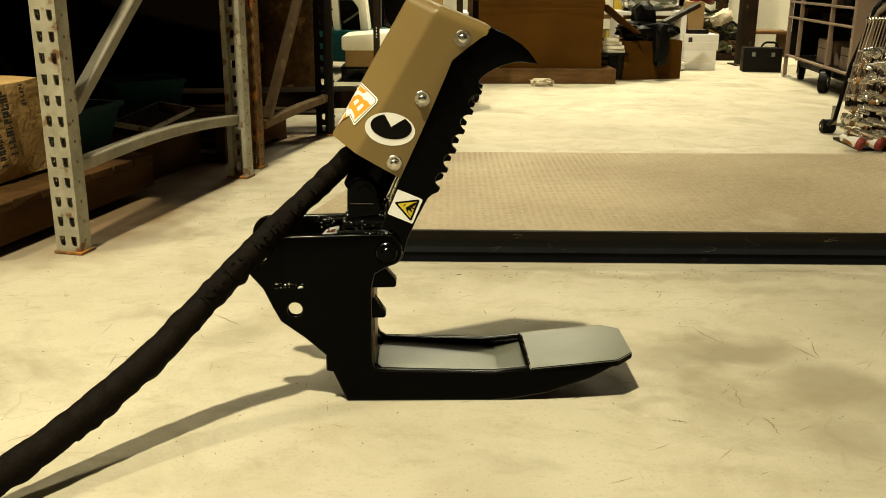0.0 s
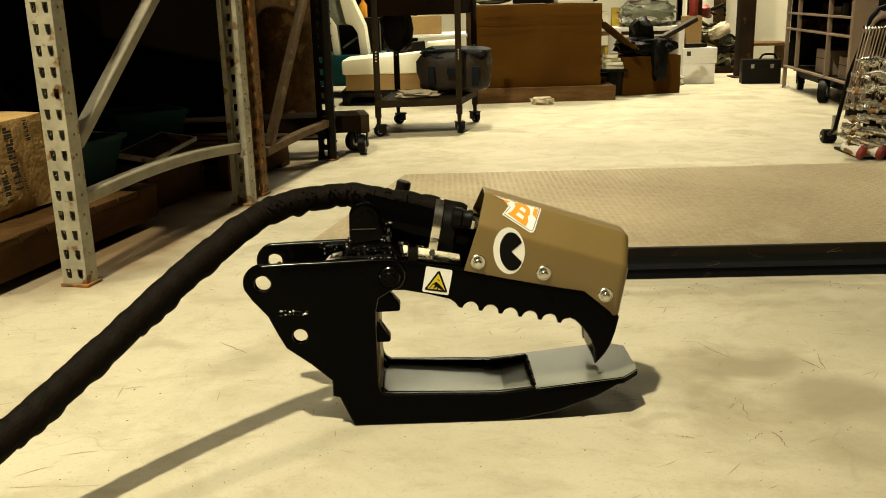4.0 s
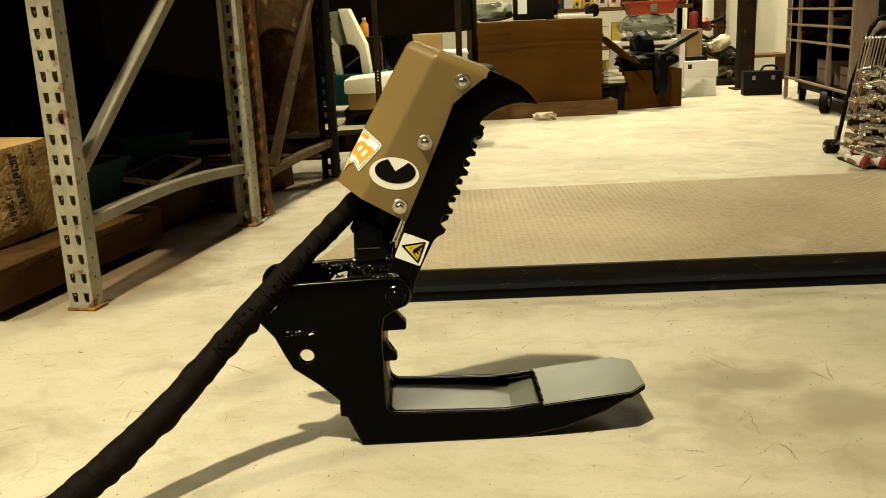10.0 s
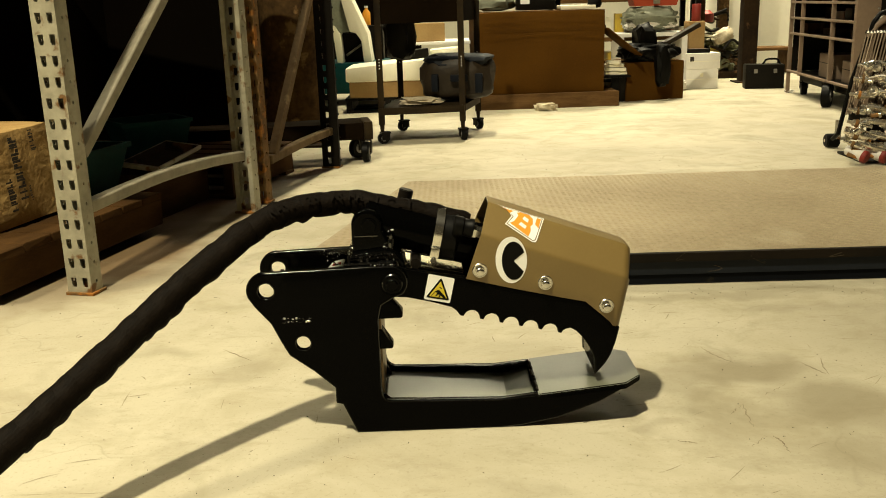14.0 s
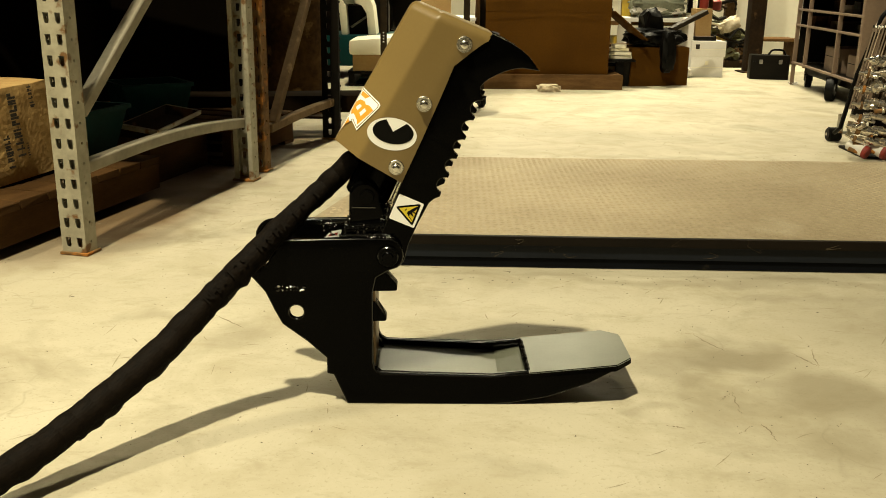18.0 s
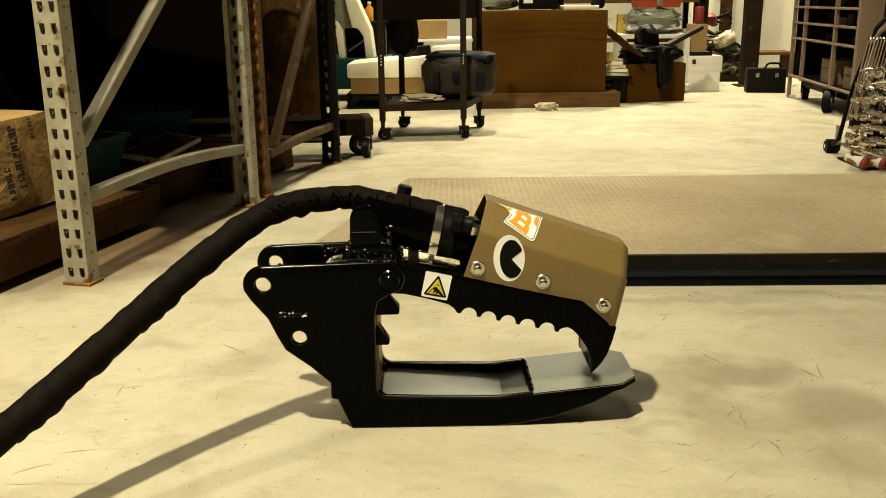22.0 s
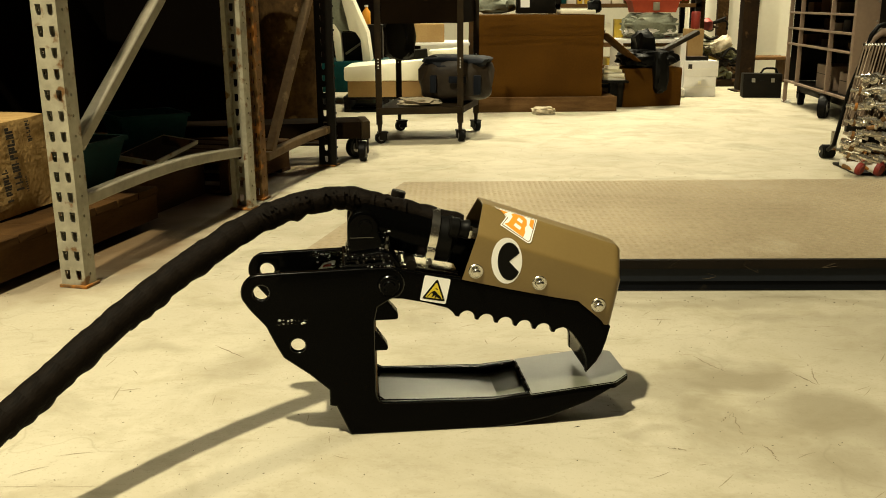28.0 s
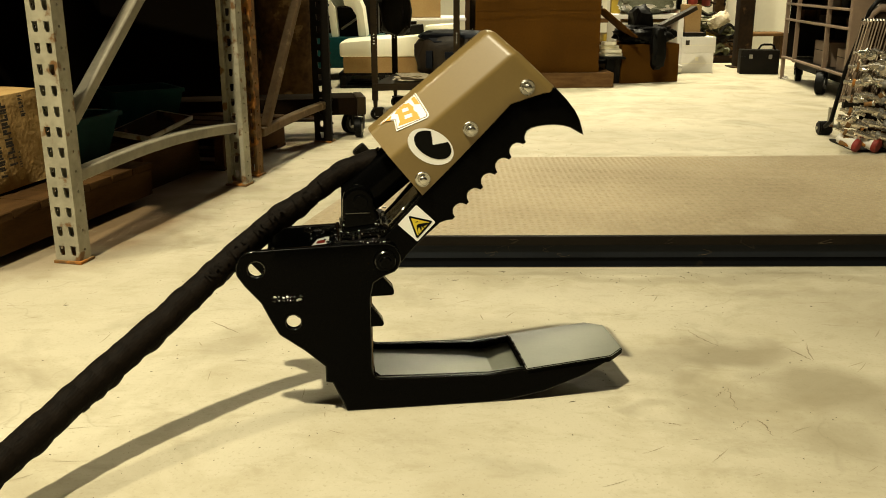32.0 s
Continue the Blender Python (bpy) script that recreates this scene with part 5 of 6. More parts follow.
for i in range(7):
    part("deck_plank", board(0.0, 1.135, 0.112 * i, 0.112 * i + 0.108, 0.1125, 0.134, 110 + i), WOOD_DARK, skid, smooth=False)
pallet("pallet", RACK @ pose(-1.07, 1.19, 0), 0.95, 0.58, "dark wooden pallet in the shade of the rack", 0.135, 5, WOOD_DARK)


def carton(name, m, w, d, h, material, label, ink=0, seed=1, flaps=False, crumple=0.004):
    """A cardboard box with slightly bulged sides, a taped seam and printed bars."""
    t = tagged(new(name), label, "box")
    t.matrix_world = m
    bm = box(0, w, 0, d, 0, h, 0.004)
    bmesh.ops.subdivide_edges(bm, edges=[e for e in bm.edges if e.calc_length() > 0.05], cuts=5, use_grid_fill=True)
    for v in bm.verts:
        k = noise.noise(v.co * 9 + Vector((seed, seed * 2.2, 0)))
        if v.co.z > 0.004:
            v.co += Vector((k, noise.noise(v.co * 7 + Vector((0, seed, 4))), 0.6 * k)) * crumple
    part("carton", bm, material, t)
    part("tape", box(w * 0.02, w * 0.98, d * 0.5 - 0.025, d * 0.5 + 0.025, h + crumple, h + crumple + 0.0008), CARD_PALE, t, smooth=False)
    r = random.Random(seed)
    for i in range(ink):
        z = h * (0.8 - 0.13 * (i % 5)) - 0.01
        x = w * (0.12 + 0.45 * (i // 5))
        part("print_bar", box(x, x + w * r.uniform(0.15, 0.4), -crumple - 0.0012, -crumple - 0.0004, z, z + 0.012), INK, t, smooth=False)
    if flaps:
        part("flap", box(0.01, w - 0.01, -0.09, 0.0, h - 0.004, h, 0.001), material, t, m=pose(0, 0, 0))
    return t


carton("cardboard_box", RACK @ pose(-0.247, -0.03, 0.136, 0, -1.5, 88.5), 0.36, 0.45, 0.262, CARD_CRUMPLED, "crumpled tan cardboard box with faded black print on a pallet", 0, 3, crumple=0.01)
marks = tagged(new("shipping_mark"), "faded black stencil print on a cardboard box", "print")
marks.matrix_world = RACK @ pose(-0.247, -0.03, 0.136, 0, -1.5, 88.5)
rnd = random.Random(12)
for x0, z0, z1, size in ((0.192, 0.07, 0.235, 0.03), (0.152, 0.045, 0.135, 0.024), (0.262, 0.195, 0.25, 0.016), (0.232, 0.06, 0.1, 0.008)):
    z = z0
    while z < z1:
        # one rough character: an upright and two cross strokes
        x, h = x0 - 0.1 * (z - z0), rnd.uniform(0.4, 0.6) * size
        part("print_bar", box(x, x + size, -0.0125, -0.012, z, z + h * 0.4), INK, marks, smooth=False)
        part("print_bar", box(x + rnd.choice((0, 0.6)) * size, x + rnd.uniform(0.35, 1) * size + 0.003, -0.0125, -0.012, z + h * 0.45, z + h), INK, marks, smooth=False)
        z += h + 0.003


def tub(name, m, w, d, h, material, label, taper=0.8, rim_material=None):
    t = tagged(new(name), label, "bin")
    t.matrix_world = m
    bm = bmesh.new()
    rings = []
    for z, k, g in ((0, taper, 0), (h, 1.0, 0), (h, 1.06, 0), (h - 0.015, 1.06, 0), (h - 0.015, 1.0, 0.0), (h, 0.97, 0), (0.006, taper * 0.96, 0)):
        rings.append([bm.verts.new((sx * w / 2 * k, sy * d / 2 * k, z)) for sx, sy in ((-1, -1), (1, -1), (1, 1), (-1, 1))])
    rim = bmesh.new()
    lip = [[rim.verts.new(v.co) for v in rings[i]] for i in (4, 3, 2, 5)]
    for a, b in ((lip[0], lip[1]), (lip[1], lip[2]), (lip[2], lip[3])):
        for i in range(4):
            rim.faces.new((a[i], a[(i + 1) % 4], b[(i + 1) % 4], b[i]))
    for a, b in ((0, 4), (5, 6)):
        for i in range(4):
            bm.faces.new((rings[a][i], rings[a][(i + 1) % 4], rings[b][(i + 1) % 4], rings[b][i]))
    bm.faces.new(rings[0][::-1])
    bm.faces.new(rings[6])
    for k in (1, 2, 3):
        for v in rings[k]:
            bm.verts.remove(v)
    part("shell", bm, material, t, smooth=False)
    part("rim", rim, rim_material or material, t, smooth=False)
    return t


tub("plastic_bin", RACK @ pose(-0.42, 0.56, 0.136, 0, 0, 90), 0.36, 0.32, 0.15, TEAL_DEEP, "dark teal plastic bin on a pallet")
tub("plastic_hopper", RACK @ pose(-0.56, 1.36, 0.136, 0, 0, 50), 0.27, 0.24, 0.15, TEAL, "teal plastic hopper deep in the rack")
tub("metal_tray", RACK @ pose(-0.27, 0.96, 0.182, 8, -3, 96), 0.36, 0.13, 0.03, RUST_DARK, "dark metal tray with a pale rim on a timber block", 0.8, GALV)
tagged(part("timber_block", board(-0.08, 0.08, -0.2, 0.2, 0, 0.165, 77), WOOD_DARK, None, m=RACK @ pose(-0.3, 0.99, 0)), "dark timber block under a metal tray", "timber")

# ---- column, dolly and cart beyond the rack ----
col = tagged(new("steel_column"), "round rust-stained steel building column", "column", kind="structure")
col.matrix_world = pose(-0.72, 4.82, 0)
part("shaft", lathe([(0.155, 0.012), (0.155, 6.39)], 32), COLUMN_RUST, col)
part("base_plate", box(-0.18, 0.18, -0.18, 0.18, 0, 0.012), RUST_DARK, col)


def caster(m, parent, r=0.04, plate_z=0.1, half=0.014):
    """Swivel caster: tyre, hub, fork and stem, in its parent's space."""
    w = part("caster", rod((0, -half, r), (0, half, r), r, 22, bevel=0.004), RUBBER, parent, "", m)
    part("hub", rod((0, -half - 0.0025, r), (0, half + 0.0025, r), r * 0.5, 16), DULL_STEEL, w)
    f = box(-0.012, 0.03, -half - 0.008, -half - 0.004, r - 0.01, plate_z - 0.006)
    box(-0.012, 0.03, half + 0.004, half + 0.008, r - 0.01, plate_z - 0.006, bm=f)
    box(-0.015, 0.035, -half - 0.01, half + 0.01, plate_z - 0.008, plate_z, bm=f)
    part("fork", f, DARK_STEEL, w)
    return w


dolly = thing("platform_dolly", pose(-0.262, 4.14, 0, 0, 0, 11), "low dark wooden platform dolly on large caster wheels", "dolly")
part("deck", box(-1.1, -0.041, 0, 0.205, 0.108, 0.184, 0.004), DECK_BROWN, dolly)
part("end_block", box(-0.04, 0, 0.002, 0.203, 0.106, 0.186, 0.004), CART_BROWN, dolly, "worn grey-brown end block")
for x, y, turn in ((-0.032, 0.03, 75), (-0.06, 0.165, 40), (-1.0, 0.03, 20), (-1.0, 0.165, 20)):
    caster(pose(x, y, 0, 0, 0, turn), dolly, 0.047, 0.107, 0.015)

cart = thing("utility_cart", pose(0, 0, 0), "black slotted-angle utility cart on four swivel casters", "cart")
LEGS = [(-0.262, 4.70), (0.155, 4.76), (0.248, 5.18), (-0.185, 5.19)]


def tray(z0, z1, grow=0.0):
    bm = bmesh.new()
    cxm, cym = sum(x for x, _ in LEGS) / 4, sum(y for _, y in LEGS) / 4
    a = [bm.verts.new((x + (x - cxm) * grow, y + (y - cym) * grow, z0)) for x, y in LEGS]
    b = [bm.verts.new((x + (x - cxm) * grow, y + (y - cym) * grow, z1)) for x, y in LEGS]
    bm.faces.new(a[::-1])
    bm.faces.new(b)
    for i in range(4):
        bm.faces.new((a[i], a[(i + 1) % 4], b[(i + 1) % 4], b[i]))
    return bm


part("lower_tray", tray(0.15, 0.185, 0.06), CART_BROWN, cart, smooth=False)
part("drawer_box", tray(0.605, 0.86, -0.04), DECK_BROWN, cart, smooth=False)
for x, y in LEGS:
    leg = box(x - 0.016, x + 0.016, y - 0.003, y + 0.001, 0.1, 0.95)
    box(x - 0.016, x - 0.012, y, y + 0.03, 0.1, 0.95, bm=leg)
    part("leg", leg, CART_BROWN, cart)
    part("stem", rod((x, y + 0.012, 0.055), (x, y + 0.012, 0.105), 0.009, 10, 0.013), CART_BROWN, cart)
    for z in (0.385, 0.4, 0.415, 0.43):
        part("slot", rod((x, y - 0.0045, z), (x, y - 0.003, z), 0.0035, 8), PAPER, cart, "light slot in the leg")
    caster(pose(x + 0.004, y + 0.012, 0, 0, 0, 70 + 200 * x), cart, 0.03, 0.062)
bag = thing("plastic_sack", pose(0.14, 4.99, 0.186, 0, 0, -6), "bulging plastic sack with navy print on the cart tray", "sack")
part("sack", lump(0.4, 0.27, 0.24, 4, 0.2, 1.6), BAG, bag)
part("print_top", lump(0.37, 0.25, 0.07, 9, 0.2, 1.6), BLUE_BAG, bag, "navy printed top", pose(0, 0, 0.18))
for x, z, w, h in ((-0.13, 0.06, 0.035, 0.09), (-0.03, 0.11, 0.09, 0.035), (0.1, 0.05, 0.04, 0.1)):
    part("print_block", box(x, x + w, -0.152, -0.12, z, z + h, 0.004), BLUE_BAG, bag)
rag = tagged(part("crumpled_paper", lump(0.2, 0.12, 0.035, 21, 0.5, 3.5), RAG, None, m=pose(-0.06, 4.83, 0.186)), "crumpled off-white papers on the cart tray", "paper")
tagged(part("hanging_pouch", lump(0.17, 0.18, 0.24, 31, 0.3, 2), DARK_STEEL, None, m=pose(-0.17, 5.02, 0.41)), "dark bundle hanging in the cart", "bundle")
part("hook_strap", box(-0.245, -0.1, 5.015, 5.025, 0.595, 0.606), DARK_STEEL, cart)
tagged(part("floor_rag", lump(0.14, 0.1, 0.045, 17, 0.5, 3.2), RAG, None, m=pose(0.71, 5.99, 0)), "crumpled off-white rag on the concrete floor", "rag")

# ---- cream goods on a dark pallet ----
pallet("pallet", pose(-0.604, 6.14, 0), 0.56, 0.42, "black plastic pallet under cream cartons", 0.1, 5, DARK_STEEL)
cb = thing("lidded_carton", pose(-0.575, 6.13, 0.101), "tan carton with an overhanging cream lid on a pallet", "box")
part("carton", box(0, 0.62, 0, 0.4, 0, 0.115, 0.004), CARD_PALE, cb)
lid = box(-0.022, 0.64, -0.02, 0.42, 0.105, 0.2, 0.018)
for v in lid.verts:
    v.co.z += 0.055 * (v.co.x / 0.62) * (v.co.z - 0.105) / 0.095
part("lid", lid, CREAM, cb, "cream lid")
slab = tagged(part("foam_slab", box(0, 0.2, 0, 0.2, 0, 0.045, 0.01), CREAM, None, m=pose(-0.035, 6.3, 0.347, 0, -4, 0)), "cream foam slab lying on a lidded carton", "foam")
bench = thing("work_bench", pose(-0.275, 6.62, 0), "white-topped bench cluttered with parts", "bench")
part("top", box(0, 0.6, 0, 0.5, 0.412, 0.432, 0.004), PAPER, bench)
for x in (0.02, 0.57):
    for y in (0.03, 0.46):
        part("leg", box(x - 0.02, x + 0.02, y - 0.02, y + 0.02, 0, 0.412), DARK_STEEL, bench)
carton("wooden_crate", pose(-0.235, 6.66, 0.433, 0, 0, 3), 0.3, 0.2, 0.125, CARD_PALE, "pale plywood crate on the white bench", 0, 40, crumple=0.002)
tagged(part("black_tool_case", box(-0.1, 0.1, -0.05, 0.05, 0, 0.062, 0.006), DARK_STEEL, None, m=pose(-0.145, 6.27, 0.338, 0, -5, 4)), "long black case lying on a cream lid", "case")

mach = thing("cream_machine", pose(-0.86, 6.7, 0), "cream moulded machine with a sloped arm on a teal base", "machine")
SLOPED = [(0.19, 0.76), (0.262, 0.76), (0.375, 0.5), (0.397, 0.3), (0.337, 0.3), (0.325, 0.45), (0.29, 0.505), (0.245, 0.515)]
HEAD = [(0.105, 0.6), (0.12, 0.74), (0.2, 0.75), (0.25, 0.512), (0.15, 0.508)]
LEG = [(0.1, 0.57), (0.14, 0.56), (0.178, 0.5), (0.192, 0.3), (0.147, 0.3), (0.125, 0.5)]
part("sloped_arm", prism(SLOPED, 0, 0.25, 0.012, 2), CREAM, mach)
part("head", prism(HEAD, 0.03, 0.3, 0.01, 2), GREEN_GREY, mach, "grey-green machine head")
part("front_leg", prism(LEG, 0, 0.2, 0.008, 2), CREAM, mach)
part("rear_leg", box(-0.14, -0.025, 0.05, 0.25, 0.3, 0.62, 0.01), CREAM, mach)
part("base", box(-0.2, 0.5, -0.05, 0.5, 0.085, 0.3, 0.01), TEAL, mach, "dark teal base")
for x in (-0.17, 0.47):
    for y in (0.2, 0.46):
        part("foot", box(x - 0.03, x + 0.03, y - 0.03, y + 0.03, 0, 0.085, 0.004), DARK_STEEL, mach)
part("inner", box(0.16, 0.35, 0.12, 0.2, 0.3, 0.5), DARK_STEEL, mach)
part("lever", rod((0.21, 0.06, 0.35), (0.33, 0.06, 0.43), 0.008, 8), BRACE_PAINT, mach)
part("shelf", box(0.28, 0.46, 0.3, 0.45, 0.3, 0.55, 0.004), DARK_STEEL, mach)


def bottle(m, label, body, cap, r=0.03, h=0.14):
    b = thing("bottle", m, label, "bottle")
    part("body", lathe([(r * 0.95, 0), (r, 0.01), (r, h * 0.65), (r * 0.4, h * 0.82), (r * 0.38, h * 0.9)], 16), body, b)
    part("cap", lathe([(r * 0.48, h * 0.9), (r * 0.45, h)], 12), cap, b)
    return b


bottle(pose(-0.52, 7.07, 0.551), "orange-labelled plastic bottle on a shelf", ORANGE_VINYL, WHITE_VINYL)

# ---- big carton on its pallet, and the clutter round it ----
bigp = tagged(new("pallet"), "low brown wooden pallet under a large cardboard box", "pallet")
bigp.matrix_world = pose(0.28, 6.08, 0, 0, 0, 3)
part("front_board", board(0, 0.93, 0, 0.03, 0.0, 0.098, 1), WOOD, bigp, smooth=False)
for i in range(3):
    part("stringer", board(0.0 + 0.44 * i, 0.05 + 0.44 * i, 0.031, 0.8, 0.0, 0.078, 3 + i), WOOD, bigp, smooth=False)
for i in range(6):
    part("deck_board", board(0, 0.93, 0.032 + 0.13 * i, 0.15 + 0.13 * i, 0.079, 0.098, 9 + i), WOOD, bigp, smooth=False)
big = carton("cardboard_box", pose(0.27, 6.1, 0.099, 0, 0, 3), 0.84, 0.62, 0.525, CARD, "large brown cardboard box on a low pallet", 0, 51, crumple=0.006)
part("flap_seam", box(0.004, 0.836, -0.0085, -0.006, 0.40, 0.403), CARD, big, smooth=False)
for x, w, z in ((0.42, 0.1, 0.46), (0.06, 0.2, 0.497), (0.5, 0.28, 0.492)):
    part("crease", box(x, x + w, -0.008, -0.0062, z, z + 0.002), CARD, big, smooth=False)
dk = thing("black_box", pose(0.55, 6.25, 0.632), "black box with a white label on the large carton", "box")
part("body", box(0, 0.25, 0, 0.2, 0, 0.22, 0.006), DARK_STEEL, dk)
part("label", box(0.02, 0.08, -0.002, -0.0005, 0.04, 0.13), WHITE_VINYL, dk, "white label", smooth=False)
tagged(part("folded_tarpaulin", lump(0.26, 0.2, 0.12, 60, 0.3, 2), GREEN_GREY, None, m=pose(0.4, 6.35, 0.632)), "grey-green folded tarpaulin on the large carton", "tarpaulin")
tagged(part("paper_stack", box(0.83, 1.06, 6.2, 6.45, 0.632, 0.655, 0.003), CREAM, None), "cream paper stack on the large carton", "paper")
tagged(part("black_pouch", lump(0.09, 0.08, 0.09, 61, 0.3, 2), RUBBER, None, m=pose(1.06, 6.28, 0.632)), "small black pouch on the large carton", "pouch")
flap = thing("cardboard_sheet", pose(1.14, 6.2, 0.5, 0, 38, 8), "loose brown cardboard sheet leaning off a box", "cardboard")
part("sheet", box(0, 0.3, 0, 0.25, 0, 0.008, 0.002), CARD, flap)

box2 = carton("cardboard_box", pose(1.30, 6.36, 0, 0, 0, 17), 0.44, 0.4, 0.262, CARD, "brown cardboard box with dark clothing on it", 0, 70, crumple=0.006)
coat = thing("black_jacket", pose(1.47, 6.53, 0.266, 0, 0, 20), "black jacket heaped over a cardboard box", "jacket")
part("body", lump(0.4, 0.3, 0.12, 72, 0.28, 2.0, 4), RUBBER, coat)
part("collar", lump(0.13, 0.16, 0.2, 73, 0.35, 2), RUBBER, coat, "", pose(-0.03, 0.0, 0.05))
part("sleeve", lump(0.1, 0.07, 0.28, 74, 0.3, 2), RUBBER, coat, "", pose(0.0, -0.2, -0.17))
tagged(part("leaning_board", box(-0.02, 0.28, -0.03, 0.03, 0, 0.03, 0.006), BAG, None, m=pose(1.6, 6.5, 0.37, 0, -24, 20)), "dark glossy board sticking out of the heap", "board")
clip = tagged(part("bin_latch", box(1.64, 1.69, 7.165, 7.18, 0.64, 0.7, 0.004), BRACE_PAINT, None), "grey latch band on a red bin", "latch")
heap = thing("paper_heap", pose(1.15, 6.34, 0.186), "untidy heap of cream papers on a dark tray", "papers")
for i, (w, d, z, turn) in enumerate(((0.15, 0.1, 0.0, 3), (0.14, 0.1, 0.025, -6), (0.13, 0.09, 0.05, 8), (0.1, 0.08, 0.075, -14))):
    part("sheaf", box(0, w, 0, d, z, z + 0.022, 0.003), CREAM, heap, m=pose(0, 0, 0, 0, 0, turn))
part("tray", box(-0.02, 0.17, -0.03, 0.14, -0.016, -0.002, 0.003), RUBBER, heap)
part("tray_leg", box(0.05, 0.1, 0.02, 0.08, -0.186, -0.016), RUBBER, heap)
tagged(part("yellow_carton", box(1.355, 1.42, 6.72, 6.8, 0.27, 0.35, 0.004), YELLOW, None), "small yellow carton behind a black jacket", "box")
tagged(part("carton_stand", box(1.34, 1.44, 6.71, 6.82, 0.0, 0.268, 0.004), RUST_DARK, None), "dark box under a yellow carton", "box")
can = thing("waste_bin", pose(1.27, 6.42, 0), "dark grey tapered waste bin on the floor", "bin")
part("shell", lathe([(0.045, 0), (0.06, 0.17), (0.065, 0.17), (0.065, 0.18), (0.055, 0.18), (0.04, 0.01)], 18), DARK_STEEL, can)
tagged(part("cream_carton", box(1.14, 1.3, 6.5, 6.7, 0.0, 0.19, 0.006), CREAM, None), "cream carton behind the waste bin", "box")
tagged(part("black_tray", box(1.13, 1.3, 6.44, 6.49, 0.14, 0.16, 0.004), RUBBER, None, m=pose(0, 0, -0.01)), "black tray leaning on a carton", "tray")

# ---- far shelving with goods ----


def shelving(m, w, d, levels, label, top=1.9):
    s = tagged(new("steel_shelving"), label, "shelving")
    s.matrix_world = m
    for x in (0, w):
        for y in (0, d):
            part("upright", box(x - 0.02, x + 0.02, y - 0.02, y + 0.02, 0, top), DARK_STEEL, s, smooth=False)
    for z in levels:
        part("shelf", box(-0.02, w + 0.02, -0.02, d + 0.02, z, z + 0.03), WOOD, s, smooth=False)
    return s


shelving(pose(0.95, 7.45, 0), 1.1, 0.5, (0.1, 0.36, 0.66), "dark shelving crowded with goods")
rnd = random.Random(77)
GOODS = [(CREAM, "cream carton on a shelf"), (YELLOW, "yellow plastic box on a shelf"), (PAPER, "white carton on a shelf"), (CARD_PALE, "pale cardboard carton on a shelf"), (CREAM, "cream carton on a shelf"), (PAPER, "white carton on a shelf"), (CARD, "brown carton on a shelf"), (DARK_STEEL, "black box on a shelf"), (YELLOW, "yellow plastic box on a shelf"), (TEAL, "teal plastic box on a shelf")]


def goods(x0, x1, y, z, seed, hmax=0.2):
    r = random.Random(seed)
    x = x0
    while x < x1 - 0.06:
        w = min(r.uniform(0.04, 0.13), x1 - x)
        h, d = r.uniform(0.04, hmax), r.uniform(0.1, 0.25)
        mtl, lab = r.choice(GOODS)
        b = thing("stored_box", pose(x, y + r.uniform(0, 0.08), z, 0, 0, r.uniform(-6, 6)), lab, "box", "goods on the shelves")
        part("body", box(0, w * 0.92, 0, d, 0, h, 0.004), mtl, b)
        if r.random() < 0.6:
            part("label", box(w * 0.2, w * 0.6, -0.002, -0.0004, h * 0.3, h * 0.65), r.choice((PAPER, INK, RED)), b, smooth=False)
        x += w + r.uniform(0.0, 0.03)


for k, z in enumerate((0.131, 0.391, 0.691)):
    goods(0.97, 2.02, 7.46, z, 100 + k)
bundle = thing("wrapped_bundle", pose(1.64, 7.3, 0.43), "film-wrapped grey-green bundle on a stand", "bundle")
part("wrap", lump(0.4, 0.3, 0.19, 80, 0.16, 3.2, 4), GREEN_GREY, bundle)
part("film", lump(0.41, 0.29, 0.07, 81, 0.16, 3.5, 4), PAPER, bundle, "white film", pose(0, 0, 0.02))
part("band", box(-0.2, 0.2, -0.15, 0.15, 0.1, 0.115, 0.004), GREEN_GREY, bundle)
stand = thing("packing_stand", pose(1.38, 7.14, 0), "white-fronted packing stand with open front", "stand")
part("top", box(0, 0.52, 0, 0.36, 0.4, 0.43, 0.004), PAPER, stand)
for x in (0.0, 0.48):
    part("leg_panel", box(x, x + 0.04, 0.0, 0.34, 0, 0.4), PAPER, stand)
tub("red_bin", pose(1.665, 7.32, 0.625), 0.36, 0.26, 0.1, RED_BRIGHT, "red plastic bin on a wrapped bundle", 0.88)
tagged(part("red_drum", lathe([(0.03, 0), (0.035, 0.01), (0.035, 0.12), (0.03, 0.13)], 20), RED, None, m=pose(2.0, 7.3, 0.5)), "red drum on a stand behind a post", "drum")
tagged(part("drum_stand", box(1.93, 2.05, 7.22, 7.4, 0, 0.5, 0.004), CARD_PALE, None), "tan carton under a red drum", "box")

# posts and pale wall at the end of the aisle
for nm, b, mt, lab in (("steel_post", (2.43, 2.548, 7.5, 7.62), RUST_DARK, "dark brown steel building post"), ("steel_post", (2.03, 2.075, 7.58, 7.62), DARK_STEEL, "slim dark steel post"), ("steel_post", (2.11, 2.175, 7.7, 7.76), COLUMN_RUST, "slim brown steel post"), ("steel_post", (2.51, 2.6, 8.5, 8.58), COLUMN_RUST, "brown steel post by the pale wall")):
    p = tagged(new(nm), lab, "post", kind="structure")
    part("shaft", box(b[0], b[1], b[2], b[3], 0.011, 6.39, 0.004), mt, p)
    part("base_plate", box(b[0] - 0.04, b[1] + 0.04, b[2] - 0.04, b[3] + 0.04, 0, 0.01), mt, p)
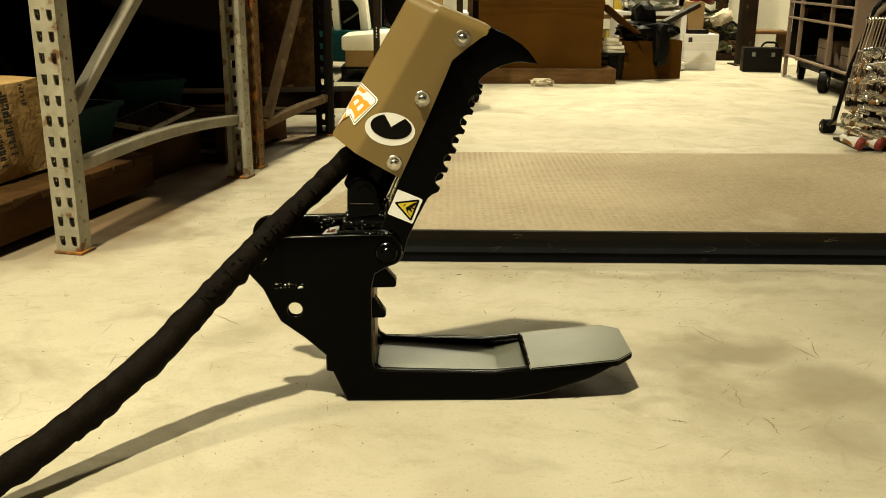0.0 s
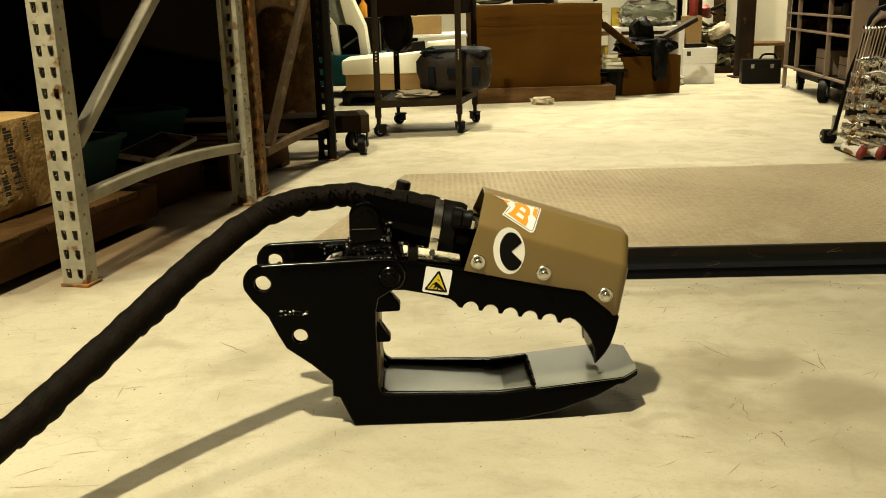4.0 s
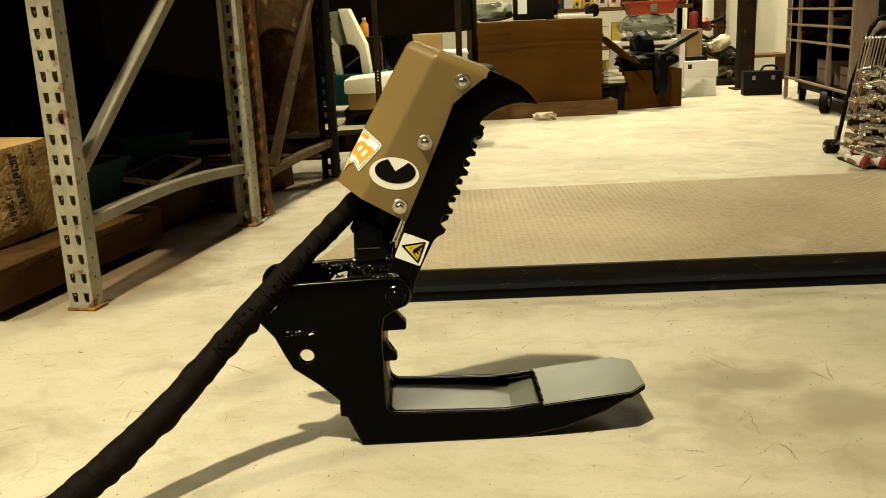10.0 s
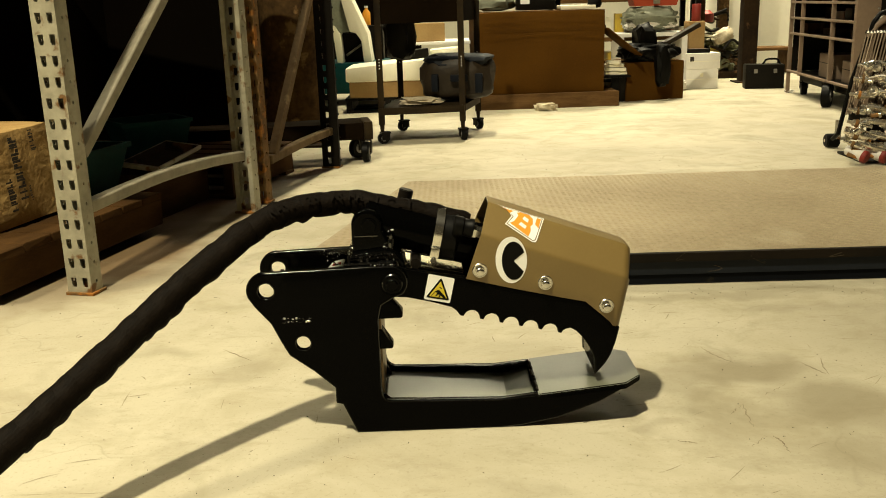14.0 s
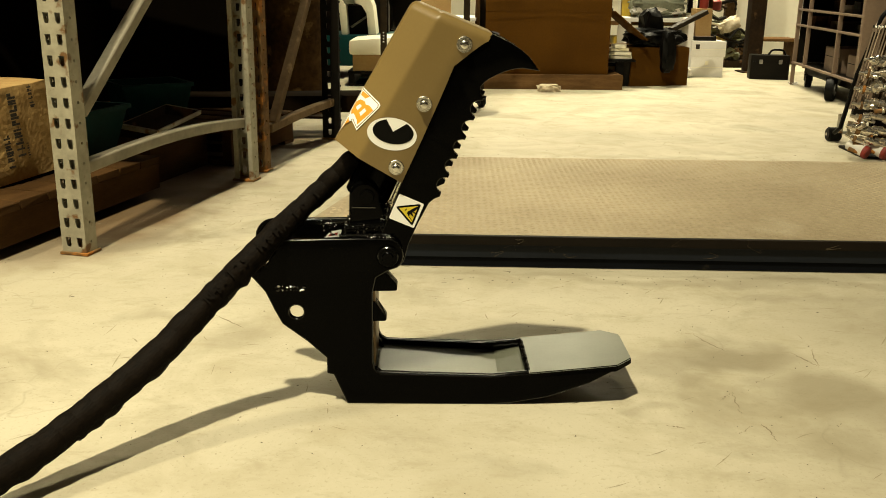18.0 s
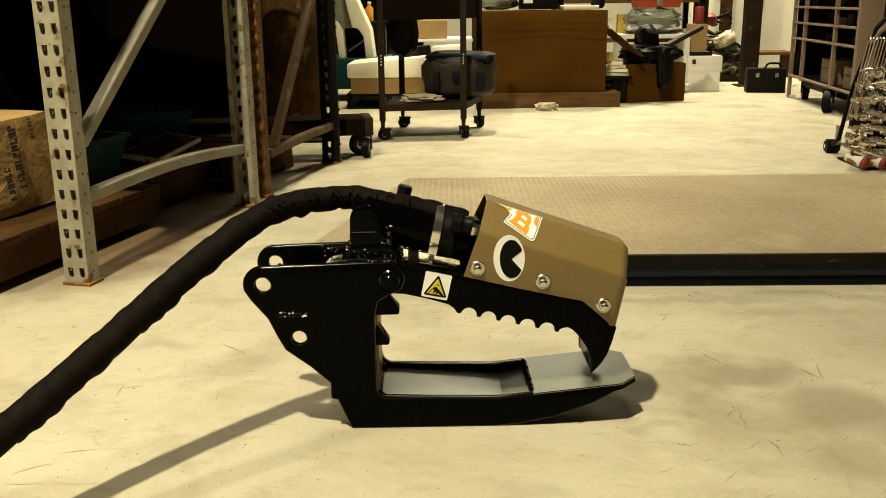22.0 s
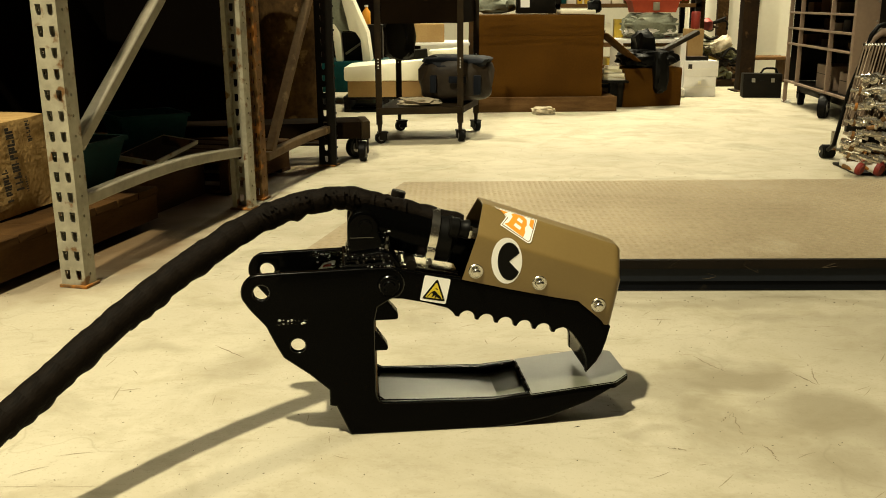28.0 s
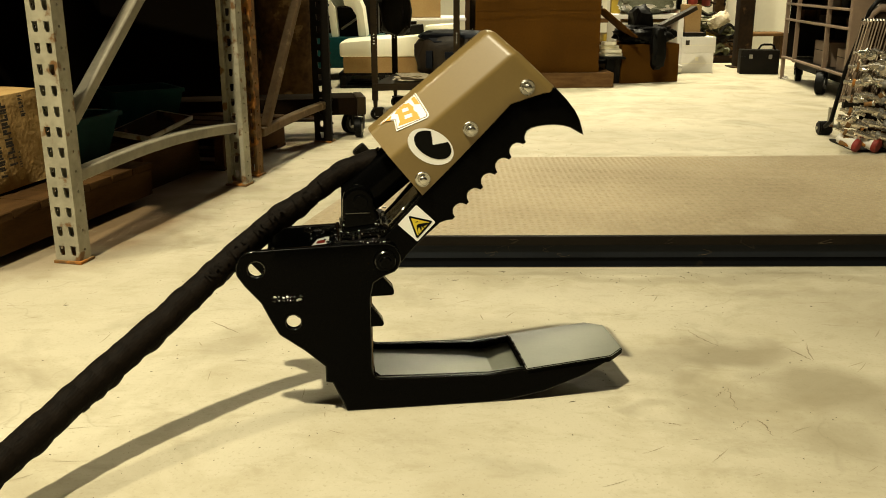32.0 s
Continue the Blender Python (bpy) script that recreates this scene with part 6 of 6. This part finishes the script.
tagged(part("wall_partition", box(2.3, 4.6, 8.75, 8.9, 0, 4.79), WALL_PAINT, smooth=False), "pale cream partition wall", "wall", kind="structure")
tagged(part("wall_cable", tube([(2.93, 8.74, 1.4), (2.95, 8.738, 0.8), (2.92, 8.738, 0.5), (2.86, 8.738, 0.3), (2.83, 8.738, 0.24)], 0.008, 8), RUBBER, None), "black cable hanging down the pale wall", "cable")
low = thing("low_shelf", pose(2.62, 8.3, 0), "low brown wooden shelf by the wall", "shelf")
part("top", box(0, 0.5, 0, 0.3, 0.2, 0.225, 0.003), WOOD, low)
for x in (0.0, 0.47):
    part("side", box(x, x + 0.03, 0.0, 0.3, 0, 0.2), WOOD, low)
beam = tagged(part("door_header", box(2.05, 2.95, 7.62, 7.7, 0.72, 0.82, 0.004), RUST_DARK, None), "dark steel cross beam between posts", "beam", kind="structure")

# heap of hoses and castings behind the white boxes
pile_base = thing("engine_pallet", pose(2.18, 7.95, 0), "pallet heaped with green and cream machine parts", "machine parts")
part("skid", box(0, 0.42, 0, 0.5, 0, 0.06, 0.004), RUST_DARK, pile_base)
rnd = random.Random(9)
for i in range(80):
    x, y = rnd.uniform(0.03, 0.4), rnd.uniform(0.03, 0.4)
    z = 0.07 + rnd.uniform(0, 0.42) * (1 - abs(x - 0.2) / 0.35)
    mt = rnd.choice((OLIVE, DARK_STEEL, OLIVE, GREEN_GREY, RUST_DARK, OLIVE, CREAM if i < 40 else OLIVE, YELLOW if i < 30 else RUST_DARK))
    if i % 3:
        part("casting", lump(rnd.uniform(0.04, 0.12), 0.07, rnd.uniform(0.04, 0.1), 200 + i, 0.5, 2.6, 2), mt, pile_base, "", pose(x, y, z - 0.02, rnd.uniform(-30, 30), 0, rnd.uniform(0, 90)))
    else:
        q = [(x + rnd.uniform(-0.12, 0.12), y - 0.05, z + rnd.uniform(-0.03, 0.1)) for _ in range(4)]
        part("hose_loop", tube([spline(q, s * 0.25) for s in range(13)], 0.011, 8), mt, pile_base)
part("cream_casting", lump(0.17, 0.12, 0.11, 333, 0.35, 2, 3), RAG, pile_base, "", pose(0.25, 0.06, 0.3, 0, -25, 0))
tagged(part("red_can", lathe([(0.05, 0), (0.055, 0.01), (0.055, 0.07), (0.02, 0.1)], 16), RED, None, m=pose(2.27, 8.0, 0.47)), "red can among machine parts", "can")

# ---- white boxes and the black case ----
for z, h, w in ((0, 0.148, 0.25), (0.149, 0.118, 0.262)):
    b = thing("white_box", pose(1.885, 7.1, z, 0, 0, 2), "stacked glossy white carton", "box", "white cartons")
    part("carton", box(0, w, 0, 0.26, 0, h, 0.004), PAPER, b)
    part("seam", box(0.004, w - 0.004, -0.0015, 0.0, h * 0.48, h * 0.48 + 0.003), CREAM, b, smooth=False)
    part("print_dot", box(w * 0.44, w * 0.54, -0.002, -0.0005, h * 0.62, h * 0.8) if z == 0 else box(0.03, 0.06, -0.002, -0.0005, h * 0.5, h * 0.8), CREAM if z == 0 else INK, b, smooth=False)
scan = thing("black_instrument", pose(1.905, 7.13, 0.268, 0, 0, 2), "flat black instrument on white cartons", "instrument")
part("body", box(0, 0.17, 0, 0.14, 0, 0.03, 0.006), DARK_STEEL, scan)
part("screen", box(0.02, 0.15, 0.02, 0.1, 0.03, 0.0315), PINK_GREY, scan, smooth=False)
tagged(part("torn_packing", lump(0.09, 0.08, 0.07, 90, 0.5, 3), PAPER, None, m=pose(1.84, 7.06, 0)), "torn white packing beside cartons", "packing")
case = thing("black_case", pose(2.31, 7.0, 0, 0, 0, -8), "black hard case with a carrying handle on the floor", "case")
part("body", box(0, 0.28, 0, 0.13, 0, 0.178, 0.006), DARK_STEEL, case)
part("lid_seam", box(-0.001, 0.281, -0.001, 0.131, 0.128, 0.131), RUBBER, case, smooth=False)
part("handle", tube([(0.13, 0.06, 0.176), (0.15, 0.06, 0.208), (0.17, 0.06, 0.215), (0.22, 0.06, 0.215), (0.24, 0.06, 0.208), (0.255, 0.06, 0.176)], 0.008, 8), RUBBER, case)
for x in (0.06, 0.2):
    part("latch", box(x, x + 0.025, -0.004, 0, 0.115, 0.145, 0.001), DULL_STEEL, case)
tagged(part("floor_litter", lump(0.06, 0.05, 0.02, 95, 0.5, 3), PAPER, None, m=pose(2.52, 6.66, 0)), "scrap of white paper on the floor", "paper")

# ---- rolling stock rack ----
STOCK = pose(2.386, 5.3, 0, 0, 0, -5)
stock = thing("rolling_stock_rack", STOCK, "grey wheeled stock rack with many narrow shelves", "rack")
for y in (0.0, 0.42, 1.08, 1.355):
    for x in (0.0, 0.55):
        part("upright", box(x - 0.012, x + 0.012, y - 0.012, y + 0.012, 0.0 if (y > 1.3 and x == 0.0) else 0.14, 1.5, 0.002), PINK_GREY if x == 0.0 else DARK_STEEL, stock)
for z in (0.15, 0.41, 0.515, 0.62, 0.73, 0.84):
    part("shelf_edge", box(-0.016, 0.006, -0.01, 1.36, z, z + 0.014, 0.002), PINK_GREY, stock)
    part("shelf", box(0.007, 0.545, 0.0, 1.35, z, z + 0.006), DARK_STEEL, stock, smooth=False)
# near-black sheets added to make the rack's inside read as shade
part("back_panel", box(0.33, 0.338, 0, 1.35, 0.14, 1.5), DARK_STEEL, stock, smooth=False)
part("dark_end_sheet", box(0.014, 0.54, 1.34, 1.344, 0.157, 1.5), DARK_STEEL, stock, smooth=False)
part("chassis_rail", box(0.05, 0.5, 0.1, 1.25, 0.09, 0.148, 0.004), DARK_STEEL, stock)
caster(pose(-0.005, 0.42, 0, 0, 0, 62), stock, 0.07, 0.148, 0.024)
for y, x in ((0.42, 0.5), (1.2, 0.5), (1.2, 0.1)):
    caster(pose(x - 0.03, y, 0, 0, 0, 80), stock, 0.055, 0.09, 0.02)
for x, y, d, h in ((0.06, 0.08, 0.3, 0.13), (0.06, 0.55, 0.3, 0.15)):
    b = thing("grey_carton", STOCK @ pose(x, y, 0.1565), "dusty mauve-grey carton on the lowest shelf", "box", "grey cartons")
    part("carton", box(0, 0.3, 0, d, 0, h, 0.004), PINK_GREY, b)
    part("seam", box(-0.0015, 0, 0.005, d - 0.005, h * 0.6, h * 0.6 + 0.004), DARK_STEEL, b, smooth=False)
rnd = random.Random(41)
for z in (0.417, 0.522, 0.627, 0.737):
    y = 0.06
    while y < 1.15:
        l, h = rnd.uniform(0.06, 0.22), rnd.uniform(0.025, 0.085)
        if rnd.random() < 0.8:
            tagged(part("stock_piece", box(rnd.uniform(0.03, 0.12), 0.32, y, y + l, 0, h, 0.003), rnd.choice((DARK_STEEL, RUST_DARK, CARD, PINK_GREY, BRACE_RUST, WOOD_DARK)), None, m=STOCK @ pose(0, 0, z)), "dull metal stock piece on a narrow shelf", "stock piece", "pieces on the stock rack")
        y += l + 0.05

# mauve steel cabinet end and dark slotted strip beside it
cab = thing("steel_cabinet", pose(2.25, 4.98, 0), "dusty mauve steel cabinet end panel", "cabinet")
part("panel", box(0, 0.125, 0, 0.03, 0.08, 1.9, 0.005), PINK_GREY, cab)
part("foot", box(0.01, 0.12, 0.002, 0.028, 0, 0.08), DARK_STEEL, cab)
part("strip", box(0.125, 0.6, 0.004, 0.03, 0.08, 1.9), DARK_STEEL, cab)
for k in range(14):
    part("rivet", lathe([(0.006, 0), (0.004, 0.003)], 8), DULL_STEEL, cab, "", pose(0.112, 0.0, 0.2 + k * 0.1, 90, 0, 0))

# ---- hand truck loaded with rods and chromed couplings ----
truck = thing("rod_hand_truck", pose(1.8, 3.76, 0), "hand truck loaded with steel rods and chromed couplings", "hand truck")
part("side_rail", tube([(0.02, 0.36, 0.05), (0.015, 0.29, 0.084), (0.035, 0.24, 0.323), (0.07, 0.2, 0.49), (0.085, 0.19, 0.565), (0.11, 0.19, 0.6), (0.15, 0.19, 0.612), (0.3, 0.2, 0.6)], 0.0095, 10), RUBBER, truck, "black bent rail")
part("back_pad", tube([(0.075, 0.2, 0.5), (0.095, 0.2, 0.55), (0.13, 0.2, 0.575), (0.3, 0.2, 0.57)], 0.018, 10), PINK_GREY, truck)
part("back_panel", box(0.1, 0.4, 0.2, 0.21, 0.02, 0.56, 0.004), RUST_DARK, truck)
part("toe_plate", box(0.0, 0.4, -0.02, 0.25, 0.002, 0.012, 0.002), DARK_STEEL, truck)
part("axle", rod((0.02, 0.43, 0.04), (0.5, 0.43, 0.04), 0.008, 10), DULL_STEEL, truck)
for x in (0.045, 0.5):
    wl = part("wheel", rod((x - 0.03, 0.43, 0.032), (x + 0.03, 0.43, 0.032), 0.032, 22, bevel=0.006), RUBBER, truck)
    part("hub", rod((x - 0.034, 0.43, 0.032), (x + 0.034, 0.43, 0.032), 0.008, 12), CHROME, wl)
part("axle_bracket", box(0.05, 0.075, 0.4, 0.42, 0.03, 0.13, 0.004), GALV, truck)
part("axle_bracket", box(0.09, 0.11, 0.38, 0.4, 0.03, 0.1, 0.004), GALV, truck)
rnd = random.Random(23)
for i in range(14):
    x = 0.058 + 0.0135 * i
    bar = part("steel_rod", rod((x - 0.125, 0.03 + 0.01 * (i % 3), 0.2), (x - 0.012, 0.16, 0.525), 0.0042, 8), ROD_STEEL, truck)
    part("rod_tip", rod((x - 0.0135, 0.158, 0.521), (x - 0.011, 0.162, 0.531), 0.0062, 8), CHROME, bar)
SPOTS = [(0.02, 0.4, 0.03, 0.012, 0), (0.07, 0.405, 0.035, 0.013, 4), (0.0, 0.345, 0.04, 0.016, 6), (0.05, 0.35, 0.05, 0.014, -6), (0.1, 0.34, 0.04, 0.017, 5), (-0.025, 0.285, 0.045, 0.015, 8), (0.03, 0.29, 0.05, 0.018, -4), (0.09, 0.28, 0.06, 0.016, 6), (-0.035, 0.225, 0.05, 0.013, 12), (0.02, 0.235, 0.055, 0.017, 8), (0.085, 0.22, 0.06, 0.019, 10),
         (-0.04, 0.175, 0.05, 0.014, 14), (0.01, 0.185, 0.06, 0.013, 10), (0.07, 0.17, 0.07, 0.018, 12), (-0.05, 0.135, 0.075, 0.021, 14), (0.03, 0.13, 0.08, 0.015, 12), (0.095, 0.12, 0.08, 0.02, 10), (-0.055, 0.095, 0.05, 0.011, 20), (0.0, 0.09, 0.06, 0.013, 18), (0.06, 0.085, 0.07, 0.014, 14), (0.13, 0.2, 0.08, 0.02, 8), (0.14, 0.3, 0.08, 0.02, 4), (0.13, 0.38, 0.06, 0.018, 0)]
for i, (x, z, l, r, tilt) in enumerate(SPOTS):
    y = -0.05 + 0.28 * (z - 0.07) + rnd.uniform(-0.015, 0.015)
    d = Vector((math.cos(radians(tilt)), -0.3, -math.sin(radians(tilt)))).normalized()
    x -= 0.022
    p = Vector((x, y, z))
    cp = part("coupling", rod(p, p + d * l, r, 16, bevel=0.003), TRUCK_STEEL, truck, "polished steel coupling")
    part("collar", rod(p + d * l * 0.25, p + d * l * 0.5, r * 1.22, 16, bevel=0.002), (TRUCK_STEEL, DULL_STEEL, RUST_POST)[i % 3], cp)
    part("pin", rod(p - d * 0.02, p + d * (l + 0.03), r * 0.5, 10), TRUCK_STEEL, cp)
for i in range(34):
    z = rnd.uniform(0.075, 0.41)
    x = -0.075 + 0.3 * rnd.random() + 0.13 * (z - 0.07)
    p = Vector((x, -0.075 + 0.28 * (z - 0.07) + rnd.uniform(-0.012, 0.012), z))
    a, up = rnd.uniform(-0.6, 0.6), rnd.choice((-0.3, 0.2, 0.9, -1.2))
    d = Vector((1.0, a - 0.4, up)).normalized()
    l, r = rnd.uniform(0.018, 0.05), rnd.uniform(0.006, 0.013)
    mt = (TRUCK_STEEL, CHROME, TRUCK_STEEL, RUST_POST, CHROME)[i % 5]
    cp = part("coupling", rod(p, p + d * l, r, 14, bevel=0.002), mt, truck, "small bright steel fitting")
    part("collar", rod(p + d * l * 0.7, p + d * l * 0.95, r * 1.35, 6, bevel=0.0015), CHROME, cp)
for x, z, r in ((0.075, 0.345, 0.036), (0.0, 0.4, 0.02), (0.03, 0.395, 0.022), (0.012, 0.3, 0.026), (0.11, 0.29, 0.03), (-0.03, 0.225, 0.018)):
    disc = part("disc_clamp", lathe([(r * 0.5, -0.009), (r * 0.55, -0.006), (r * 0.93, -0.005), (r, 0), (r * 0.93, 0.005), (r * 0.5, 0.006)], 22), CHROME, truck, "", pose(x, 0.25 * z - 0.095, z, 90, 0, -42))
    part("hub", lathe([(r * 0.3, 0.006), (r * 0.3, 0.016), (r * 0.2, 0.019)], 12), DULL_STEEL, disc)
for x, y, r in ((-0.014, -0.06, 0.026), (0.064, -0.065, 0.029), (0.14, -0.065, 0.029)):
    c = part("capped_cylinder", rod((x - 0.05, y + 0.06, 0.062), (x - 0.004, y + 0.004, 0.037), r * 0.92, 20, bevel=0.003), PAPER if x < 0.1 else DULL_STEEL, truck, "white cylinder")
    part("red_cap", rod((x - 0.008, y + 0.009, 0.039), (x + 0.006, y - 0.008, 0.033), r, 20, bevel=0.004), RED, c, "red plastic end cap")
for i in range(14):
    x = -0.075 + 0.017 * i
    part("copper_fitting", rod((x, -0.03, 0.045 + 0.022 * (i % 4)), (x + 0.035, -0.05, 0.035 + 0.022 * (i % 4)), 0.009, 10), RUST_POST, truck)


motions()
